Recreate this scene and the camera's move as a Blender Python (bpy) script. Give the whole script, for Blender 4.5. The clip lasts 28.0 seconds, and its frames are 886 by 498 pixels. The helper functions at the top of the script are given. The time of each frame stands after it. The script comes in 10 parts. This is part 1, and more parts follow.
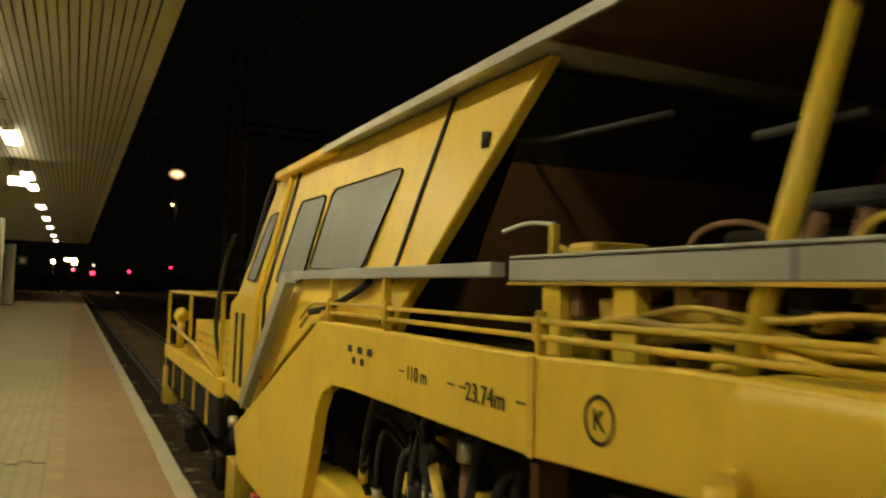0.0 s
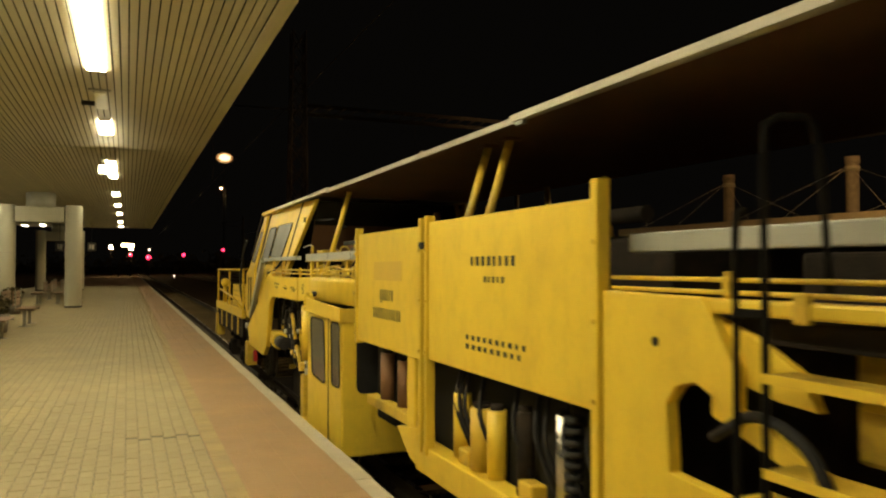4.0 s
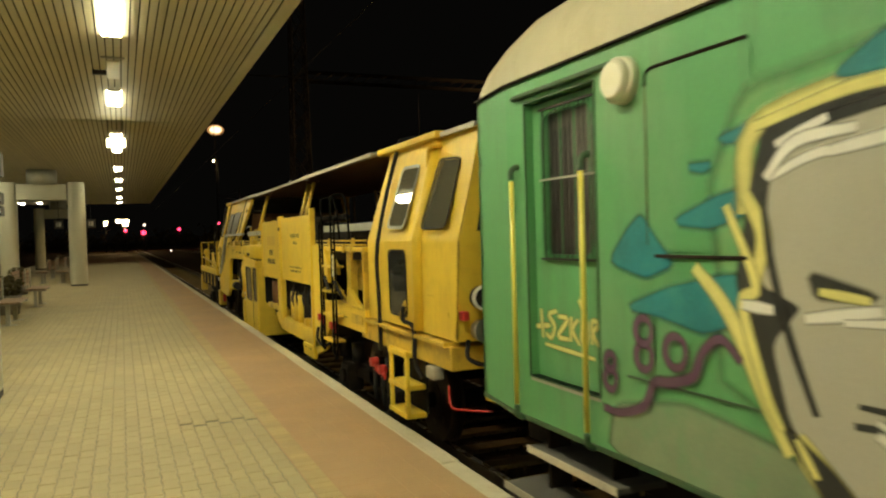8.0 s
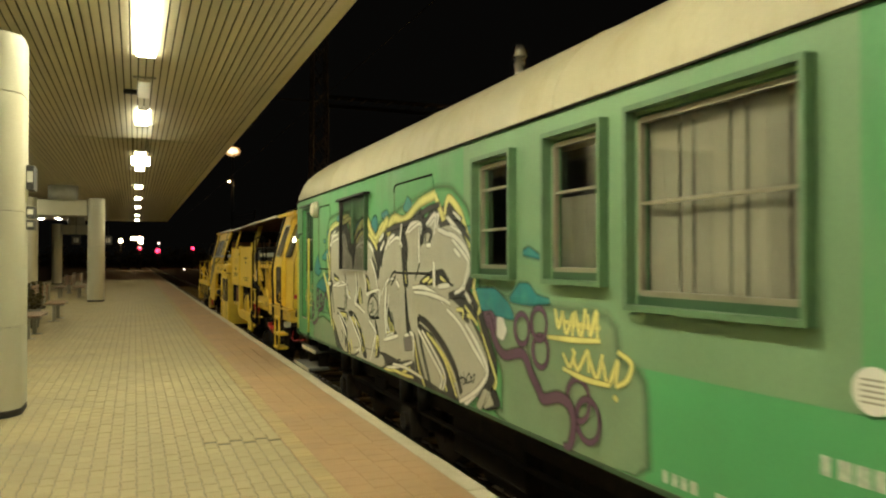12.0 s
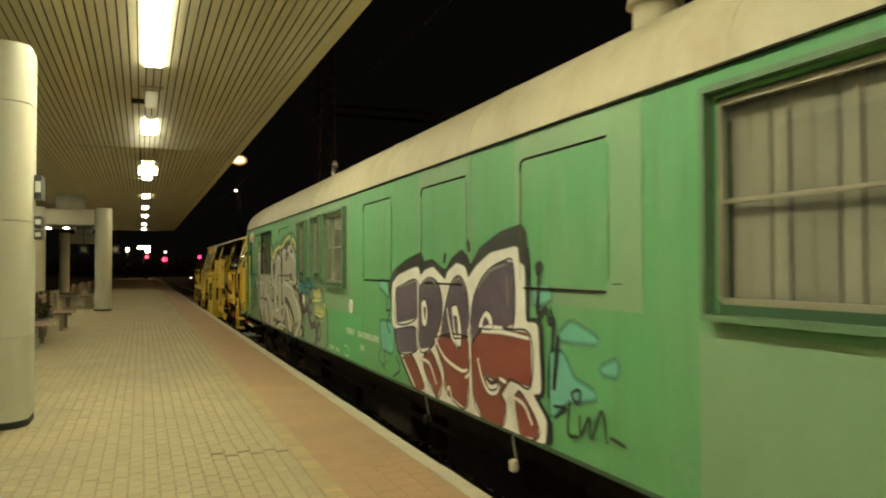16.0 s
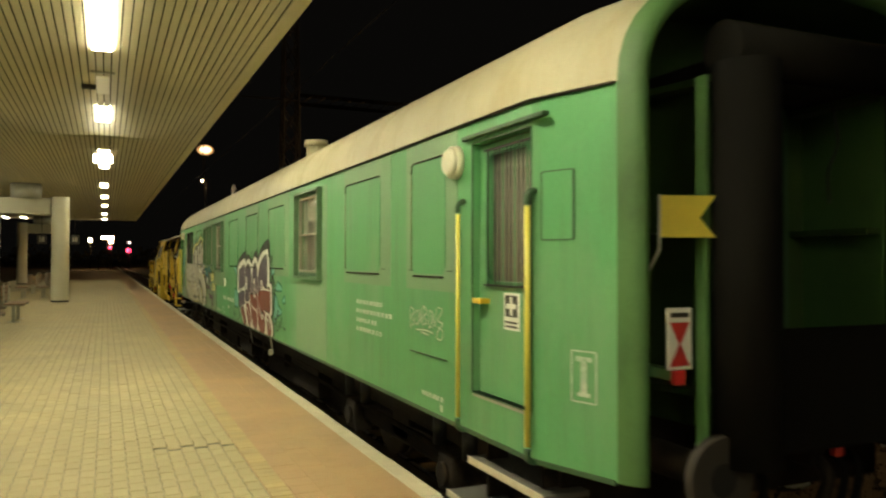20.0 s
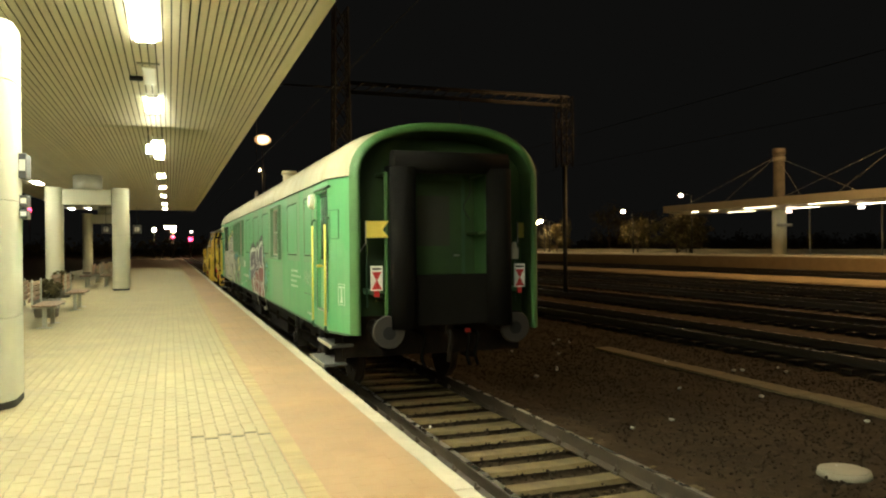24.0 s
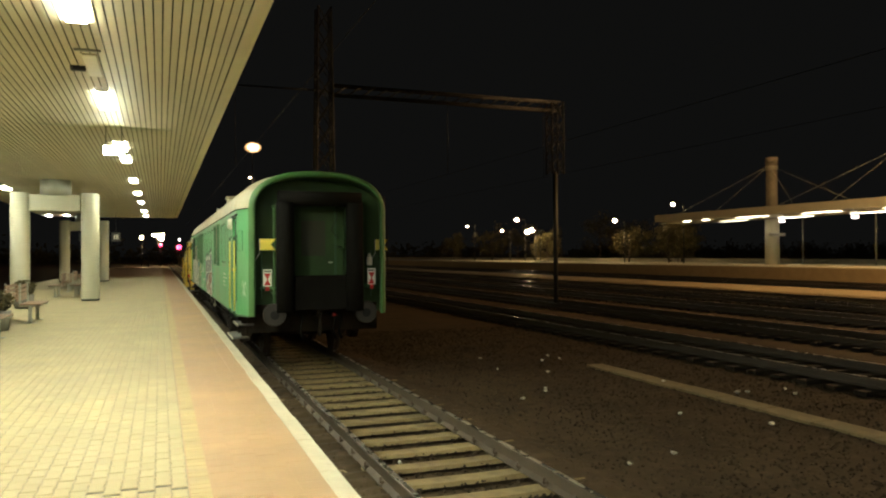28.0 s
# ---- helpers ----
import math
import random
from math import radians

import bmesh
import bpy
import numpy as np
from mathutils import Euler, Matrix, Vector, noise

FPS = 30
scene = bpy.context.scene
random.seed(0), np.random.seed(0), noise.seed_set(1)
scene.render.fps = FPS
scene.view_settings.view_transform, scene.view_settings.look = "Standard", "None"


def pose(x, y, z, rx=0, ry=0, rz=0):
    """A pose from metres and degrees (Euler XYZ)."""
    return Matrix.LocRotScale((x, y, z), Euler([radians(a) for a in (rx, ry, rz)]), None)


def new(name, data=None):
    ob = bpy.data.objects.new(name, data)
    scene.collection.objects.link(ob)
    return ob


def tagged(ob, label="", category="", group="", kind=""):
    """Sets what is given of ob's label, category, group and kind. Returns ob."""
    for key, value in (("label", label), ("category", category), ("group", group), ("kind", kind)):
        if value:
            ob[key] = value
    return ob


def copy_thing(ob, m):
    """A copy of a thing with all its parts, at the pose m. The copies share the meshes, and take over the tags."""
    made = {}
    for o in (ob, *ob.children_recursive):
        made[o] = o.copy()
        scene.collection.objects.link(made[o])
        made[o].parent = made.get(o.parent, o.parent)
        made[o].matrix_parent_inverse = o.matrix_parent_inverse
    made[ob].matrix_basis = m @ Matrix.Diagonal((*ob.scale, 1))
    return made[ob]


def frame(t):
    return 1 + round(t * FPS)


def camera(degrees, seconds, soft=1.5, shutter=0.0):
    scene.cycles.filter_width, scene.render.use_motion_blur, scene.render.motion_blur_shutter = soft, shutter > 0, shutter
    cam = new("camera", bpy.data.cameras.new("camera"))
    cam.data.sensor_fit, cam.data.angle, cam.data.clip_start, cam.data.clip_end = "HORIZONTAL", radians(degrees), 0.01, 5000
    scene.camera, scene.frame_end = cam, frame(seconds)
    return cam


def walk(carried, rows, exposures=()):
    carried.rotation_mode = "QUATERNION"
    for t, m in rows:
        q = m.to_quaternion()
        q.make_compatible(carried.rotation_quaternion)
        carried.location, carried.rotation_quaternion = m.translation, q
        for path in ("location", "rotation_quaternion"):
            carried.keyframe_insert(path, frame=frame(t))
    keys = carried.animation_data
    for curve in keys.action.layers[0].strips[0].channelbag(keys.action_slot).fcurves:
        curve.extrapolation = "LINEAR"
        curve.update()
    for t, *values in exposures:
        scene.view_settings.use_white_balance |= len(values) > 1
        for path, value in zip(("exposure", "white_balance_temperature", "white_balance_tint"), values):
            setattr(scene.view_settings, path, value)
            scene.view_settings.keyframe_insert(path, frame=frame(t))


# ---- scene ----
LENS = 59.94
PATH = [
    (0, pose(-2.561, -0.782, 1.569, 93.21, -1.63, -25.68)),
    (0.5, pose(-2.764, -0.861, 1.566, 92.63, 0.61, -23.78)),
    (1, pose(-2.840, -0.788, 1.535, 92.15, 0.12, -24.06)),
    (1.5, pose(-2.880, -0.773, 1.539, 92.18, -0.05, -26.59)),
    (2, pose(-3.029, -0.748, 1.537, 91.99, 0.44, -27.34)),
    (2.5, pose(-3.158, -0.736, 1.527, 91.52, 0.98, -23.48)),
    (4.5, pose(-3.339, -0.575, 1.549, 91.20, -0.09, -22.31)),
    (5, pose(-3.356, -0.574, 1.554, 90.96, -0.13, -23.17)),
    (5.5, pose(-3.417, -0.491, 1.541, 90.55, 0.08, -24.54)),
    (6, pose(-3.443, -0.258, 1.545, 89.95, -0.35, -24.48)),
    (6.5, pose(-3.501, -0.073, 1.566, 89.91, -1.06, -23.63)),
    (7, pose(-3.671, -0.028, 1.561, 89.84, -1.00, -23.64)),
    (7.5, pose(-3.738, 0.013, 1.546, 89.30, 0.39, -23.63)),
    (8, pose(-3.725, 0.042, 1.553, 88.79, 1.69, -22.72)),
    (8.5, pose(-3.799, 0.084, 1.564, 89.00, 1.45, -22.76)),
    (9, pose(-3.862, 0.077, 1.564, 89.72, 1.21, -23.21)),
    (9.5, pose(-3.875, 0.060, 1.562, 90.22, 0.88, -23.72)),
    (10, pose(-3.875, 0.065, 1.560, 90.61, 0.60, -23.50)),
    (10.5, pose(-3.887, 0.038, 1.560, 90.79, 0.28, -22.99)),
    (11, pose(-3.873, 0.044, 1.558, 90.81, -0.09, -22.56)),
    (11.5, pose(-3.876, 0.068, 1.553, 90.71, 0.03, -22.17)),
    (12, pose(-3.872, 0.073, 1.549, 90.77, 0.05, -21.86)),
    (12.5, pose(-3.882, 0.085, 1.549, 90.86, -0.03, -21.72)),
    (14.5, pose(-3.877, 0.104, 1.561, 91.10, -0.08, -21.20)),
    (15, pose(-3.888, 0.113, 1.555, 91.17, 0.20, -21.10)),
    (15.5, pose(-3.883, 0.118, 1.558, 91.18, 0.37, -21.09)),
    (16, pose(-3.877, 0.126, 1.558, 91.38, 0.18, -21.41)),
    (16.5, pose(-3.880, 0.113, 1.561, 91.61, -0.09, -22.14)),
    (17, pose(-3.876, 0.122, 1.559, 91.93, -0.41, -22.99)),
    (17.5, pose(-3.869, 0.128, 1.563, 91.89, -0.29, -23.45)),
    (18, pose(-3.869, 0.117, 1.563, 91.89, -0.36, -24.38)),
    (18.5, pose(-3.875, 0.118, 1.551, 91.77, -0.60, -24.90)),
    (19, pose(-3.816, 0.110, 1.570, 91.79, -0.54, -24.68)),
    (19.5, pose(-3.722, 0.100, 1.557, 91.45, 0.20, -23.01)),
    (20, pose(-3.693, 0.155, 1.546, 90.80, -0.07, -23.71)),
    (20.5, pose(-3.670, 0.231, 1.546, 90.42, -0.05, -25.46)),
    (21, pose(-3.543, 0.234, 1.550, 90.32, 0.60, -23.80)),
    (21.5, pose(-3.468, 0.233, 1.548, 90.21, 0.26, -21.29)),
    (23.5, pose(-3.468, 0.240, 1.556, 89.86, 0.43, -19.72)),
    (24, pose(-3.478, 0.243, 1.550, 89.77, 0.47, -19.57)),
    (24.5, pose(-3.460, 0.251, 1.555, 89.69, 0.37, -19.31)),
    (25, pose(-3.443, 0.345, 1.542, 89.48, 0.46, -19.28)),
    (25.5, pose(-3.460, 0.551, 1.547, 89.50, 0.36, -20.84)),
    (26, pose(-3.361, 0.676, 1.549, 90.68, 0.76, -21.81)),
    (26.5, pose(-3.136, 0.767, 1.567, 91.19, -0.61, -19.15)),
    (27, pose(-3.017, 0.975, 1.549, 90.31, -0.57, -19.81)),
    (27.5, pose(-2.978, 1.161, 1.550, 90.88, -0.40, -21.20)),
    (28, pose(-2.872, 1.289, 1.560, 90.42, 0.32, -20.21)),
]
# how far the train has rolled along the track
ROLL = [
    (0, 0.00), (0.5, 0.94), (1, 1.88), (1.5, 2.82), (2, 3.78), (2.5, 4.75),
    (4.5, 8.72), (5, 9.71), (5.5, 10.70), (6, 11.65), (6.5, 12.61), (7, 13.57),
    (7.5, 14.53), (8, 15.51), (8.5, 16.49), (9, 17.47), (9.5, 18.42), (10, 19.36),
    (10.5, 20.30), (11, 21.26), (11.5, 22.24), (12, 23.20), (12.5, 24.15), (14.5, 27.81),
    (15, 28.71), (15.5, 29.60), (16, 30.49), (16.5, 31.39), (17, 32.26), (17.5, 33.11),
    (18, 33.96), (18.5, 34.79), (19, 35.61), (19.5, 36.43), (20, 37.26), (20.5, 38.08),
    (21, 38.92), (21.5, 39.73), (23.5, 42.96), (24, 43.77), (24.5, 44.57), (25, 45.36),
    (25.5, 46.12), (26, 46.89), (26.5, 47.66), (27, 48.42), (27.5, 49.17), (28, 49.93),
]
cam = camera(LENS, 28.0, soft=2.1, shutter=0.5)
EXPOSURES = [(0, -0.38, 6850, 10), (1, 0.0, 6800, 10), (2, -0.10, 7050, 11), (5, 0.12, 6850, 10), (6, -0.35, 6900, 9), (7, -0.33, 6700, 4), (8, 0.12, 6450, 5), (10, 0.04, 6400, 7), (12, 0.2, 6250, 6), (15, 0.12, 6250, 6),
             (18, 0.18, 6300, 5), (20, 0.42, 6350, 7), (21, 0.93, 6100, 5), (21.5, 1.15, 6000, 4), (23.5, 1.35, 5800, 4), (25, 1.37, 5500, 5), (28, 1.46, 5500, 5)]
walk(cam, PATH, EXPOSURES)

# ---------------------------------------------------------------- light
RAIL = -0.565          # top of rail; the platform surface is at 0
EDGE = -1.66           # platform edge
CEIL = 4.24            # underside of the canopy
NIGHT = bpy.data.worlds.new("night")
scene.world = NIGHT
NIGHT.use_nodes = True
NIGHT.node_tree.nodes["Background"].inputs[0].default_value = (1.0, 0.88, 0.72, 1)
NIGHT.node_tree.nodes["Background"].inputs[1].default_value = 0.0019
TUBE = 62.0            # strength of the fluorescent fittings


# ---------------------------------------------------------------- materials
def node_mat(name):
    m = bpy.data.materials.new(name)
    m.use_nodes = True
    nt = m.node_tree
    return m, nt, nt.nodes["Principled BSDF"]


def mat(name, col, rough=0.6, metal=0.0, var=0.25, scale=3.0, grain=60.0, bump=0.15, dirt=None, dirt_amt=0.5, dirt_scale=1.2, dirt2=None,
        stretch=(1, 1, 1), obrand=0.0, island=0.0, spec=0.5, coat=0.0):
    """A worn surface: broad blotches, fine grain, an optional second colour in stains, relief."""
    m, nt, b = node_mat(name)
    N, L = nt.nodes, nt.links
    tc = N.new("ShaderNodeTexCoord")
    mp = N.new("ShaderNodeMapping")
    mp.inputs["Scale"].default_value = stretch
    L.new(tc.outputs["Object"], mp.inputs[0])
    n1 = N.new("ShaderNodeTexNoise")
    n1.inputs["Scale"].default_value, n1.inputs["Detail"].default_value = scale, 4
    n2 = N.new("ShaderNodeTexNoise")
    n2.inputs["Scale"].default_value, n2.inputs["Detail"].default_value = grain, 2
    L.new(mp.outputs[0], n1.inputs[0])
    L.new(tc.outputs["Object"], n2.inputs[0])
    add = N.new("ShaderNodeMath")
    add.operation = "MULTIPLY_ADD"
    L.new(n2.outputs[0], add.inputs[0])
    add.inputs[1].default_value = 0.35
    L.new(n1.outputs[0], add.inputs[2])
    ramp = N.new("ShaderNodeMapRange")
    L.new(add.outputs[0], ramp.inputs[0])
    ramp.inputs[1].default_value, ramp.inputs[2].default_value = 0.35, 1.0
    ramp.inputs[3].default_value, ramp.inputs[4].default_value = 1 - var, 1 + var
    last = ramp.outputs[0]
    if obrand or island:
        src = N.new("ShaderNodeObjectInfo").outputs["Random"] if obrand else N.new("ShaderNodeNewGeometry").outputs["Random Per Island"]
        mr = N.new("ShaderNodeMapRange")
        L.new(src, mr.inputs[0])
        amt = obrand or island
        mr.inputs[3].default_value, mr.inputs[4].default_value = 1 - amt, 1 + amt
        mul = N.new("ShaderNodeMath")
        mul.operation = "MULTIPLY"
        L.new(last, mul.inputs[0])
        L.new(mr.outputs[0], mul.inputs[1])
        last = mul.outputs[0]
    mix = N.new("ShaderNodeVectorMath")
    mix.operation = "SCALE"
    mix.inputs[0].default_value = col
    L.new(last, mix.inputs["Scale"])
    out = mix.outputs[0]
    if dirt is not None:
        n3 = N.new("ShaderNodeTexNoise")
        n3.inputs["Scale"].default_value, n3.inputs["Detail"].default_value, n3.inputs["Roughness"].default_value = dirt_scale, 6, 0.65
        L.new(mp.outputs[0], n3.inputs[0])
        r3 = N.new("ShaderNodeMapRange")
        r3.inputs[1].default_value, r3.inputs[2].default_value = 0.5, 0.72
        r3.inputs[4].default_value = dirt_amt
        L.new(n3.outputs[0], r3.inputs[0])
        mx = N.new("ShaderNodeMix")
        mx.data_type = "RGBA"
        L.new(r3.outputs[0], mx.inputs[0])
        L.new(out, mx.inputs[6])
        mx.inputs[7].default_value = (*dirt, 1)
        out = mx.outputs[2]
    if dirt2 is not None:
        # a second stain: colour, amount, scale, stretch
        m4 = N.new("ShaderNodeMapping")
        m4.inputs["Scale"].default_value, m4.inputs["Location"].default_value = dirt2[3], (3.1, 7.7, 1.9)
        L.new(tc.outputs["Object"], m4.inputs[0])
        n4 = N.new("ShaderNodeTexNoise")
        n4.inputs["Scale"].default_value, n4.inputs["Detail"].default_value, n4.inputs["Roughness"].default_value = dirt2[2], 7, 0.7
        L.new(m4.outputs[0], n4.inputs[0])
        r4 = N.new("ShaderNodeMapRange")
        r4.inputs[1].default_value, r4.inputs[2].default_value, r4.inputs[4].default_value = 0.48, 0.78, dirt2[1]
        L.new(n4.outputs[0], r4.inputs[0])
        m5 = N.new("ShaderNodeMix")
        m5.data_type = "RGBA"
        L.new(r4.outputs[0], m5.inputs[0])
        L.new(out, m5.inputs[6])
        m5.inputs[7].default_value = (*dirt2[0], 1)
        out = m5.outputs[2]
    L.new(out, b.inputs["Base Color"])
    rr = N.new("ShaderNodeMapRange")
    L.new(n1.outputs[0], rr.inputs[0])
    rr.inputs[3].default_value, rr.inputs[4].default_value = max(rough - 0.15, 0.03), min(rough + 0.15, 1)
    L.new(rr.outputs[0], b.inputs["Roughness"])
    b.inputs["Metallic"].default_value = metal
    b.inputs["Specular IOR Level"].default_value = spec
    b.inputs["Coat Weight"].default_value = coat
    if bump:
        bp = N.new("ShaderNodeBump")
        bp.inputs["Strength"].default_value, bp.inputs["Distance"].default_value = bump, 0.01
        L.new(add.outputs[0], bp.inputs["Height"])
        L.new(bp.outputs[0], b.inputs["Normal"])
    return m


def glow(name, col, strength):
    m, nt, b = node_mat(name)
    b.inputs["Base Color"].default_value = (0.8, 0.8, 0.8, 1)
    b.inputs["Emission Color"].default_value = (*col, 1)
    b.inputs["Emission Strength"].default_value = strength
    return m


def glass(name, col=(0.6, 0.65, 0.6), rough=0.04):
    m, nt, b = node_mat(name)
    b.inputs["Base Color"].default_value = (*col, 1)
    b.inputs["Roughness"].default_value = rough
    b.inputs["Transmission Weight"].default_value = 1.0
    b.inputs["IOR"].default_value = 1.45
    return m


M = {}
M["paver"] = mat("paver", (0.385, 0.32, 0.168), 0.75, var=0.16, scale=1.2, grain=90, bump=0.3, obrand=0.05, dirt=(0.30, 0.255, 0.155), dirt_amt=0.5, dirt_scale=0.9, dirt2=((0.40, 0.30, 0.155), 0.45, 0.7, (1, 1, 1)))
M["paver_far"] = mat("paver_rest", (0.385, 0.32, 0.168), 0.75, var=0.16, scale=1.2, grain=90, bump=0.3, island=0.05, dirt=(0.30, 0.255, 0.155), dirt_amt=0.5, dirt_scale=0.9, dirt2=((0.40, 0.30, 0.155), 0.45, 0.7, (1, 1, 1)))
M["joint"] = mat("joint_sand", (0.285, 0.245, 0.15), 0.95, var=0.3, scale=4, bump=0.4)
M["joint_strip"] = mat("greenish_joint_strip", (0.33, 0.34, 0.22), 0.6, var=0.1, scale=3, bump=0.05)
M["orange"] = mat("orange_slab", (0.375, 0.24, 0.118), 0.65, var=0.22, scale=1.1, grain=80, bump=0.2, island=0.02, dirt=(0.32, 0.205, 0.10), dirt_amt=0.7, dirt_scale=1.0, dirt2=((0.42, 0.25, 0.115), 0.5, 2.5, (1, 1, 1)))
M["yellowrow"] = mat("yellow_marker_block", (0.39, 0.295, 0.135), 0.7, var=0.2, scale=3, bump=0.3, island=0.07)
M["edge"] = mat("platform_edge_concrete", (0.50, 0.45, 0.32), 0.8, var=0.2, scale=2, bump=0.4, dirt=(0.35, 0.3, 0.2), dirt_amt=0.5, dirt_scale=3)
M["concrete"] = mat("concrete", (0.22, 0.20, 0.16), 0.9, var=0.3, scale=2, bump=0.5, dirt=(0.1, 0.085, 0.06), dirt_amt=0.6)
M["sleeper"] = mat("sleeper_concrete", (0.21, 0.155, 0.065), 0.9, var=0.3, scale=3, bump=0.5, obrand=0.18, dirt=(0.09, 0.062, 0.036), dirt_amt=0.85, dirt_scale=2.2)
M["ballast"] = mat("ballast_stone", (0.053, 0.039, 0.023), 0.95, var=0.45, scale=2, grain=30, bump=0.8, island=0.45, spec=0.1)
M["earth"] = mat("ballast_bed", (0.050, 0.034, 0.0175), 1.0, var=0.5, scale=1.0, grain=25, bump=1.0, dirt=(0.11, 0.072, 0.045), dirt_amt=0.6, dirt_scale=6, spec=0.1)
M["earth_tan"] = mat("trodden_earth", (0.20, 0.15, 0.07), 0.95, var=0.4, scale=2, bump=0.6, dirt=(0.09, 0.065, 0.04), dirt_amt=0.8, dirt_scale=3)
M["rail"] = mat("rail_steel", (0.075, 0.055, 0.034), 0.6, 0.0, var=0.35, scale=6, bump=0.3, dirt=(0.04, 0.028, 0.018), dirt_amt=0.7, dirt_scale=5)
M["rail_dark"] = mat("dark_yard_rail", (0.055, 0.042, 0.028), 0.75, 0.0, var=0.3, scale=4, bump=0.3)
M["railtop"] = mat("rail_head_worn", (0.62, 0.56, 0.48), 0.28, 0.9, var=0.15, scale=6, bump=0.05)
M["white_col"] = mat("column_cladding", (0.52, 0.50, 0.37), 0.45, var=0.08, scale=1.0, grain=40, bump=0.05, dirt=(0.40, 0.37, 0.26), dirt_amt=0.4, stretch=(1, 1, 0.3))
M["slat"] = mat("ceiling_slat", (0.56, 0.51, 0.36), 0.5, 0.1, var=0.1, scale=0.8, bump=0.05, island=0.06, dirt=(0.45, 0.40, 0.28), dirt_amt=0.4, dirt_scale=0.5)
# near-black that paints the shade inside hollow parts
M["unlit_hollow"] = mat("dark_void", (0.03, 0.028, 0.022), 0.9, var=0.2, spec=0.05)
M["dark"] = mat("dark_metal", (0.03, 0.028, 0.025), 0.6, 0.3, var=0.4, scale=4, bump=0.3)
M["black"] = mat("black_rubber", (0.018, 0.017, 0.016), 0.7, var=0.3, scale=5, bump=0.2, spec=0.2)
M["grime"] = mat("grimy_underframe", (0.022, 0.017, 0.012), 0.85, 0.1, var=0.5, scale=5, bump=0.5, dirt=(0.045, 0.03, 0.018), dirt_amt=0.7, dirt_scale=4, spec=0.15)
M["yellow"] = mat("yellow_machine_paint", (0.80, 0.56, 0.05), 0.45, var=0.10, scale=1.4, grain=50, bump=0.06, dirt=(0.62, 0.40, 0.04), dirt_amt=0.6, dirt_scale=2.2, stretch=(1, 1, 0.5),
                  dirt2=((0.22, 0.13, 0.02), 0.20, 7.0, (1, 1.3, 0.8)))
M["yellow_worn"] = mat("yellow_paint_oily", (0.64, 0.43, 0.045), 0.5, var=0.2, scale=3, grain=50, bump=0.12, dirt=(0.13, 0.08, 0.025), dirt_amt=0.75, dirt_scale=3.5)
M["yellow_rail"] = mat("yellow_handrail_paint", (0.66, 0.45, 0.035), 0.45, var=0.18, scale=5, bump=0.08, dirt=(0.20, 0.11, 0.02), dirt_amt=0.55, dirt_scale=7)
M["grey_chan"] = mat("grey_painted_channel", (0.40, 0.40, 0.34), 0.5, 0.1, var=0.12, scale=2, bump=0.08, dirt=(0.25, 0.24, 0.2), dirt_amt=0.4)
M["roof_edge"] = mat("pale_roof_edge", (0.50, 0.47, 0.37), 0.55, var=0.15, scale=3, bump=0.1, dirt=(0.3, 0.27, 0.2), dirt_amt=0.5)
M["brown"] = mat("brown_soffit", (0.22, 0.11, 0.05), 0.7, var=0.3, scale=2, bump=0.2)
M["green"] = mat("green_coach_paint", (0.112, 0.338, 0.128), 0.5, var=0.14, scale=0.8, grain=40, bump=0.06, dirt=(0.20, 0.35, 0.18), dirt_amt=0.85, dirt_scale=0.7, stretch=(1, 1, 0.7),
                 dirt2=((0.10, 0.17, 0.075), 0.45, 2.2, (1, 2.5, 0.35)))
M["green_pale"] = mat("faded_green_patch", (0.195, 0.325, 0.172), 0.6, var=0.14, scale=1.5, bump=0.05, dirt=(0.145, 0.33, 0.145), dirt_amt=0.7, dirt_scale=1.6, stretch=(1, 1, 0.4))
M["green_fresh"] = mat("fresher_green_paint", (0.095, 0.37, 0.135), 0.5, var=0.12, scale=1.5, bump=0.05, dirt=(0.12, 0.36, 0.15), dirt_amt=0.6, dirt_scale=1.5)
M["green_dark"] = mat("dark_green_frame", (0.04, 0.09, 0.04), 0.5, var=0.2, scale=4, bump=0.1)
M["coach_roof"] = mat("cream_coach_roof", (0.455, 0.415, 0.27), 0.6, var=0.12, scale=1.0, bump=0.06, dirt=(0.40, 0.34, 0.19), dirt_amt=0.7, dirt_scale=0.9, stretch=(1.0, 1.6, 0.5),
                      dirt2=((0.30, 0.21, 0.09), 0.45, 3.0, (1.0, 1.0, 0.6)))
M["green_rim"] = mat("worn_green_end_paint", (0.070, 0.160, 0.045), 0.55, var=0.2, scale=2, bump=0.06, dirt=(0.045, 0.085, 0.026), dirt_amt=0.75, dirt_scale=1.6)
M["buffer"] = mat("worn_buffer_steel", (0.036, 0.029, 0.021), 0.7, 0.0, var=0.25, scale=9, bump=0.1, dirt=(0.03, 0.027, 0.02), dirt_amt=0.8, dirt_scale=7)
M["bead_worn"] = mat("rusty_worn_bead", (0.13, 0.13, 0.06), 0.7, var=0.3, scale=6, bump=0.1, dirt=(0.05, 0.05, 0.02), dirt_amt=0.7, dirt_scale=5)
M["green_seam"] = mat("green_weld_seam", (0.05, 0.19, 0.065), 0.5, var=0.2, scale=6, bump=0.1)
M["blind"] = mat("dusty_dark_blind", (0.055, 0.045, 0.04), 0.8, var=0.35, scale=3, bump=0.2, stretch=(1, 9, 0.3), dirt=(0.13, 0.10, 0.08), dirt_amt=0.5, dirt_scale=2)
M["steel_step"] = mat("step_plate_steel", (0.12, 0.115, 0.10), 0.6, 0.3, var=0.25, scale=8, bump=0.2)
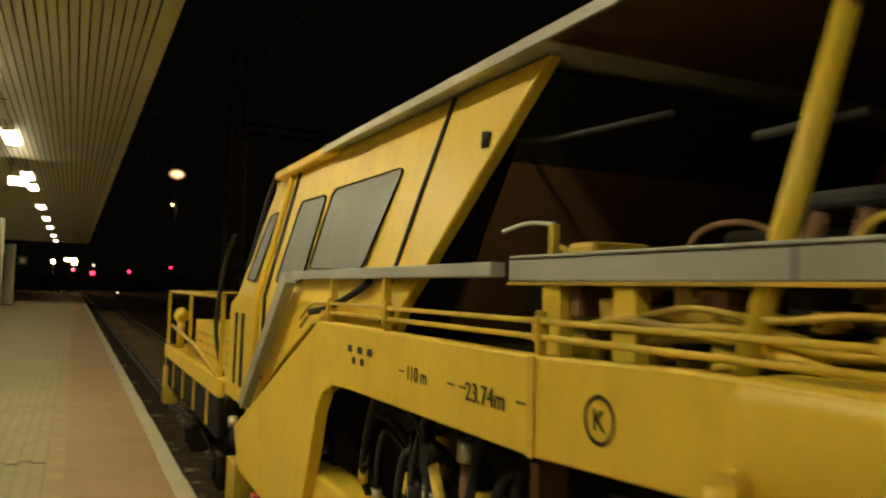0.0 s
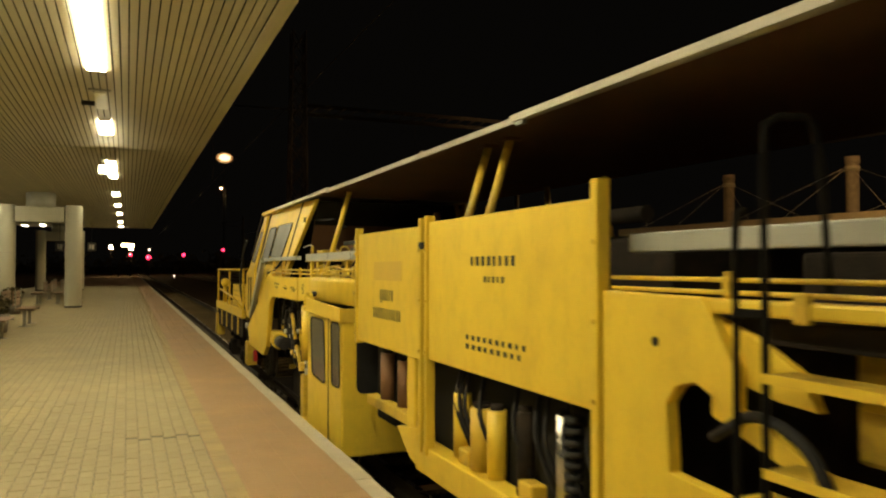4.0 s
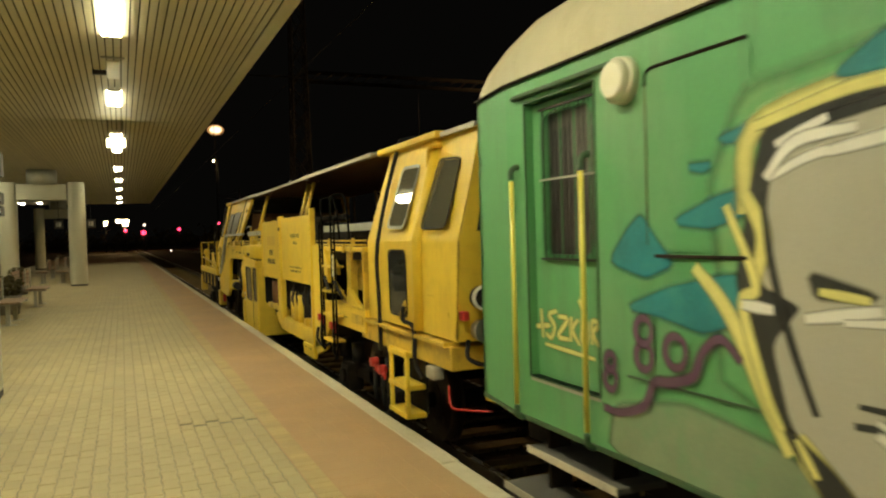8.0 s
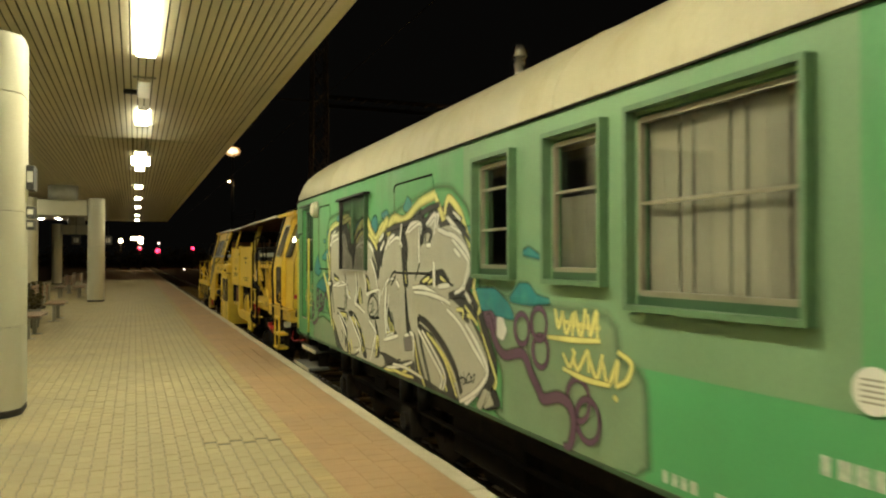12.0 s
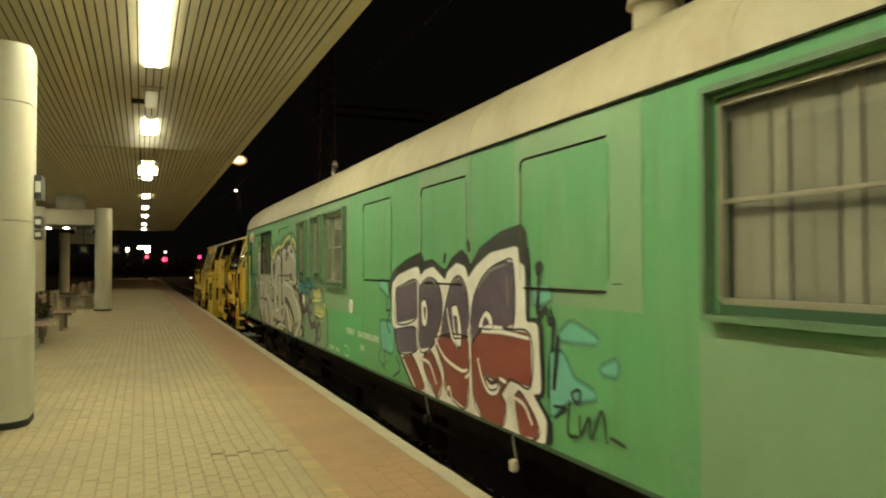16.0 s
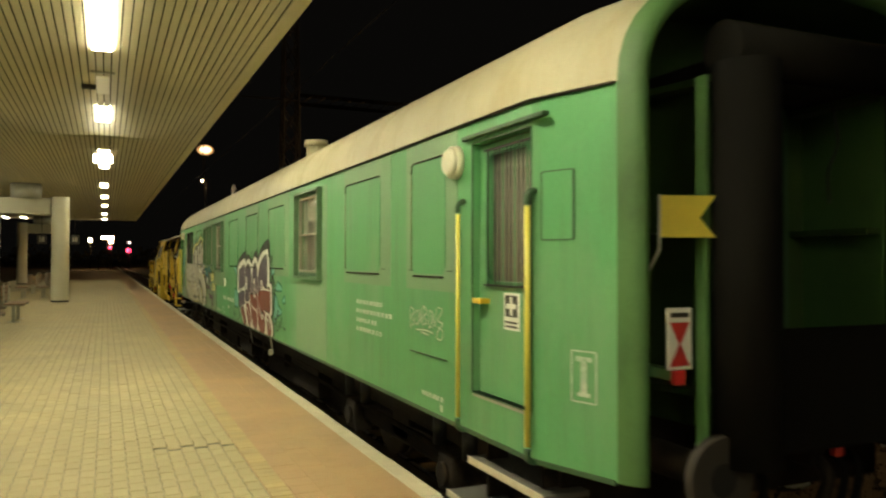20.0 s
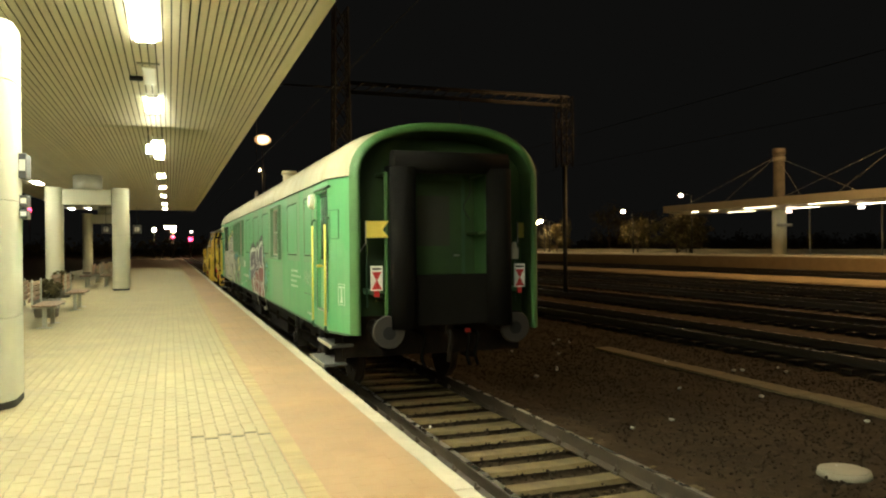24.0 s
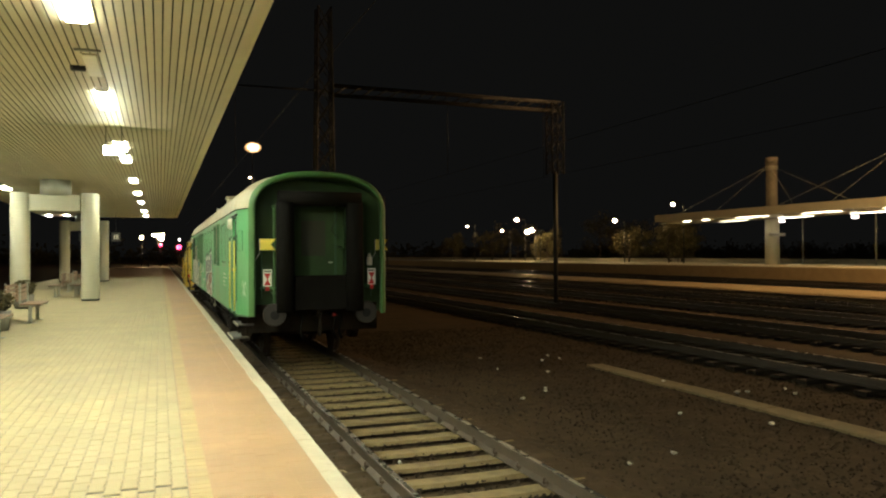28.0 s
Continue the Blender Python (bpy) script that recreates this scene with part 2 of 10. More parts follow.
M["green_frame"] = mat("grey_green_frame", (0.12, 0.215, 0.11), 0.5, var=0.2, scale=4, bump=0.1, dirt=(0.05, 0.08, 0.04), dirt_amt=0.6, dirt_scale=4)
M["roll"] = mat("dusty_rubber_roll", (0.0085, 0.0078, 0.0065), 0.95, var=0.3, scale=2, bump=0.1, dirt=(0.012, 0.0105, 0.0085), dirt_amt=0.7, dirt_scale=3, stretch=(1, 1, 0.3), spec=0.06)
M["rail_pale"] = mat("pale_yellow_rail_paint", (0.70, 0.61, 0.10), 0.45, var=0.12, scale=6, bump=0.05, dirt=(0.35, 0.30, 0.08), dirt_amt=0.5, dirt_scale=6)
M["stencil"] = mat("worn_white_stencil", (0.50, 0.55, 0.44), 0.6, var=0.3, scale=30, bump=0.03, dirt=(0.16, 0.36, 0.16), dirt_amt=0.8, dirt_scale=14)
# grimy green, darkened further to paint the shade of the coach's end recess
M["green_grimy_shade"] = mat("grimy_green_paint", (0.034, 0.072, 0.014), 0.65, var=0.25, scale=2, bump=0.1, dirt=(0.022, 0.04, 0.012), dirt_amt=0.7, dirt_scale=1.3)
M["cream"] = mat("cream_lamp_cover", (0.72, 0.68, 0.52), 0.35, var=0.06, scale=4, bump=0.0)
M["white"] = mat("white_paint", (0.78, 0.77, 0.70), 0.5, var=0.08, scale=6, bump=0.05)
M["flag"] = mat("yellow_flag_enamel", (0.90, 0.76, 0.10), 0.4, var=0.06, scale=6, bump=0.03)
M["red"] = mat("red_paint", (0.50, 0.03, 0.025), 0.45, var=0.15, scale=6, bump=0.05)
M["ink"] = mat("black_lettering", (0.03, 0.025, 0.015), 0.6, var=0.2, scale=10, bump=0.0)
M["curtain"] = mat("pale_curtain", (0.84, 0.82, 0.68), 0.9, var=0.12, scale=3, bump=0.2, stretch=(1, 4, 0.3))
M["winframe"] = mat("grey_window_frame", (0.38, 0.37, 0.30), 0.5, 0.2, var=0.15, scale=6, bump=0.1)
M["blind_strip"] = mat("dull_beige_blind", (0.195, 0.18, 0.125), 0.9, var=0.15, scale=3, bump=0.1, obrand=0.1)
M["rim_metal"] = mat("dull_bright_metal", (0.36, 0.35, 0.29), 0.4, 0.3, var=0.15, scale=6, bump=0.05)
M["sash"] = mat("dull_sash_metal", (0.27, 0.25, 0.175), 0.5, 0.2, var=0.2, scale=6, bump=0.1)
M["chrome"] = mat("bare_metal", (0.6, 0.58, 0.52), 0.3, 0.9, var=0.15, scale=8, bump=0.05)
M["bark"] = mat("bark", (0.08, 0.06, 0.04), 0.95, var=0.3, scale=8, bump=0.6)
M["leaf"] = mat("leaf", (0.085, 0.07, 0.022), 0.7, var=0.4, scale=3, bump=0.0, island=0.4)
M["wood"] = mat("bench_wood", (0.27, 0.17, 0.10), 0.6, var=0.25, scale=3, bump=0.2, stretch=(1, 6, 6), obrand=0.15)
M["sign_dark"] = mat("dark_sign_face", (0.06, 0.06, 0.06), 0.4, var=0.1)
m, nt, b = node_mat("wire_screen")
b.inputs["Base Color"].default_value, b.inputs["Alpha"].default_value, b.inputs["Roughness"].default_value = (0.045, 0.045, 0.03, 1), 0.20, 0.5
M["screen"] = m
M["glass"] = glass("window_glass", (0.93, 0.95, 0.92))
M["tan"] = mat("tan_paint", (0.70, 0.47, 0.075), 0.5, var=0.1, scale=4, bump=0.05)
for key, col in (("cabglass", (0.075, 0.075, 0.055)), ("cabglass_low", (0.03, 0.032, 0.028))):
    M[key], nt, b = node_mat("tinted_cab_pane")
    b.inputs["Base Color"].default_value, b.inputs["Roughness"].default_value, b.inputs["Specular IOR Level"].default_value = (*col, 1), 0.025, 0.5
M["cabglass_dusty"] = mat("dusty_cab_glass", (0.12, 0.118, 0.085), 0.42, var=0.15, scale=4, bump=0.0, dirt=(0.17, 0.165, 0.12), dirt_amt=0.5, dirt_scale=2.5)
M["tube"] = glow("fluorescent_diffuser", (1.0, 0.92, 0.62), TUBE)
M["tube_weak"] = glow("fluorescent_diffuser_dim", (1.0, 0.92, 0.62), TUBE * 0.55)
M["sodium"] = glow("sodium_lamp", (1.0, 0.55, 0.19), 880)
M["flood"] = glow("sodium_floodlight", (1.0, 0.70, 0.36), 2.6)
# dim orange emission that imitates the floodlight's halo
M["flood_halo"] = glow("sodium_reflector", (1.0, 0.40, 0.09), 0.28)
M["lampdim"] = glow("dim_white_lamp", (1.0, 0.75, 0.6), 2.5)
M["strip_dim"] = glow("far_strip_light_dim", (1.0, 0.80, 0.42), 5)
# concrete with the orange of sodium light mixed into its colour
M["sodium_lit_wall"] = mat("ochre_concrete", (0.33, 0.24, 0.115), 0.85, var=0.2, scale=1.5, bump=0.3, dirt=(0.3, 0.19, 0.08), dirt_amt=0.5, dirt_scale=0.8)
M["striplight"] = glow("far_strip_light", (1.0, 0.80, 0.48), 7)
M["lampwhite"] = glow("white_lamp", (1.0, 0.66, 0.28), 130)
M["lampred"] = glow("red_signal", (1.0, 0.03, 0.10), 5)


# ---------------------------------------------------------------- mesh helpers
def bx(bm, x0, x1, y0, y1, z0, z1, bev=0.0, m=None):
    vs = [bm.verts.new(p) for p in ((x0, y0, z0), (x1, y0, z0), (x1, y1, z0), (x0, y1, z0), (x0, y0, z1), (x1, y0, z1), (x1, y1, z1), (x0, y1, z1))]
    fs = [bm.faces.new([vs[i] for i in q]) for q in ((3, 2, 1, 0), (4, 5, 6, 7), (0, 1, 5, 4), (1, 2, 6, 5), (2, 3, 7, 6), (3, 0, 4, 7))]
    if bev:
        bmesh.ops.bevel(bm, geom=list({e for f in fs for e in f.edges}), offset=bev, segments=2, affect="EDGES", profile=0.5)
    if m is not None:
        bmesh.ops.transform(bm, matrix=m, verts=vs)
    return bm


def box(x0, x1, y0, y1, z0, z1, bev=0.0):
    return bx(bmesh.new(), min(x0, x1), max(x0, x1), min(y0, y1), max(y0, y1), min(z0, z1), max(z0, z1), bev)


def cyl(bm, p0, p1, r0, r1=None, n=14, caps=True):
    p0, p1 = Vector(p0), Vector(p1)
    r1 = r0 if r1 is None else r1
    q = (p1 - p0).to_track_quat("Z", "Y").to_matrix()
    rings = []
    for p, r in ((p0, r0), (p1, r1)):
        rings.append([bm.verts.new(p + q @ Vector((r * math.cos(2 * math.pi * k / n), r * math.sin(2 * math.pi * k / n), 0))) for k in range(n)])
    for k in range(n):
        f = bm.faces.new((rings[0][k], rings[0][(k + 1) % n], rings[1][(k + 1) % n], rings[1][k]))
        f.smooth = True
    if caps:
        bm.faces.new(rings[0][::-1])
        bm.faces.new(rings[1])
    return bm


def rod(p0, p1, r, n=10):
    return cyl(bmesh.new(), p0, p1, r, n=n)


def pipe(bm, pts, r, n=8):
    """A round bar through the points, with mitred bends."""
    pts = [Vector(p) for p in pts]
    rings = []
    for i, p in enumerate(pts):
        d = (pts[min(i + 1, len(pts) - 1)] - pts[max(i - 1, 0)]).normalized()
        q = d.to_track_quat("Z", "Y").to_matrix()
        rings.append([bm.verts.new(p + q @ Vector((r * math.cos(2 * math.pi * k / n), r * math.sin(2 * math.pi * k / n), 0))) for k in range(n)])
    for a, b in zip(rings, rings[1:]):
        best = min(range(n), key=lambda s: sum((a[k].co - b[(k + s) % n].co).length for k in range(n)))
        for k in range(n):
            f = bm.faces.new((a[k], a[(k + 1) % n], b[(k + 1 + best) % n], b[(k + best) % n]))
            f.smooth = True
    bm.faces.new(rings[0][::-1])
    bm.faces.new(rings[-1])
    return bm


def bend(pts, steps=6):
    """Points of a smooth curve through the given ones."""
    P = [Vector(p) for p in pts]
    P = [2 * P[0] - P[1]] + P + [2 * P[-1] - P[-2]]
    out = []
    for a, b, c, d in zip(P, P[1:], P[2:], P[3:]):
        for k in range(steps):
            t = k / steps
            out.append(0.5 * (2 * b + (c - a) * t + (2 * a - 5 * b + 4 * c - d) * t * t + (3 * b - a - 3 * c + d) * t ** 3))
    return out + [P[-2]]


def prism(bm, poly, x0, x1):
    """A plate: the outline (y, z), from x0 to x1."""
    a = [bm.verts.new((x0, y, z)) for y, z in poly]
    b = [bm.verts.new((x1, y, z)) for y, z in poly]
    n = len(poly)
    bm.faces.new(a)
    bm.faces.new(b[::-1])
    for k in range(n):
        bm.faces.new((a[k], b[k], b[(k + 1) % n], a[(k + 1) % n]))
    bmesh.ops.recalc_face_normals(bm, faces=bm.faces)
    return bm


def plate(poly, x0, x1):
    bm = prism(bmesh.new(), poly, x0, x1)
    return bm


def round_rect(y0, y1, z0, z1, r, n=4):
    out = []
    for cy, cz, a in ((y1 - r, z1 - r, 0), (y0 + r, z1 - r, 90), (y0 + r, z0 + r, 180), (y1 - r, z0 + r, 270)):
        for k in range(n + 1):
            t = radians(a + 90 * k / n)
            out.append((cy + r * math.cos(t), cz + r * math.sin(t)))
    return out


def ring_frame(y0, y1, z0, z1, w, x0, x1, r=0.05, outer=None):
    """A frame round an opening, of width w."""
    bm = bmesh.new()
    o = round_rect(y0 - w, y1 + w, z0 - w, z1 + w, r + w if outer is None else outer)
    i = round_rect(y0, y1, z0, z1, r)
    V = [[bm.verts.new((x, y, z)) for y, z in L] for L, x in ((o, x0), (o, x1), (i, x0), (i, x1))]
    n = len(o)
    for k in range(n):
        j = (k + 1) % n
        bm.faces.new((V[0][k], V[0][j], V[1][j], V[1][k]))
        bm.faces.new((V[2][k], V[3][k], V[3][j], V[2][j]))
        bm.faces.new((V[0][k], V[2][k], V[2][j], V[0][j]))
        bm.faces.new((V[1][k], V[1][j], V[3][j], V[3][k]))
    bmesh.ops.recalc_face_normals(bm, faces=bm.faces)
    return bm


def mesh_of(name, bm, material, smooth_angle=None):
    me = bpy.data.meshes.new(name)
    bm.to_mesh(me)
    bm.free()
    me.materials.append(material)
    return me


def part(name, bm, material, parent, label=""):
    ob = new(name, mesh_of(name, bm, material))
    ob.parent = parent
    if label:
        tagged(ob, label=label)
    return ob


def thing(name, label, category, m=None, group="", kind=""):
    ob = new(name)
    ob.empty_display_size = 0.2
    if m is not None:
        ob.matrix_world = m
    return tagged(ob, label=label, category=category, group=group, kind=kind)


def solid(name, bm, material, label, category="", kind="", group=""):
    return tagged(new(name, mesh_of(name, bm, material)), label=label, category=category, kind=kind, group=group)


def py_mesh(name, verts, faces, material):
    me = bpy.data.meshes.new(name)
    me.from_pydata(verts, [], faces)
    me.materials.append(material)
    return me


# ---------------------------------------------------------------- ground and tracks
def ground():
    bm = bmesh.new()
    for x0, x1, y0, y1 in ((-1500, 1500, -1500, 3000),):
        vs = [bm.verts.new(p) for p in ((x0, y0, RAIL - 0.26), (x1, y0, RAIL - 0.26), (x1, y1, RAIL - 0.26), (x0, y1, RAIL - 0.26))]
        bm.faces.new(vs)
    solid("ground", bm, M["earth"], "dark brown ballast and earth of the railway yard", "ground", "structure")


def ballast_stones():
    """Loose stones in and beside the near track, one mesh."""
    rng = np.random.default_rng(5)
    base = np.array([(1, 0, 0), (-1, 0, 0), (0, 1, 0), (0, -1, 0), (0, 0, 1), (0, 0, -1)], float)
    tri = np.array([(0, 2, 4), (2, 1, 4), (1, 3, 4), (3, 0, 4), (2, 0, 5), (1, 2, 5), (3, 1, 5), (0, 3, 5)])
    n = 30000
    xs = rng.uniform(-1.5, 8.4, n)
    ys = 2.5 + 22 * rng.random(n) ** 1.6
    r = rng.uniform(0.010, 0.028, n)
    V = base[None] * rng.uniform(0.6, 1.3, (n, 6, 3)) * r[:, None, None]
    a = rng.uniform(0, 6.28, n)
    c, s = np.cos(a), np.sin(a)
    V = np.stack([V[..., 0] * c[:, None] - V[..., 1] * s[:, None], V[..., 0] * s[:, None] + V[..., 1] * c[:, None], V[..., 2] * 0.8], -1)
    ax = np.abs(xs)
    z = np.where(ax < 0.82, RAIL - 0.215, np.where(ax < 1.35, RAIL - 0.17, np.where(ax < 1.75, RAIL - 0.185 - (ax - 1.35) * 0.17, RAIL - 0.25))) + rng.uniform(-0.012, 0.012, n)
    V += np.stack([xs, ys, z], 1)[:, None]
    F = (tri[None] + 6 * np.arange(n)[:, None, None]).reshape(-1, 3)
    ob = new("ballast_stones", py_mesh("ballast_stones", V.reshape(-1, 3).tolist(), F.tolist(), M["ballast"]))
    tagged(ob, "loose brown ballast stones round the sleepers", "gravel", kind="stuff")


def rail_mesh(name, x, y0, y1, side="rail"):
    prof = ((-0.07, -0.172), (0.07, -0.172), (0.07, -0.16), (0.012, -0.135), (0.012, -0.045), (0.036, -0.034), (0.036, -0.006), (0.026, 0.0),
            (-0.026, 0.0), (-0.036, -0.006), (-0.036, -0.034), (-0.012, -0.045), (-0.012, -0.135), (-0.07, -0.16))
    bm = bmesh.new()
    n = len(prof)
    a = [bm.verts.new((x + px, y0, RAIL + pz)) for px, pz in prof]
    b = [bm.verts.new((x + px, y1, RAIL + pz)) for px, pz in prof]
    for k in range(n):
        f = bm.faces.new((a[k], a[(k + 1) % n], b[(k + 1) % n], b[k]))
        f.material_index = 1 if k == 7 else 0
    bm.faces.new(a[::-1])
    bm.faces.new(b)
    me = mesh_of(name, bm, M[side])
    me.materials.append(M["railtop"])
    return me


def track():
    t = thing("railway_track", "concrete-sleepered railway track beside the platform", "track", kind="structure")
    for x in (-0.7525, 0.7525):
        ob = new("rail", rail_mesh("rail", x, -45, 260))
        ob.parent = t
        tagged(ob, label="rusty steel rail with a worn shiny head")
    bm = bmesh.new()
    prof = ((-0.13, -0.225), (0.13, -0.225), (0.105, -0.165), (-0.105, -0.165))
    a = [bm.verts.new((-1.2, y, z)) for y, z in prof]
    m1 = [bm.verts.new((-0.3, y, z - (0.02 if z > -0.2 else 0))) for y, z in prof]
    m2 = [bm.verts.new((0.3, y, z - (0.02 if z > -0.2 else 0))) for y, z in prof]
    b = [bm.verts.new((1.2, y, z)) for y, z in prof]
    for p, q in ((a, m1), (m1, m2), (m2, b)):
        for k in range(4):
            bm.faces.new((p[k], p[(k + 1) % 4], q[(k + 1) % 4], q[k]))
    bm.faces.new(a[::-1])
    bm.faces.new(b)
    bmesh.ops.recalc_face_normals(bm, faces=bm.faces)
    sl = mesh_of("sleeper", bm, M["sleeper"])
    bm = bmesh.new()
    bx(bm, -0.09, 0.09, -0.055, 0.055, -0.172, -0.15, 0.006)
    for s in (-1, 1):
        bx(bm, s * 0.05 - 0.02, s * 0.05 + 0.02, -0.03, 0.03, -0.16, -0.118, 0.006)
        cyl(bm, (s * 0.062, 0, -0.15), (s * 0.062, 0, -0.085), 0.014, n=8)
    clip = mesh_of("rail_fastening", bm, M["rail"])
    y, k = -6.0, 0
    while y < 70:
        ob = new("sleeper", sl)
        ob.parent, ob.location = t, (0.004 * math.sin(k * 3.1), y + 0.006 * math.sin(k * 1.7), RAIL)
        if 3 < y < 16:
            for x in (-0.7525, 0.7525):
                o2 = new("rail_fastening", clip)
                o2.parent, o2.location = t, (x, y, RAIL)
        y += 0.613
        k += 1


def ballast_shoulders():
    """Banks of ballast that bury the sleeper ends."""
    rng = np.random.default_rng(9)
    for prof in (((0.85, -0.205), (0.93, -0.166), (1.30, -0.160), (1.75, -0.262)), ((-1.78, -0.19), (-1.4, -0.17), (-0.88, -0.155), (-0.80, -0.18))):
        bm = bmesh.new()
        prev = None
        y = -8.0
        while y < 60:
            row = [bm.verts.new((x + rng.uniform(-0.02, 0.02), y, RAIL + z + rng.uniform(-0.012, 0.012))) for x, z in prof]
            if prev:
                for k in range(len(row) - 1):
                    bm.faces.new((prev[k], prev[k + 1], row[k + 1], row[k]))
            prev = row
            y += 0.12 if y < 20 else 0.6
        bmesh.ops.recalc_face_normals(bm, faces=bm.faces)
        solid("ballast_shoulder", bm, M["earth"], "bank of dark ballast along the sleeper ends", "gravel", "structure")


def far_tracks():
    for k, x in enumerate((9.2, 14.0, 18.8, 23.6, 28.4, 33.2, 38.2, 42.8)):
        t = thing("yard_track", "dark yard track with shiny worn rails", "track", group="yard tracks", kind="structure")
        for dx in (-0.7525, 0.7525):
            ob = new("rail", rail_mesh("rail", x + dx, -40, 400, "rail_dark"))
            ob.parent = t
        bm = bmesh.new()
        y = 4.0
        while y < 60:
            bx(bm, x - 1.25, x + 1.25, y - 0.12, y + 0.12, RAIL - 0.24, RAIL - 0.165)
            y += 0.62
        ob = new("sleepers", mesh_of("sleepers", bm, M["grime"]))
        ob.parent = t
        tagged(ob, kind="stuff")


def yard_bits():
    # concrete cable trough beside the near track
    t = thing("cable_trough", "weathered concrete cable trough lids in a row", "cable trough", kind="structure")
    me = mesh_of("trough_lid", box(-0.2, 0.2, -0.49, 0.49, 0, 0.05, 0.012), M["earth_tan"])
    y = 3.0
    k = 0
    while y < 15.6:
        ob = new("trough_lid", me)
        ob.parent, ob.location, ob.rotation_euler = t, (5.75 + 0.02 * math.sin(k * 2.3), y, RAIL - 0.262), (0, 0, 0.01 * math.sin(k * 5.1))
        y += 1.0
        k += 1
    bm = bmesh.new()
    cyl(bm, (2.98, 6.25, RAIL - 0.26), (2.98, 6.25, RAIL - 0.20), 0.26, 0.25, n=28)
    cyl(bm, (2.98, 6.25, RAIL - 0.20), (2.98, 6.25, RAIL - 0.19), 0.23, 0.22, n=28)
    solid("manhole_cover", bm, M["edge"], "round pale concrete shaft cover lying in the ballast", "shaft cover")
    # litter
    rng = random.Random(3)
    spots = [(1.2 + 6 * rng.random(), 6 + 12 * rng.random()) for k in range(24)] + [(-0.55, 10.4), (-0.35, 9.6)]
    for x, y in spots:
        bm = bmesh.new()
        n = 7
        r = rng.uniform(0.025, 0.055)
        a = rng.uniform(0, 6)
        rim = [bm.verts.new((x + r * rng.uniform(0.6, 1.3) * math.cos(a + k * 6.283 / n), y + r * rng.uniform(0.6, 1.3) * math.sin(a + k * 6.283 / n),
                             RAIL - 0.215 + rng.uniform(0, 0.03))) for k in range(n)]
        top = bm.verts.new((x, y, RAIL - 0.185))
        low = bm.verts.new((x, y, RAIL - 0.232))
        for k in range(n):
            bm.faces.new((rim[k], rim[(k + 1) % n], top))
            bm.faces.new((rim[(k + 1) % n], rim[k], low))
        solid("litter", bm, M["white"], "small crumpled pale scrap of litter on the ballast", "litter", group="litter on the ballast")


# ---------------------------------------------------------------- platform
PX0, PX1, PITCH_X, PITCH_Y = -9.6, -2.70, 0.105, 0.19


def paver_outline(w, l):
    """A waisted block, w across the platform and l along it."""
    a, g = 0.005, 0.0035
    hw, hl = w / 2 - g, l / 2 - g
    return [(-hw - a, -hl), (hw + a, -hl), (hw - a, -hl * 0.25), (hw - a, hl * 0.25), (hw + a, hl), (-hw - a, hl), (-hw + a, hl * 0.25), (-hw + a, -hl * 0.25)]


def platform():
    bm = box(-9.8, EDGE - 0.12, -40, 118, -0.9, -0.0045)
    solid("platform", bm, M["joint"], "sand bed and body of the station platform", "platform", "structure")
    bm = box(EDGE - 0.13, EDGE - 0.07, -40, 118, -0.95, -0.085)
    solid("platform_wall", bm, M["concrete"], "rough concrete retaining wall under the platform edge", "wall", "structure")
    # edge stones
    t = thing("platform_edge", "row of pale worn concrete edge stones", "platform edge", kind="structure")
    me = mesh_of("edge_stone", box(-0.07, 0.07, -0.496, 0.496, -0.09, 0.003, 0.008), M["edge"])
    for k in range(-12, 118):
        ob = new("edge_stone", me)
        ob.parent, ob.location = t, (EDGE - 0.07 + 0.004 * math.sin(k * 2.7), k + 0.3, 0.002 * math.sin(k * 4.1))
    bm = box(-2.695, EDGE - 0.135, -12, 118, -0.0044, -0.0022)
    solid("slab_bed", bm, M["orange"], "orange mortar bed under the edge slabs", "paving", "structure")
    # orange slabs and the yellow row
    V, F = [], []

    def slab(x0, x1, y0, y1, z, c=0.006):
        i = len(V)
        V.extend([(x0, y0, -0.012), (x1, y0, -0.012), (x1, y1, -0.012), (x0, y1, -0.012), (x0 + c, y0 + c, z), (x1 - c, y0 + c, z), (x1 - c, y1 - c, z), (x0 + c, y1 - c, z)])
        F.extend([(i + 4, i + 5, i + 6, i + 7), (i, i + 1, i + 5, i + 4), (i + 1, i + 2, i + 6, i + 5), (i + 2, i + 3, i + 7, i + 6), (i + 3, i, i + 4, i + 7)])
    rng = random.Random(8)
    y = -12.0
    while y < 118:
        for c in range(4):
            x0 = -2.545 + c * 0.185
            slab(x0 + 0.001, x0 + 0.184, y + (c % 2) * 0.09, y + (c % 2) * 0.09 + 0.183, rng.uniform(-0.001, 0.0005), 0.0015)
        y += 0.185
    ob = new("orange_slabs", py_mesh("orange_slabs", V, F, M["orange"]))
    tagged(ob, "band of worn orange concrete slabs along the platform edge", "paving", kind="structure")
    V.clear()
    F.clear()
    y = -12.0
    while y < 118:
        slab(-2.69, -2.551, y, y + 0.098, rng.uniform(-0.001, 0.002), 0.003)
        y += 0.1
    ob = new("yellow_marker_row", py_mesh("yellow_marker_row", V, F, M["yellowrow"]))
    tagged(ob, "row of yellow marker blocks between two kinds of paving", "paving", kind="structure")
    pavers()


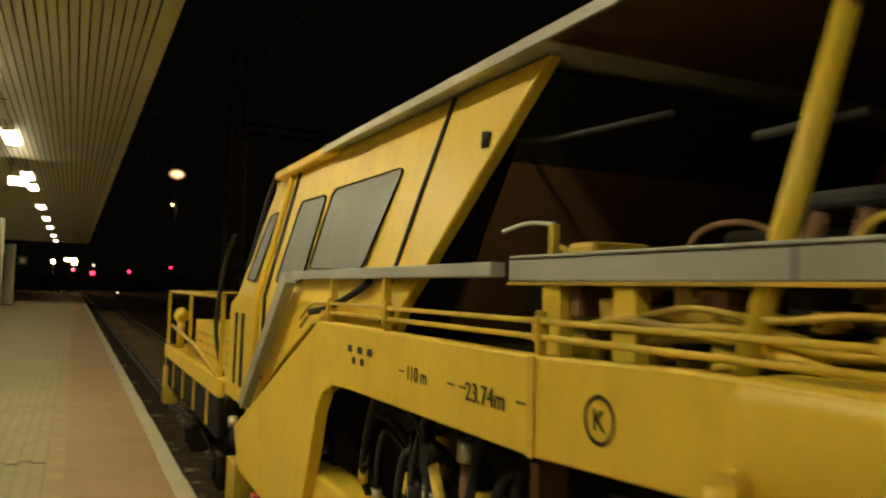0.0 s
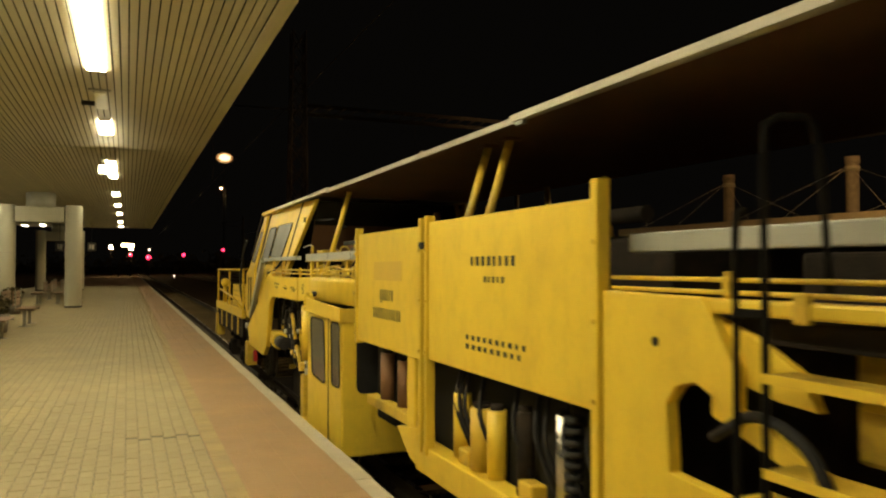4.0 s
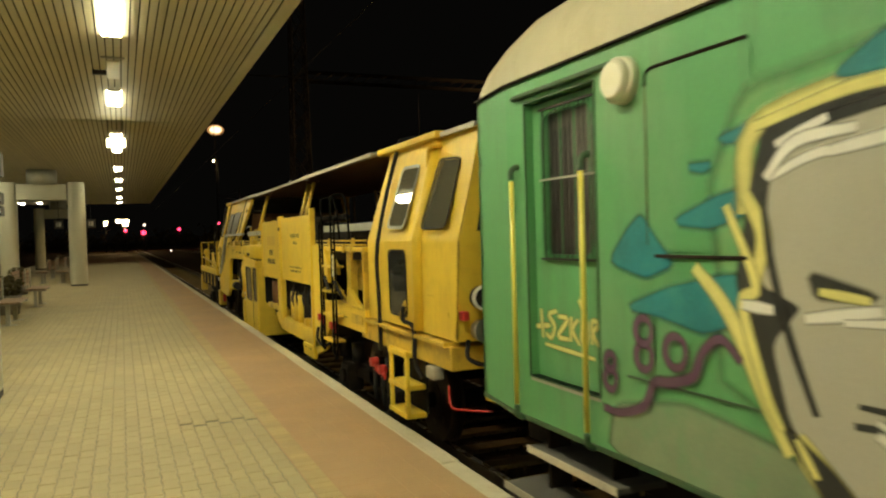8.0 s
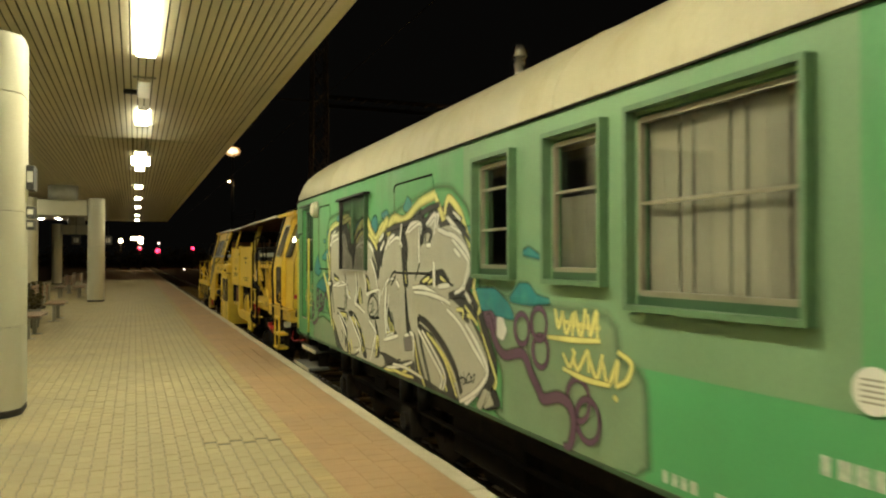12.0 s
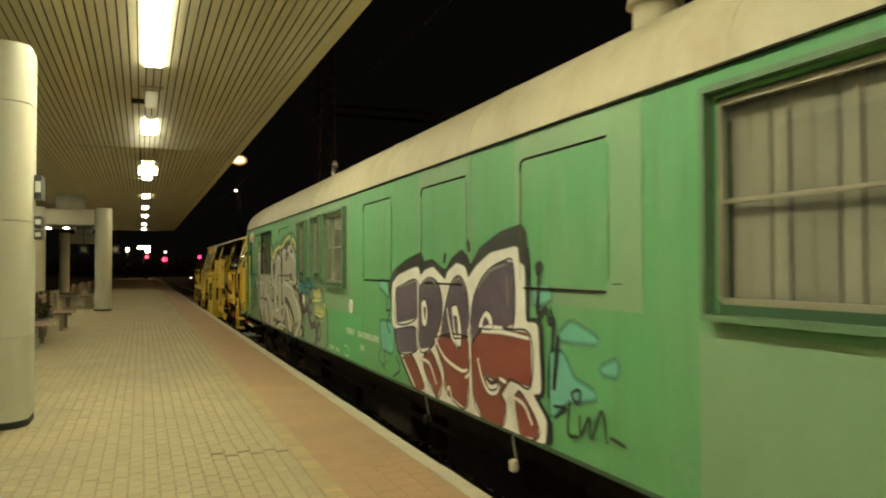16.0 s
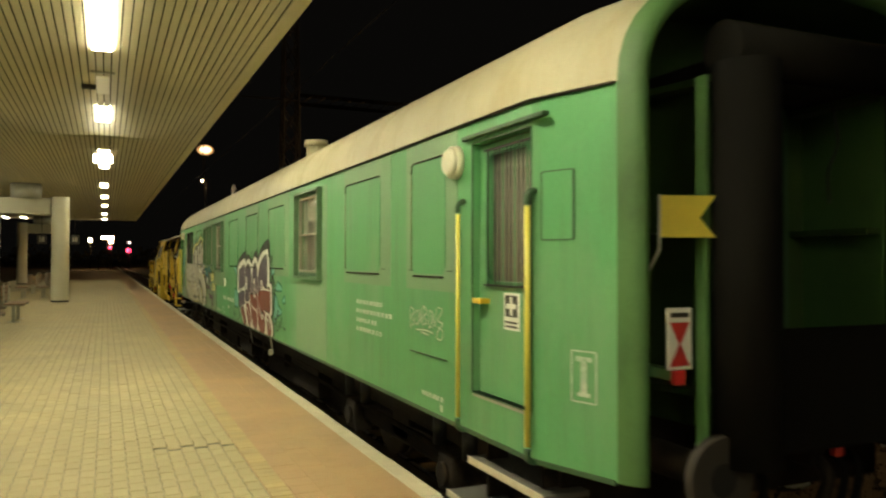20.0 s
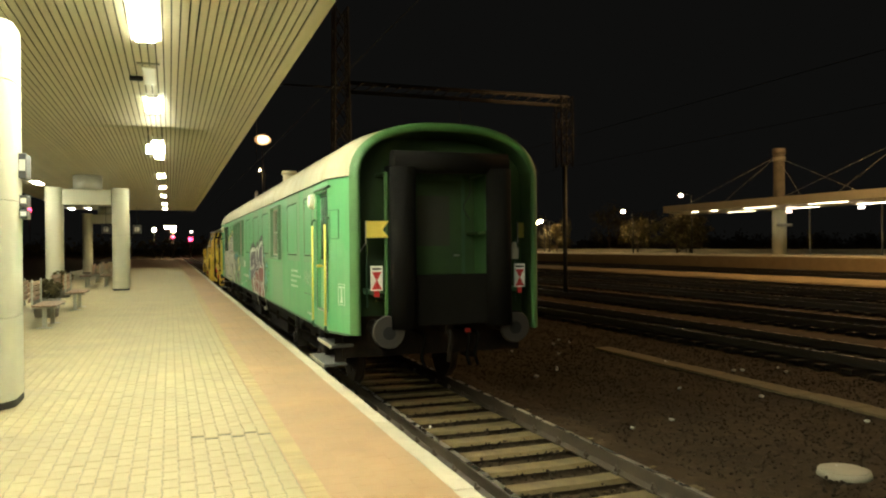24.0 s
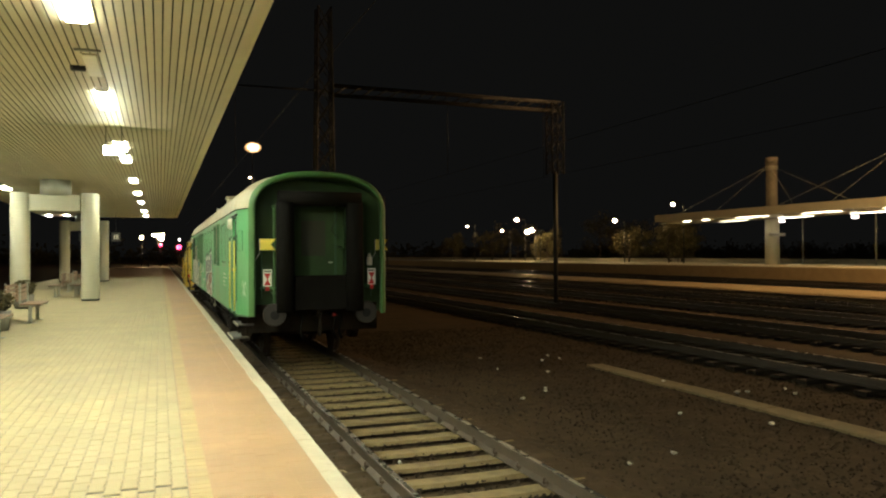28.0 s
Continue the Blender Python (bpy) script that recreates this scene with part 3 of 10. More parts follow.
def pavers():
    """Grey-yellow waisted blocks; the near ones singly, the others in one mesh."""
    out = paver_outline(PITCH_X, PITCH_Y)
    n = len(out)
    verts = [(x, y, -0.006) for x, y in out] + [(x * 0.95, y * 0.97, 0.0) for x, y in out]
    faces = [tuple(range(n, 2 * n))] + [(k, (k + 1) % n, n + (k + 1) % n, n + k) for k in range(n)]
    near = thing("block_paving", "grey-yellow interlocking concrete paving blocks", "paving", kind="structure")
    me = py_mesh("paving_block", verts, faces, M["paver"])
    # dark bar that paints the shadow line in front of a raised block
    shadow_bar = mesh_of("open_joint", box(-0.05, 0.05, -0.005, 0.005, -0.004, 0.005), M["concrete"])
    base = np.array(verts)
    rng = np.random.default_rng(2)
    spots = []
    for i in range(int((PX1 - PX0) / PITCH_X)):
        x = PX1 - (i + 0.5) * PITCH_X
        for j in range(-32, 345):
            y = (j + 0.5 * (i % 2)) * PITCH_Y
            if y > 42 and x < -6.5:
                continue
            dz = float(rng.uniform(-0.0016, 0.0012))
            raised = 6.78 < y < 6.97 and (-3.38 < x < -3.15 or -3.08 < x < -2.70)
            if raised:
                dz += 0.015
            if 5.3 < y < 8.2 and x > -4.3:
                ob = new("paving_block", me)
                ob.parent, ob.location = near, (x, y, dz)
                # painted shadow at the near edge of the raised block
                if raised:
                    gap = new("open_joint", shadow_bar)
                    gap.parent, gap.location = near, (x, y - PITCH_Y / 2 - 0.004, 0.0)
                    ob.rotation_euler = (0.05, 0.01 * math.sin(i * 2.0), 0.02 * math.sin(i * 3.0))
            else:
                spots.append((x, y, dz))
    P = np.array(spots)
    V = (base[None] + P[:, None]).reshape(-1, 3)
    step = 2 * n * np.arange(len(P))
    top = (np.arange(n, 2 * n)[None] + step[:, None]).tolist()
    quads = (np.array(faces[1:])[None] + step[:, None, None]).reshape(-1, 4).tolist()
    ob = new("block_paving_rest", py_mesh("block_paving_rest", V.tolist(), top + quads, M["paver_far"]))
    tagged(ob, "grey-yellow interlocking concrete blocks of the further platform", "paving", kind="stuff")
    bm = box(-9.6, -2.7, 65.4, 118, -0.011, 0.0)
    solid("platform_far_paving", bm, M["orange"], "brownish paved far end of the platform", "paving", "structure")


# ---------------------------------------------------------------- canopy
CAN_R, CAN_L, CAN_Y0, CAN_Y1 = -1.76, -10.0, -34.0, 58.0


def canopy():
    bm = bmesh.new()
    x = CAN_R - 0.185
    while x > CAN_L:
        bx(bm, x - 0.083, x, CAN_Y0, CAN_Y1, CEIL, CEIL + 0.012)
        x -= 0.1
    solid("ceiling", bm, M["slat"], "slatted cream metal underside of the platform canopy", "ceiling", "structure")
    # unlit cover strip across the slats beside the hanging light box
    solid("ceiling_joint", box(-5.2, -2.6, 18.5, 18.62, CEIL - 0.006, CEIL - 0.001), M["joint_strip"], "dull greenish joint cover across the ceiling slats", "joint cover", "structure")
    bm = box(CAN_L - 0.02, CAN_R + 0.0, CAN_Y0, CAN_Y1, CEIL + 0.06, CEIL + 0.45)
    solid("canopy_roof", bm, M["unlit_hollow"], "dark roof deck above the slatted canopy ceiling", "roof", "structure")
    bm = box(CAN_R - 0.165, CAN_R + 0.012, CAN_Y0, CAN_Y1 + 0.02, CEIL - 0.012, CEIL + 0.004, 0.003)
    bx(bm, CAN_R - 0.012, CAN_R + 0.012, CAN_Y0, CAN_Y1 + 0.02, CEIL + 0.006, CEIL + 0.47, 0.004)
    bx(bm, CAN_L, CAN_R - 0.17, CAN_Y1, CAN_Y1 + 0.03, CEIL - 0.01, CEIL + 0.47, 0.004)
    solid("canopy_fascia", bm, M["slat"], "plain cream sheet-metal edge of the canopy", "fascia", "structure")


def light_fitting(tube="tube"):
    t = thing("ceiling_light", "long white fluorescent ceiling light, lit", "lamp", group="ceiling lights")
    part("diffuser", box(-0.115, 0.115, 0, 1.52, -0.030, 0.004, 0.010), M[tube], t, "glowing white diffuser")
    part("housing", box(-0.12, 0.12, -0.03, 1.55, 0.006, 0.055, 0.0), M["white"], t)
    bm = bmesh.new()
    bx(bm, -0.1, 0.1, -0.035, -0.002, -0.028, 0.0, 0.004)
    part("end_cap", bm, M["winframe"], t)
    bm = bmesh.new()
    bx(bm, -0.1, 0.1, 1.522, 1.555, -0.028, 0.0, 0.004)
    part("end_cap", bm, M["winframe"], t)
    return t


def lights():
    first = light_fitting()
    spots = [(-3.75, e - 1.55) for e in (-30.0, -24.0, -18.0, -12.2, -7.0, -1.6, 3.4, 4.95, 9.3, 10.9, 16.4)]
    # the left-row light at 28.6 is added to brighten the floor there
    spots += [(-8.5, y) for y in (-22.0, -10.5, 1.0, 12.0, 23.0, 28.6, 34.2)]
    first.matrix_world = pose(*spots[0], CEIL)
    for x, y in spots[1:]:
        copy_thing(first, pose(x, y, CEIL))
    dim = light_fitting("tube_weak")
    spots = [(-3.75, c - 0.77) for c in (21.4, 24.0, 30.5, 36.2, 42.1, 49.8, 55.9)] + [(-8.5, 55.1)] + [(-9.6, 55.7)]
    dim.matrix_world = pose(*spots[0], CEIL)
    for x, y in spots[1:]:
        copy_thing(dim, pose(x, y, CEIL))
    # a lit box sign hung under the ceiling
    b = thing("light_box", "small glowing box sign hanging under the canopy", "sign", pose(-3.76, 18.4, 3.73))
    part("case", box(-0.20, 0.20, -0.05, 0.05, -0.10, 0.10, 0.01), M["white"], b)
    part("lit_face", box(-0.185, 0.185, -0.058, -0.0505, -0.085, 0.085), M["tube_weak"], b, "glowing white face")
    for x in (-0.15, 0.15):
        part("hanger", rod((x, 0, 0.10), (x, 0, CEIL - 3.73), 0.008, 6), M["dark"], b)
    # unlit fittings between the lit ones
    for y in (12.1, 5.6):
        c = thing("unlit_ceiling_light", "unlit cream light fitting with a conduit stub on the ceiling", "lamp", pose(-3.75, y, CEIL), group="unlit ceiling lights")
        part("dead_diffuser", box(-0.09, 0.09, 0.30, 1.60, -0.022, -0.001, 0.006), M["cream"], c)
        part("conduit", box(-0.16, 0.16, 0.05, 0.09, -0.03, -0.001, 0.004), M["winframe"], c)
        part("sensor", box(-0.30, -0.10, 1.02, 1.10, -0.07, -0.001, 0.01), M["dark"], c)


def column_mesh(z0, z1):
    """A clad column: half-round ends, a little longer along the platform."""
    out = []
    hx, hy, r = 0.285, 0.42, 0.24
    for cx, cy, a in ((hx - r, hy - r, 0), (-hx + r, hy - r, 90), (-hx + r, -hy + r, 180), (hx - r, -hy + r, 270)):
        for k in range(9):
            t = radians(a + 90 * k / 8)
            out.append((cx + r * math.cos(t), cy + r * math.sin(t)))
    bm = bmesh.new()
    n = len(out)
    rows = [[bm.verts.new((x, y, z)) for x, y in out] for z in (z0 + 0.004, z1 - 0.004)]
    for a, b in zip(rows, rows[1:]):
        for k in range(n):
            f = bm.faces.new((a[k], a[(k + 1) % n], b[(k + 1) % n], b[k]))
            f.smooth = True
    for e in bm.edges:
        e.smooth = abs(e.verts[0].co.z - e.verts[1].co.z) > 0.001
    bm.faces.new(rows[0][::-1])
    bm.faces.new(rows[-1])
    return bm


JOINTS = (0.07, 0.885, 2.03, 3.205, 3.79)


def portals():
    meshes = [mesh_of("cladding_panel", column_mesh(a, b), M["white_col"]) for a, b in zip(JOINTS, JOINTS[1:])]
    foot = mesh_of("plinth", column_mesh(0.0, 0.068), M["dark"])
    first = None
    for y, sx in ((-35.6, 0), (-13.3, 0), (9.0, 0), (31.3, 0), (54.0, -1.0)):
        t = thing("canopy_column_frame", "pair of clad cream columns joined by a beam under the canopy", "column", pose(sx, y, 0), group="canopy column frames")
        for x in (-5.2, -7.42):
            for me in meshes + [foot]:
                ob = new(me.name, me)
                ob.parent, ob.location = t, (x, 0, 0)
            part("core", box(x - 0.2, x + 0.2, -0.33, 0.33, 0.0, 3.78), M["winframe"], t)
        part("beam", box(-7.12, -5.5, -0.30, 0.30, 3.16, 3.72, 0.02), M["white_col"], t)
        part("saddle", cyl(bmesh.new(), (-6.31, 0, 3.72), (-6.31, 0, CEIL), 0.50, n=28), M["winframe"], t, "dark grey drum between the beam and the canopy")
    # signs on the near column
    for z0, z1, w in ((2.27, 2.52, 0.30), (1.98, 2.10, 0.22), (1.86, 1.96, 0.22)):
        s = thing("column_sign", "small dark sign with pale marks fixed to the column", "sign", pose(-4.89, 9.12, 0), group="column signs")
        part("panel", box(-0.02, 0.05, -w / 2, w / 2, z0, z1, 0.006), M["sign_dark"], s)
        part("marking", box(-0.012, 0.042, -w / 2 - 0.003, -w / 2 - 0.0005, z0 + (z1 - z0) * 0.3, z1 - (z1 - z0) * 0.25), M["white"], s)
    # platform number signs far off
    for x in (-7.55, -5.72):
        s = thing("hanging_sign", "small hanging platform sign with pale bars", "sign", pose(x, 53.4, 0), group="hanging signs")
        part("panel", box(0, 0.52, -0.04, 0.04, 2.5, 3.05, 0.01), M["sign_dark"], s)
        part("bar", box(0.13, 0.21, -0.046, -0.041, 2.63, 2.92), M["white"], s)
        part("bar", box(0.25, 0.40, -0.046, -0.041, 2.63, 2.92), M["white"], s)
        part("hanger", box(0.24, 0.27, -0.015, 0.015, 3.05, CEIL), M["dark"], s)


def bench():
    """A seat of slats on two steel legs, its back towards the middle of the platform."""
    t = thing("bench", "brown slatted platform bench on grey steel legs", "bench", group="benches")
    for k in range(5):
        part("seat_slat", box(-0.05 - 0.09 * k, 0.03 - 0.09 * k, -0.75, 0.75, 0.43, 0.46, 0.006), M["wood"], t)
    for k in range(4):
        bm = bx(bmesh.new(), 0.05, 0.08, -0.75, 0.75, 0.52 + 0.1 * k, 0.60 + 0.1 * k, 0.006)
        part("back_slat", bm, M["wood"], t)
    for y in (-0.55, 0.55):
        bm = bmesh.new()
        bx(bm, -0.22, -0.14, y - 0.03, y + 0.03, 0.0, 0.42, 0.008)
        bx(bm, -0.42, 0.06, y - 0.025, y + 0.025, 0.39, 0.43, 0.006)
        bx(bm, 0.02, 0.05, y - 0.025, y + 0.025, 0.40, 0.95, 0.006)
        bx(bm, -0.32, -0.04, y - 0.05, y + 0.05, 0.0, 0.015, 0.004)
        part("leg", bm, M["winframe"], t)
    return t


def planter():
    t = thing("planter", "grey planter with a small green bush", "planter", group="planters")
    bm = bmesh.new()
    cyl(bm, (0, 0, 0), (0, 0, 0.42), 0.24, 0.30, n=20)
    part("pot", bm, M["concrete"], t)
    rng = np.random.default_rng(11)
    n = 420
    d = rng.normal(size=(n, 3))
    d /= np.linalg.norm(d, axis=1)[:, None]
    c = d * (0.30 * rng.random((n, 1)) ** 0.35) * (1.1, 1.1, 0.8) + (0, 0, 0.62)
    V, F = leaf_cards(c, 0.055, rng)
    ob = new("bush", py_mesh("bush", V, F, M["leaf"]))
    ob.parent = t
    return t


def leaf_cards(c, size, rng):
    n = len(c)
    a = rng.normal(size=(n, 3))
    a /= np.linalg.norm(a, axis=1)[:, None]
    b = np.cross(a, rng.normal(size=(n, 3)))
    b /= np.linalg.norm(b, axis=1)[:, None]
    s = size * rng.uniform(0.6, 1.4, (n, 1))
    P = np.stack([c - a * s, c + b * s * 0.5, c + a * s, c - b * s * 0.5], 1).reshape(-1, 3)
    return P.tolist(), [(4 * i, 4 * i + 1, 4 * i + 2, 4 * i + 3) for i in range(n)]


def furniture():
    b = bench()
    b.matrix_world = pose(-5.98, 17.55, 0, 0, 0, 180)
    for x, y, r in ((-5.93, 22.2, 180), (-6.35, 17.55, 0), (-6.30, 22.2, 0), (-6.15, 34.9, 180), (-6.5, 34.9, 0), (-6.1, 39.4, 180), (-6.5, 39.4, 0)):
        copy_thing(b, pose(x, y, 0, 0, 0, r))
    p = planter()
    p.matrix_world = pose(-6.15, 19.85, 0)
    copy_thing(p, pose(-6.75, 27.5, 0))


# ---------------------------------------------------------------- distance
def lattice(mast, x, y, z0, z1, w0, w1, panels, r=0.05):
    """Four tapering legs with crossed braces, bar by bar."""
    c = []
    for k in range(panels + 1):
        t = k / panels
        z, w = z0 + (z1 - z0) * t, (w0 + (w1 - w0) * t) / 2
        c.append([(x + sx * w, y + sy * w, z) for sx, sy in ((-1, -1), (1, -1), (1, 1), (-1, 1))])
    for k in range(4):
        part("leg", rod(c[0][k], c[-1][k], r, 4), M["dark"], mast)
    for a, b in zip(c, c[1:]):
        for k in range(4):
            part("brace", rod(a[k], b[(k + 1) % 4], r * 0.5, 4), M["dark"], mast)
            part("brace", rod(b[k], a[(k + 1) % 4], r * 0.5, 4), M["dark"], mast)


def gantry():
    t = thing("overhead_line_gantry", "rusty lattice gantry for the overhead line across the tracks", "gantry")
    bm = bmesh.new()
    cyl(bm, (14.6, 33.4, RAIL - 0.3), (14.6, 33.4, 5.4), 0.11, n=8)
    mast = part("mast", bm, M["dark"], t)
    lattice(mast, 14.6, 33.4, 5.3, 8.7, 0.6, 0.6, 4, 0.04)
    mast = part("mast", box(3.1, 4.14, 32.9, 33.9, RAIL - 0.3, RAIL - 0.05, 0.02), M["concrete"], t)
    lattice(mast, 3.62, 33.4, RAIL - 0.3, 12.0, 0.85, 0.55, 13)
    bm = bmesh.new()
    for z in (8.35, 8.75):
        for dy in (-0.2, 0.2):
            cyl(bm, (4.0, 33.4 + dy, z), (14.8, 33.4 + dy, z - 0.05), 0.045, n=4)
    for k in range(18):
        x = 4.0 + k * 0.6
        for dy in (-0.2, 0.2):
            cyl(bm, (x, 33.4 + dy, 8.35), (x + 0.6, 33.4 + dy, 8.73), 0.02, n=4)
    part("beam", bm, M["dark"], t)
    for x0, y0 in ((18.9, 78.0), (9.6, 95.0), (40.0, 150.0)):
        m = thing("catenary_mast", "slim dark overhead line mast in the yard", "mast", group="catenary masts")
        bm = bmesh.new()
        cyl(bm, (x0, y0, RAIL - 0.3), (x0, y0, 7.6), 0.16, 0.1, n=8)
        part("pole", bm, M["dark"], m)
        bm = bmesh.new()
        cyl(bm, (x0, y0, 6.2), (x0 - 2.6, y0, 6.7), 0.04, n=6)
        cyl(bm, (x0, y0, 7.2), (x0 - 2.6, y0, 6.7), 0.03, n=6)
        part("bracket", bm, M["dark"], m)
    for x in (0.0, 9.2, 14.0):
        part("contact_wire", pipe(bmesh.new(), [(x, -30, 5.2), (x, 33.4, 5.15), (x, 95, 5.2)], 0.008, n=5), M["dark"], t)
        part("dropper", rod((x, 33.4, 5.15), (x, 33.4, 8.4), 0.012, 6), M["dark"], t)
    part("cross_span", rod((-0.2, 33.4, 8.5), (4.0, 33.4, 8.5), 0.04, 6), M["dark"], t)


def lamp_post(x, y, h, mt, r, name, label, arm=1.6):
    t = thing(name, label, "lamp", pose(x, y, 0), group="distant lamps")
    bm = bmesh.new()
    cyl(bm, (0, 0, RAIL - 0.3), (0, 0, h), 0.10, 0.05, n=8)
    part("pole", bm, M["dark"], t)
    bm = bmesh.new()
    cyl(bm, (0, 0, h), (-arm, -0.1, h + 0.08), 0.03, n=6)
    part("arm", bm, M["dark"], t)
    bm = bmesh.new()
    bmesh.ops.create_icosphere(bm, subdivisions=2, radius=r, matrix=Matrix.Translation((-arm, -0.1, h - r * 0.4)) @ Matrix.Diagonal((1.15, 1, 0.85, 1)))
    for f in bm.faces:
        f.smooth = True
    part("lamp_head", bm, mt, t, "glowing lamp head")
    return t


def high_mast(x, y, h):
    """A tall mast with a flat cluster of sodium floodlights, sized to their glare."""
    t = thing("high_mast_light", "tall lattice yard mast with glowing orange floodlights", "lamp", pose(x, y, 0))
    part("mast", cyl(bmesh.new(), (0, 1.6, RAIL - 0.3), (0, 1.6, h), 0.22, 0.14, n=10), M["black"], t)
    bm = bmesh.new()
    bmesh.ops.create_icosphere(bm, subdivisions=3, radius=1.0, matrix=Matrix.Translation((0, -0.6, h)) @ Matrix.Diagonal((2.05, 0.6, 1.2, 1)))
    part("floodlight", bm, M["flood"], t, "glowing orange-white floodlight")
    # glowing disc in place of the glare halo round the lamps
    bm = bmesh.new()
    bmesh.ops.create_icosphere(bm, subdivisions=3, radius=1.0, matrix=Matrix.Translation((0, 0.3, h)) @ Matrix.Diagonal((3.1, 0.3, 2.0, 1)))
    part("reflector", bm, M["flood_halo"], t, "dim orange disc that imitates the halo of the lamps")


def distance():
    high_mast(30.17, 298.3, 42.5)
    # added mast lamp outside the view; it lights the yard and far platform
    lamp_post(40.8, 27.0, 16.5, M["sodium"], 0.6, "light_mast", "unseen mast with an orange lamp, added to light the yard", 0.12)
    lamp_post(30.6, 298, 31.0, M["lampwhite"], 0.30, "light_mast", "far light mast with a small white lamp")
    # the other side: lamps on posts
    for sx, sz, y, mt, r in ((0.7444, 0.0765, 78, "lampwhite", 0.36), (0.481, 0.0494, 150, "lampwhite", 0.5), (0.5042, 0.0357, 150, "lampwhite", 0.5),
                             (0.497, 0.0325, 150, "lampwhite", 0.5), (0.6411, 0.0505, 130, "lampwhite", 0.45), (0.458, 0.034, 190, "lampwhite", 0.3),
                             (0.405, 0.04, 260, "lampwhite", 0.35)):
        y = 57.4 / sx
        lamp_post(-3.44 + sx * y + 1.6, y, 1.54 + sz * y, M[mt], r * 0.55, "street_lamp", "street lamp on a post with a glowing white head")
    # signals and lights at the end of the platform
    for x, y, z, mt, r in ((1.8, 218, 3.9, "lampred", 0.62), (9.5, 200, 4.35, "lampred", 0.42), (18.96, 200, 5.66, "lampred", 0.36), (-2.74, 200, 4.3, "lampred", 0.36),
                           (-34.1, 200, 10.6, "lampred", 0.5), (1.54, 200, 5.56, "lampdim", 0.3), (5.2, 160, -0.35, "lampdim", 0.18)):
        s = thing("signal", "railway signal on a dark post" + (", showing red" if mt == "lampred" else ", showing white"), "signal", pose(x, y, z), group="signals")
        bm = bmesh.new()
        bmesh.ops.create_uvsphere(bm, u_segments=16, v_segments=8, radius=r)
        part("light", bm, M[mt], s)
        bm = bmesh.new()
        bx(bm, -r * 1.1, r * 1.1, r * 1.05, r * 1.3, -r * 2, r * 1.2, 0.03)
        part("backboard", bm, M["black"], s)
        part("post", rod((0, r * 1.2, -r * 2), (0, r * 1.2, RAIL - 0.3 - z), 0.08), M["black"], s)
    # lit boards far behind the platform
    for x, z, w, h in ((-3.34, 6.65, 2.7, 0.55), (-2.6, 5.75, 0.9, 0.5), (-7.04, 6.1, 0.7, 0.8)):
        s = thing("far_light", "bright white strip light far behind the platform", "lamp", pose(x, 200, z), group="far lights")
        part("light", box(-w / 2, w / 2, -0.1, 0.1, -h / 2, h / 2, 0.05), M["lampwhite"], s)
        part("post", rod((0, 0.2, 0), (0, 0.2, RAIL - 0.3 - z), 0.08), M["black"], s)
    bm = bmesh.new()
    bx(bm, -5.0, -2.8, 150, 150.3, 1.75, 2.0, 0.03)
    bx(bm, -4.95, -4.75, 150, 150.3, RAIL - 0.3, 1.75)
    bx(bm, -3.05, -2.85, 150, 150.3, RAIL - 0.3, 1.75)
    solid("barrier", bm, M["dark"], "dark barrier far beyond the platform end", "barrier")
    other_platform()
    trees()


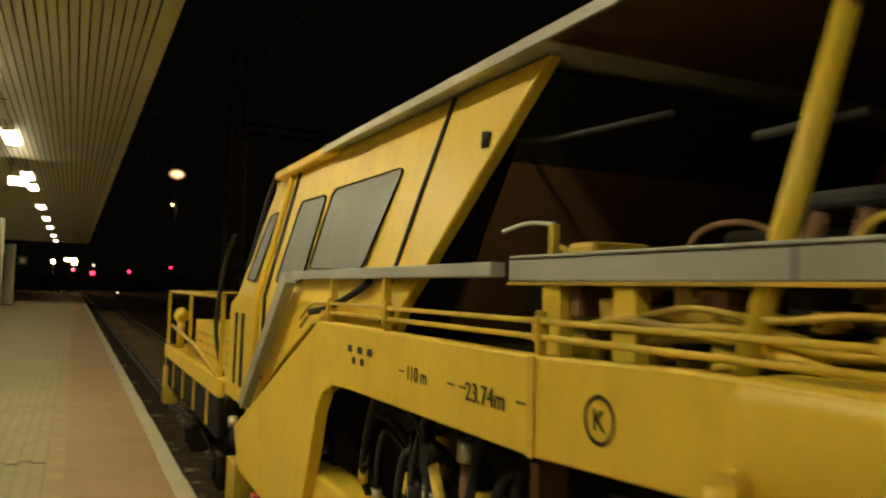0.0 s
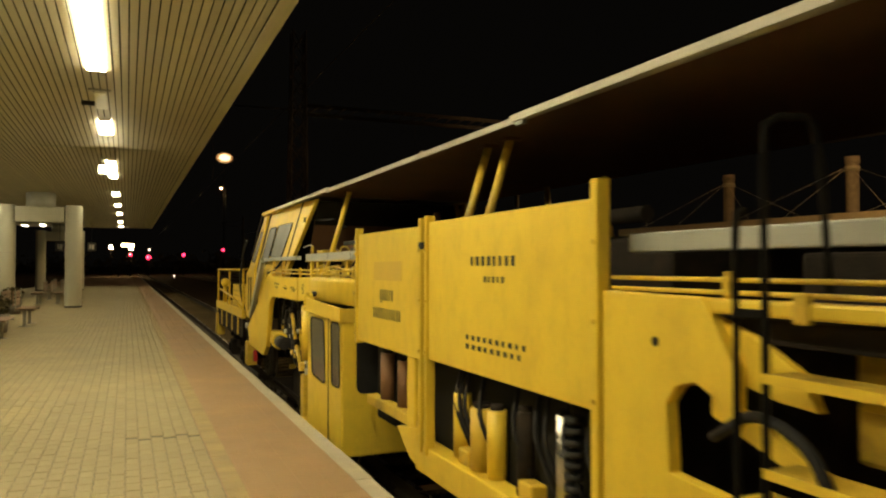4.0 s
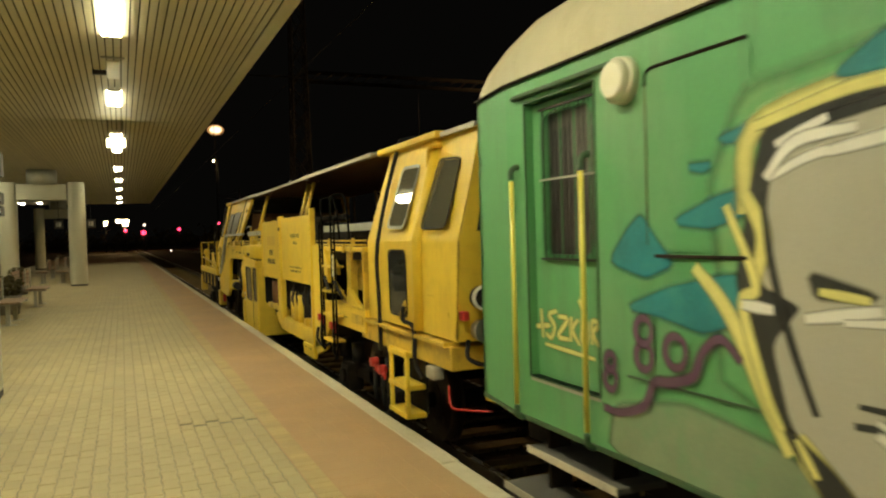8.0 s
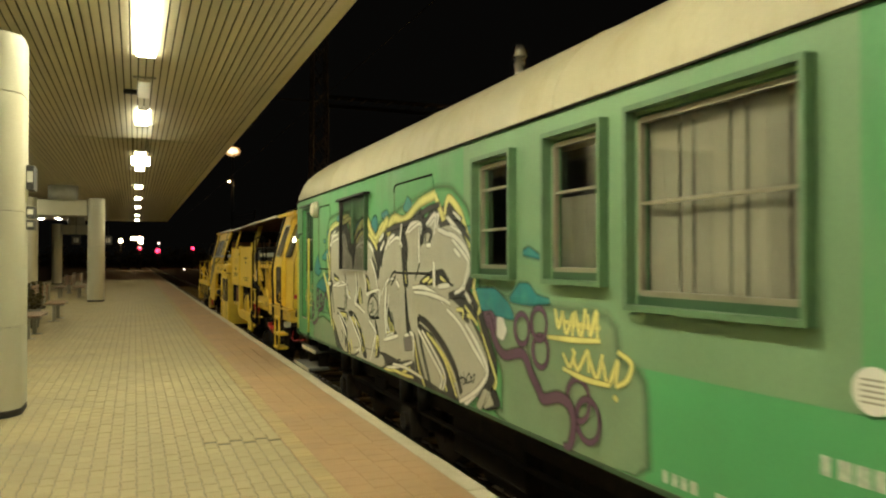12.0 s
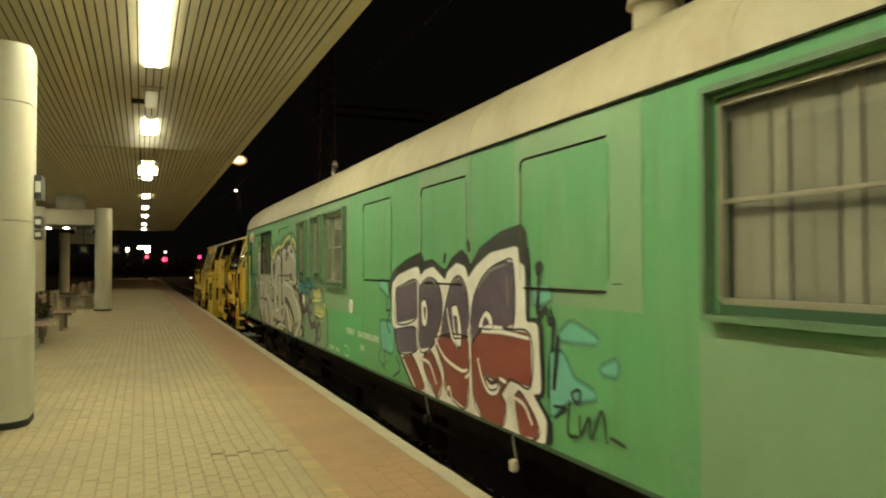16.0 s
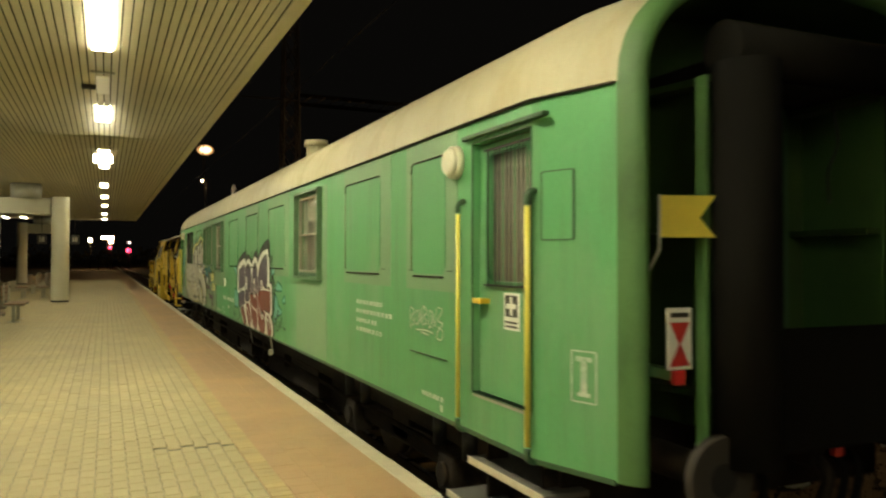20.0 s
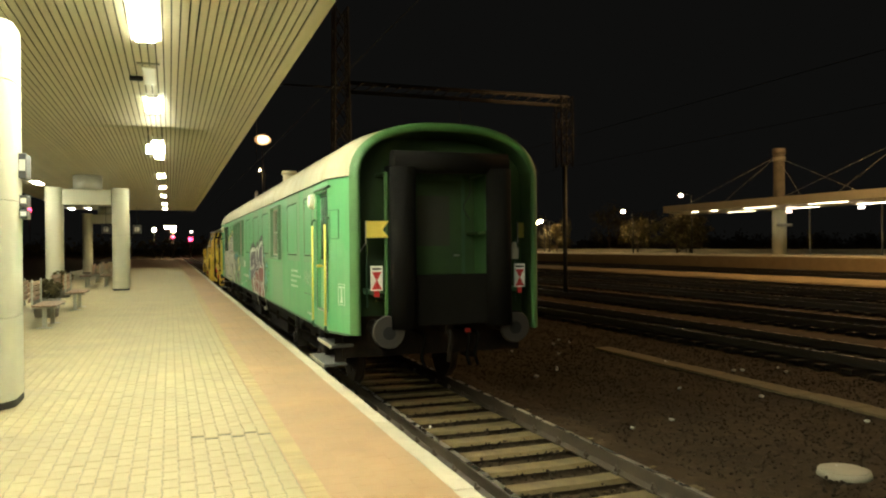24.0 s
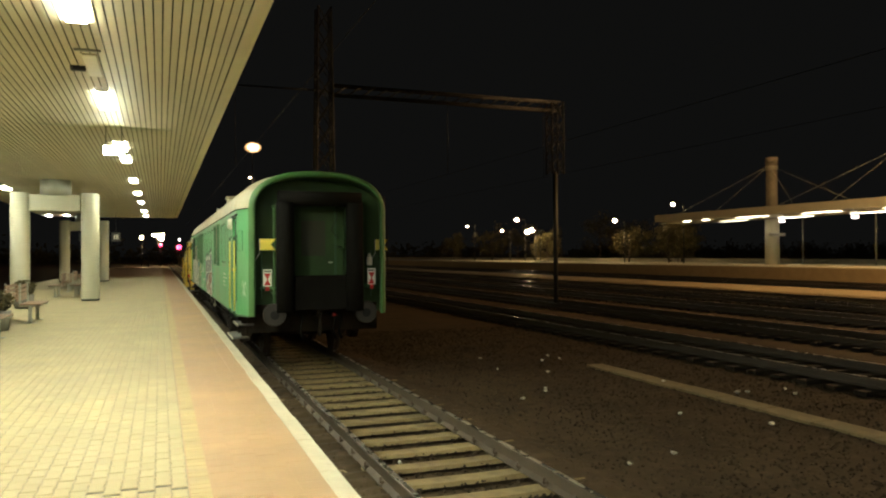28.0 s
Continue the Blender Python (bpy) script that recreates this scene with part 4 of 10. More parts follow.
def other_platform():
    bm = box(47.0, 61.0, 20, 330, RAIL - 0.3, 0.40, 0.03)
    solid("other_platform", bm, M["edge"], "pale lit island platform across the yard", "platform", "structure")
    bm = box(46.8, 47.0, 20, 330, RAIL - 0.3, 0.30)
    solid("other_platform_wall", bm, M["sodium_lit_wall"], "concrete side of the far platform, tinted with orange lamplight", "wall", "structure")
    bm = box(66.0, 66.4, 20, 330, RAIL - 0.3, 0.85)
    solid("further_platform_wall", bm, M["edge"], "pale edge of a further platform", "wall", "structure")
    bm = bmesh.new()
    prof = ((27.4, -0.30), (27.9, 0.07), (32.0, 0.10), (32.6, -0.30))
    rng = random.Random(21)
    prev = None
    for k in range(150):
        row = [bm.verts.new((x + rng.uniform(-0.08, 0.08), 10 + k * 2.0, RAIL + z + (rng.uniform(-0.03, 0.03) if z > 0 else 0))) for x, z in prof]
        if prev:
            for j in range(3):
                bm.faces.new((prev[j], prev[j + 1], row[j + 1], row[j]))
        prev = row
    bmesh.ops.recalc_face_normals(bm, faces=bm.faces)
    solid("low_platform", bm, M["earth_tan"], "low worn earth platform between the yard tracks", "platform", "structure")
    c = thing("far_canopy", "long pale canopy hung from pylons on the far platform", "canopy")
    bm = bmesh.new()
    prof = ((50.0, 5.14), (54.0, 4.92), (58.0, 5.14), (58.0, 5.88), (54.0, 5.62), (50.0, 5.88))
    a = [bm.verts.new((x, -5, z)) for x, z in prof]
    b = [bm.verts.new((x, 75, z)) for x, z in prof]
    n = len(prof)
    bm.faces.new(a)
    bm.faces.new(b[::-1])
    for k in range(n):
        bm.faces.new((a[k], b[k], b[(k + 1) % n], a[(k + 1) % n]))
    bmesh.ops.recalc_face_normals(bm, faces=bm.faces)
    part("roof", bm, M["white_col"], c)
    part("roof_end", box(50.2, 57.8, 75.005, 75.05, 5.2, 5.6), M["white_col"], c)
    for y in (61.4, 46.8, 32.2):
        p = part("pylon", cyl(bmesh.new(), (54, y, 0.40), (54, y, 4.9), 0.69, 0.66, n=24), M["white_col"], c)
        part("upper_shaft", cyl(bmesh.new(), (54, y, 4.7), (54, y, 10.95), 0.55, 0.53, n=24), M["concrete"], p)
        part("collar", cyl(bmesh.new(), (54, y, 9.75), (54, y, 10.15), 0.62, n=24), M["winframe"], p)
        part("head", cyl(bmesh.new(), (54, y, 10.4), (54, y, 11.0), 0.62, 0.6, n=24), M["concrete"], p)
        part("lamp_bracket", box(53.0, 55.0, y - 0.75, y - 0.6, 3.2, 3.5, 0.03), M["winframe"], p)
        for dy in (-12.0, -5.5, 5.5, 12.0):
            part("stay_cable", rod((54 - 0.3, y, 10.2), (51.5, min(y + dy, 73.5), 5.75), 0.018, 6), M["winframe"], c)
    for k in range(9):
        y = 66.9 - 8.3 * k
        part("strip_light", box(50.96, 51.04, y - 8.2, y - 3.9, 5.03, 5.055), M["striplight"], c, "lit strip light")
        part("strip_light", box(53.46, 53.54, y - 2.8, y + 1.4, 4.90, 4.925), M["striplight"] if k % 3 else M["strip_dim"], c, "lit strip light")
    for y in (67.5, 70.6):
        part("strip_light", box(50.92, 51.08, y - 0.55, y + 0.55, 5.03, 5.055), M["striplight"], c, "lit strip light")
    for y in (59.3, 51.0, 42.7):
        part("globe_lamp", cyl(bmesh.new(), (53.2, y, 4.50), (53.2, y, 4.72), 0.26, n=14), M["lampdim"], c, "round glowing lamp under the canopy")
        part("lamp_stem", rod((53.2, y, 4.72), (53.2, y, 4.97), 0.03, 6), M["winframe"], c)
    for y in (60.5, 52.2):
        part("thin_post", rod((57.0, y, 0.40), (57.0, y, 5.1), 0.07, 8), M["winframe"], c)


def tree(x, y, h, seed, lean=0.0):
    t = thing("tree", "dark tree at the edge of the yard, lit by lamps", "tree", pose(x, y, RAIL - 0.3), group="yard trees")
    rng = np.random.default_rng(seed)
    bm = bmesh.new()
    pipe(bm, bend([(0, 0, 0), (0.1, 0, h * 0.25), (0.05 + lean, 0.1, h * 0.5), (lean * 1.5, 0, h * 0.85)], 3), 0.14, 7)
    tips = []
    for k in range(9):
        a, z = k * 2.4, h * (0.3 + 0.06 * k)
        L = h * rng.uniform(0.22, 0.36)
        tip = (lean + L * math.cos(a), L * math.sin(a), z + L * 0.7)
        cyl(bm, (lean * 0.6, 0, z), tip, 0.07, 0.02, n=5)
        tips.append(tip)
    part("trunk", bm, M["bark"], t)
    c = []
    for tip in tips:
        for q in range(3):
            o = np.array(tip) + rng.normal(size=3) * h * 0.07
            c.append(o + rng.normal(size=(60, 3)) * h * np.array((0.07, 0.07, 0.055)))
    V, F = leaf_cards(np.concatenate(c), 0.17, rng)
    ob = new("crown", py_mesh("crown", V, F, M["leaf"]))
    ob.parent = t
    return t


def trees():
    k = 0
    for x, y, h in ((57.0, 82, 5.6), (60.5, 84, 5.0), (66, 92, 6.0), (68.8, 150, 8.0), (76, 150, 7.0), (83, 140, 10), (90, 142, 8), (62, 148, 7), (99, 150, 9), (55, 152, 6), (110, 150, 9), (58.5, 117, 5.5), (57.5, 91.5, 5.2)):
        tree(x, y, h, 20 + k)
        k += 1
    # low dark tree line that closes the yard
    rng = np.random.default_rng(77)
    c = []
    for q in range(420):
        x = rng.uniform(-260, 420)
        y = 330 + rng.uniform(-8, 8)
        h = rng.uniform(3, 8)
        c.append(np.array((x, y, 0)) + rng.normal(size=(34, 3)) * (2.4, 1.5, h * 0.3) + (0, 0, h * 0.4))
    V, F = leaf_cards(np.concatenate(c), 0.9, rng)
    ob = new("tree_line", py_mesh("tree_line", V, F, M["leaf"]))
    tagged(ob, "low dark line of trees behind the yard", "trees", kind="stuff")


ground()
ballast_stones()
track()
ballast_shoulders()
far_tracks()
yard_bits()
platform()
canopy()
lights()
portals()
furniture()
gantry()
distance()



# ---------------------------------------------------------------- the green coach
# Distances along the coach count backwards from the train's origin: u = -y.
SIDE = 1.49
U0, U1 = 10.62, 33.92
TAPER_F, TAPER_R = 11.2, 33.34     # the body narrows towards its ends beyond these
SILL, CANT, CROWN = 0.42, 2.45, 3.18
PAINT = {
    "haze": mat("overspray_pale_green", (0.12, 0.345, 0.13), 0.6, var=0.2, scale=2.5, bump=0.03, dirt=(0.30, 0.38, 0.16), dirt_amt=0.7, dirt_scale=1.5),
    "glow": mat("spray_yellow", (0.70, 0.65, 0.22), 0.55, var=0.2, scale=5, bump=0.03, dirt=(0.52, 0.53, 0.20), dirt_amt=0.5, dirt_scale=4),
    "black": mat("spray_black", (0.025, 0.026, 0.024), 0.5, var=0.4, scale=6, bump=0.03),
    "grey": mat("spray_silver_grey", (0.45, 0.435, 0.35), 0.5, 0.05, var=0.12, scale=2, bump=0.03, dirt=(0.38, 0.36, 0.27), dirt_amt=0.5, dirt_scale=2),
    "white": mat("spray_white", (0.72, 0.71, 0.64), 0.5, var=0.1, scale=6, bump=0.02),
    "purple": mat("spray_purple", (0.11, 0.055, 0.095), 0.55, var=0.2, scale=5, bump=0.03),
    "teal": mat("spray_teal", (0.025, 0.20, 0.22), 0.55, var=0.3, scale=4, bump=0.03, dirt=(0.06, 0.30, 0.24), dirt_amt=0.7, dirt_scale=5),
    "plum": mat("spray_plum", (0.10, 0.075, 0.11), 0.5, var=0.25, scale=3, bump=0.03, dirt=(0.16, 0.12, 0.15), dirt_amt=0.5, dirt_scale=3),
    "mint": mat("spray_mint", (0.15, 0.43, 0.33), 0.55, var=0.2, scale=3, bump=0.03, dirt=(0.10, 0.33, 0.12), dirt_amt=0.7, dirt_scale=2.5),
    "pink": mat("spray_faded_pink", (0.21, 0.27, 0.16), 0.6, var=0.2, scale=3, bump=0.03, dirt=(0.13, 0.30, 0.14), dirt_amt=0.8, dirt_scale=2.0),
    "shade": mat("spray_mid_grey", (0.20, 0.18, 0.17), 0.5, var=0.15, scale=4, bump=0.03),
    "chalk": mat("pale_chalk", (0.40, 0.50, 0.34), 0.8, var=0.25, scale=20, bump=0.03),
    "veil": mat("overspray_grey_green", (0.20, 0.30, 0.17), 0.6, var=0.2, scale=2.0, bump=0.03, dirt=(0.27, 0.32, 0.16), dirt_amt=0.7, dirt_scale=1.2),
    "brick": mat("spray_brick_red", (0.225, 0.052, 0.034), 0.5, var=0.2, scale=3, bump=0.03),
}
for m in PAINT.values():        # how much paint covers the ground
    a = m.node_tree.nodes.new("ShaderNodeAttribute")
    a.attribute_name = "cover"
    m.node_tree.links.new(a.outputs["Fac"], m.node_tree.nodes["Principled BSDF"].inputs["Alpha"])
coach = thing("coach", "green workshop coach with cream roof and spray-painted side", "railway vehicle")


def wall_cells(openings, u0, u1, z0, z1, xo, xi):
    """A wall from xo to xi with openings (u0, u1, z0, z1) cut through it."""
    us = sorted({u0, u1, *[v for v in (TAPER_F, TAPER_R) if u0 < v < u1], *[v for o in openings for v in o[:2]]})
    zs = sorted({z0, z1, *[v for o in openings for v in o[2:]]})
    bm = bmesh.new()
    V = {}

    def v(x, u, z):
        k = (x, u, z)
        if k not in V:
            V[k] = bm.verts.new((x, -u, z))
        return V[k]

    def solid_cell(i, j):
        if i < 0 or j < 0 or i >= len(us) - 1 or j >= len(zs) - 1:
            return False
        cu, cz = (us[i] + us[i + 1]) / 2, (zs[j] + zs[j + 1]) / 2
        return not any(o[0] < cu < o[1] and o[2] < cz < o[3] for o in openings)
    for i in range(len(us) - 1):
        for j in range(len(zs) - 1):
            if not solid_cell(i, j):
                continue
            a, b, c, d = us[i], us[i + 1], zs[j], zs[j + 1]
            bm.faces.new((v(xo, a, c), v(xo, b, c), v(xo, b, d), v(xo, a, d)))
            bm.faces.new((v(xi, a, c), v(xi, a, d), v(xi, b, d), v(xi, b, c)))
            for (ii, jj), (p, q) in (((i - 1, j), ((a, c), (a, d))), ((i + 1, j), ((b, c), (b, d))), ((i, j - 1), ((a, c), (b, c))), ((i, j + 1), ((a, d), (b, d)))):
                if not solid_cell(ii, jj):
                    bm.faces.new((v(xo, *p), v(xi, *p), v(xi, *q), v(xo, *q)))
    bmesh.ops.recalc_face_normals(bm, faces=bm.faces)
    return bm


WINDOWS = {"w1": (13.88, 14.98, 1.43, 2.27), "w2": (17.88, 18.52, 1.37, 2.30), "w3": (18.95, 19.60, 1.36, 2.32), "w4": (19.81, 20.97, 1.25, 2.33), "w5": (27.58, 28.74, 1.28, 2.36)}
DOORS = ((11.44, 12.16, 0.69, 2.30), (32.58, 33.33, 0.69, 2.30))


def roof_section(u, f, drop=0.0, n=20):
    """Points of the roof's arch at u; f flattens it towards the coach's front."""
    pts = []
    for k in range(n + 1):
        a = math.pi * k / n
        c, s = math.cos(a), math.sin(a)
        x = -SIDE * math.copysign(abs(c) ** 0.78, c)
        pts.append((x * (1 - drop), -u, CANT + (CROWN - CANT) * f * s ** 0.92))
    return pts


def coach_shell():
    ops = [*(tuple((w[0] + 0.05, w[1] - 0.05, w[2] + 0.05, w[3] - 0.05)) for k, w in WINDOWS.items() if k != "w1"), *DOORS]
    part("side_wall", wall_cells(ops, U0, U1 - 0.02, SILL, CANT, -SIDE, -SIDE + 0.07), M["green"], coach, "faded green side with patches and old lettering")
    part("side_wall", wall_cells([(14, 15, 1.4, 2.2), (20, 21, 1.4, 2.2), (27, 28, 1.4, 2.2)], U0, U1 - 0.02, SILL, CANT, SIDE, SIDE - 0.07), M["green"], coach)
    # front wall, in the darkened green so that it bounces less light forward
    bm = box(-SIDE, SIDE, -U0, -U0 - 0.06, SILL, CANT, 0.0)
    part("end_wall", bm, M["green_grimy_shade"], coach)
    # roof, rounded down at the front
    bm = bmesh.new()
    rows = []
    for u, f, d in ((U0 - 0.02, 0.30, 0.01), (U0 + 0.03, 0.52, 0.005), (U0 + 0.12, 0.68, 0.0), (U0 + 0.3, 0.84, 0), (U0 + 0.6, 0.95, 0), (U0 + 1.1, 1.0, 0), (TAPER_R, 1.0, 0), (U1 - 0.02, 1.0, 0)):
        rows.append([bm.verts.new(p) for p in roof_section(u, f, d)])
    for a, b in zip(rows, rows[1:]):
        for k in range(len(a) - 1):
            bm.faces.new((a[k], b[k], b[k + 1], a[k + 1])).smooth = True
    bm.faces.new(rows[0])
    bmesh.ops.recalc_face_normals(bm, faces=bm.faces)
    part("roof", bm, M["coach_roof"], coach, "cream roof with rusty stains")
    # rain strip along the eaves
    for a, b in ((U0, TAPER_F), (TAPER_F, TAPER_R), (TAPER_R, U1 - 0.03)):
        part("rain_strip", box(-SIDE - 0.022, -SIDE + 0.004, -b, -a, CANT - 0.006, CANT + 0.006, 0.0), M["grime"], coach, "dark rain gutter under the roof")
    # faint roof seams
    for u in (13.2, 16.1, 19.0, 21.9, 24.8, 27.7, 30.6):
        bm = bmesh.new()
        sec = [Vector(p) * 1.0 for p in roof_section(u, 1.0)]
        pipe(bm, [Vector((p.x, p.y, p.z)) for p in sec], 0.006, 5)
        part("roof_seam", bm, M["coach_roof"], coach)
    # interior: a solid near-black box for the unlit compartment, and floor
    part("interior", box(-0.9, 1.2, -U0 - 0.5, -U1 + 1.3, 0.6, 2.35), M["unlit_hollow"], coach)
    part("sole_bar", box(-1.18, 1.18, -U0 - 0.1, -U1 + 0.62, 0.10, SILL - 0.001, 0.01), M["grime"], coach)
    # lower edge of the side
    for a, b in ((U0, TAPER_F), (TAPER_F, TAPER_R), (TAPER_R, U1 - 0.03)):
        part("skirt_edge", box(-SIDE - 0.008, -SIDE + 0.02, -b, -a, SILL - 0.015, SILL + 0.012, 0.0), M["green_dark"], coach)


def coach_window(key):
    u0, u1, z0, z1 = WINDOWS[key]
    w = part("window", ring_frame(-u1 + 0.03, -u0 - 0.03, z0 + 0.068, z1 - 0.03, 0.03, -SIDE - 0.06, -SIDE + 0.0, 0.004, 0.006), M["green_frame"], coach, "grey-green window frame standing proud")
    a, b, c, d = u0 + 0.05, u1 - 0.05, z0 + 0.05, z1 - 0.05
    part("sash", ring_frame(-b + 0.03, -a - 0.03, c + 0.09, d - 0.04, 0.028, -SIDE - 0.002, -SIDE + 0.03, 0.004), M["sash"], w)
    part("bottom_panel", box(-SIDE + 0.0, -SIDE + 0.03, -b, -a, c, c + 0.065), M["green_dark"], w)
    part("pane", box(-SIDE + 0.028, -SIDE + 0.034, -b + 0.01, -a - 0.01, c + 0.05, d - 0.01), M["glass"], w).visible_shadow = False
    bars = {"w1": (0.45,), "w2": (0.36, 0.78), "w3": (0.62,), "w4": (0.52,), "w5": (0.50,)}[key]
    for f in bars:
        z = c + 0.09 + (d - c - 0.13) * f
        part("glazing_bar", box(-SIDE + 0.004, -SIDE + 0.025, -b + 0.02, -a - 0.02, z - 0.009, z + 0.009, 0.002), M["sash"], w)
    if key in ("w4", "w5"):
        # a blind of upright strips with dark gaps
        low = 0.015
        n = 9
        for k in range(n):
            u = a + 0.02 + (b - a - 0.04) * (k + 0.5) / n
            bm = box(-0.002, 0.002, -0.051, 0.051, c, d - low)
            bmesh.ops.transform(bm, matrix=Matrix.Translation((-SIDE + 0.066, -u, 0)) @ Matrix.Rotation(0.16 * math.sin(k * 2.1 + 0.4), 4, "Z"), verts=bm.verts[:])
            part("blind_strip", bm, M["blind_strip"], w)
    if key == "w3":
        top = c + (d - c) * 0.62
        bm = bmesh.new()
        n = 112
        folds = 4
        prev = None
        for k in range(n + 1):
            u = a + (b - a) * k / n
            x = -SIDE + 0.07 - 0.022 * abs(math.sin(math.pi * folds * k / n)) ** 0.6
            col = [bm.verts.new((x, -u, z)) for z in (c, top - 0.02)]
            if prev:
                bm.faces.new((prev[0], col[0], col[1], prev[1])).smooth = True
            prev = col
        bmesh.ops.solidify(bm, geom=bm.faces[:], thickness=0.003)
        part("curtain", bm, M["curtain"], w, "pale pleated curtain, drawn")


def screened_window(u0, u1, z0, z1):
    """A sheeted-up window behind a dark wire screen that lets the paint show through."""
    w = part("window_screen", box(-SIDE - 0.040, -SIDE - 0.036, -u1, -u0, z0, z1), M["screen"], coach, "dark wire screen over a painted window")
    part("rain_lip", box(-SIDE - 0.075, -SIDE - 0.002, -u1 - 0.07, -u0 + 0.10, z1 - 0.005, z1 + 0.02, 0.006), M["dark"], w)
    part("sill", box(-SIDE - 0.05, -SIDE - 0.001, -u1 - 0.02, -u0 + 0.02, z0 - 0.022, z0, 0.004), M["winframe"], w)
    for u, m in ((u0, "dark"), (u1, "green_dark")):
        part("side_bar", box(-SIDE - 0.05, -SIDE - 0.001, -u - 0.018, -u + 0.018, z0, z1, 0.004), M[m], w)
    n = 26
    for k in range(1, n):
        u = u0 + (u1 - u0) * k / n
        part("wire", box(-SIDE - 0.0425, -SIDE - 0.0405, -u - 0.0022, -u + 0.0022, z0, z1), M["dark"], w)
    part("pole", box(-SIDE - 0.034, -SIDE - 0.026, -(u0 * 0.5 + u1 * 0.5) - 0.05, -(u0 * 0.5 + u1 * 0.5) + 0.05, z0 + 0.3, z1), M["green"], w)


def grille_door(door, flip):
    u0, u1, z0, z1 = door
    d = part("door", wall_cells([(u0 + 0.13, u1 - 0.07, 1.41, 2.22)], u0 + 0.012, u1 - 0.012, z0, z1 - 0.012, -SIDE + 0.045, -SIDE + 0.085), M["green"], coach, "green entrance door with a barred window")
    part("pane", box(-SIDE + 0.07, -SIDE + 0.076, -u1 + 0.07, -u0 - 0.13, 1.41, 2.22), M["glass"], d).visible_shadow = False
    part("seal", ring_frame(-u1 + 0.07, -u0 - 0.13, 1.41, 2.22, 0.02, -SIDE + 0.035, -SIDE + 0.05, 0.09, 0.03), M["green_seam"], d)
    part("blind", box(-SIDE + 0.095, -SIDE + 0.10, -u1 + 0.03, -u0 - 0.09, 1.38, 2.25), M["blind_strip" if flip else "blind"], d, "dusty blind behind the bars")
    n = 11
    for k in range(n):
        u = u0 + 0.13 + (u1 - u0 - 0.20) * (k + 0.5) / n
        part("window_bar", rod((-SIDE + 0.03, -u, 1.385), (-SIDE + 0.03, -u, 2.245), 0.0045, 6), M["green_seam" if k % 3 == 1 else "dark"], d)
    for z in (1.385, 2.245) if flip else (1.385, 1.84, 2.245):
        part("cross_bar", box(-SIDE + 0.024, -SIDE + 0.036, -u1 + 0.05, -u0 - 0.11, z - 0.006, z + 0.006), M["dark" if z != 1.84 else "winframe"], d)
    part("kick_edge", box(-SIDE - 0.006, -SIDE + 0.06, -u1, -u0, z0 - 0.03, z0, 0.004), M["winframe"], d)
    part("back", box(-SIDE + 0.16, -SIDE + 0.2, -u1, -u0, z0, z1), M["unlit_hollow"], d)
    part("hood", box(-SIDE - 0.035, -SIDE + 0.01, -u1 - 0.18, -u0 + 0.12, z1 + 0.035, z1 + 0.062, 0.008), M["green_dark"], coach)
    part("jamb", ring_frame(-u1, -u0, z0, z1, 0.009, -SIDE - 0.008, -SIDE + 0.002, 0.004), M["green_dark"], coach)
    # handrails
    for u in (u0 - (0.13 if flip else 0.10), u1 + (0.03 if flip else -0.06)):
        x = -SIDE - 0.05
        r = part("handrail", rod((x, -u, 0.50), (x, -u, 1.85), 0.015, 10), M["rail_pale"], coach, "pale yellow vertical grab rail")
        for z, s in ((1.86, 1), (0.49, -1)):
            bm = bmesh.new()
            pipe(bm, bend([(x, -u, z), (x, -u, z + 0.05 * s), (x + 0.03, -u, z + 0.075 * s), (-SIDE, -u, z + 0.075 * s)], 3), 0.018, 8)
            part("bracket", bm, M["green_dark"], r)
    # steps: two broad plates with pale nosings
    for z, x0, a, b in ((0.24, -1.47, 0.10, 0.10), (0.0, -1.57, 0.22, 0.12)):
        s = part("step_board", box(x0, x0 + 0.30, -u1 - b, -u0 + a, z - 0.035, z, 0.004), M["steel_step"], coach, "broad grey steel step plate")
        part("nosing", box(x0 - 0.012, x0 - 0.0005, -u1 - b, -u0 + a, z - 0.04, z + 0.004, 0.002), M["edge"], s)
    for u in (u0 + 0.03, u1 - 0.03):
        part("step_hanger", box(-1.40, -1.25, -u - 0.012, -u + 0.012, -0.03, 0.42), M["grime"], coach)


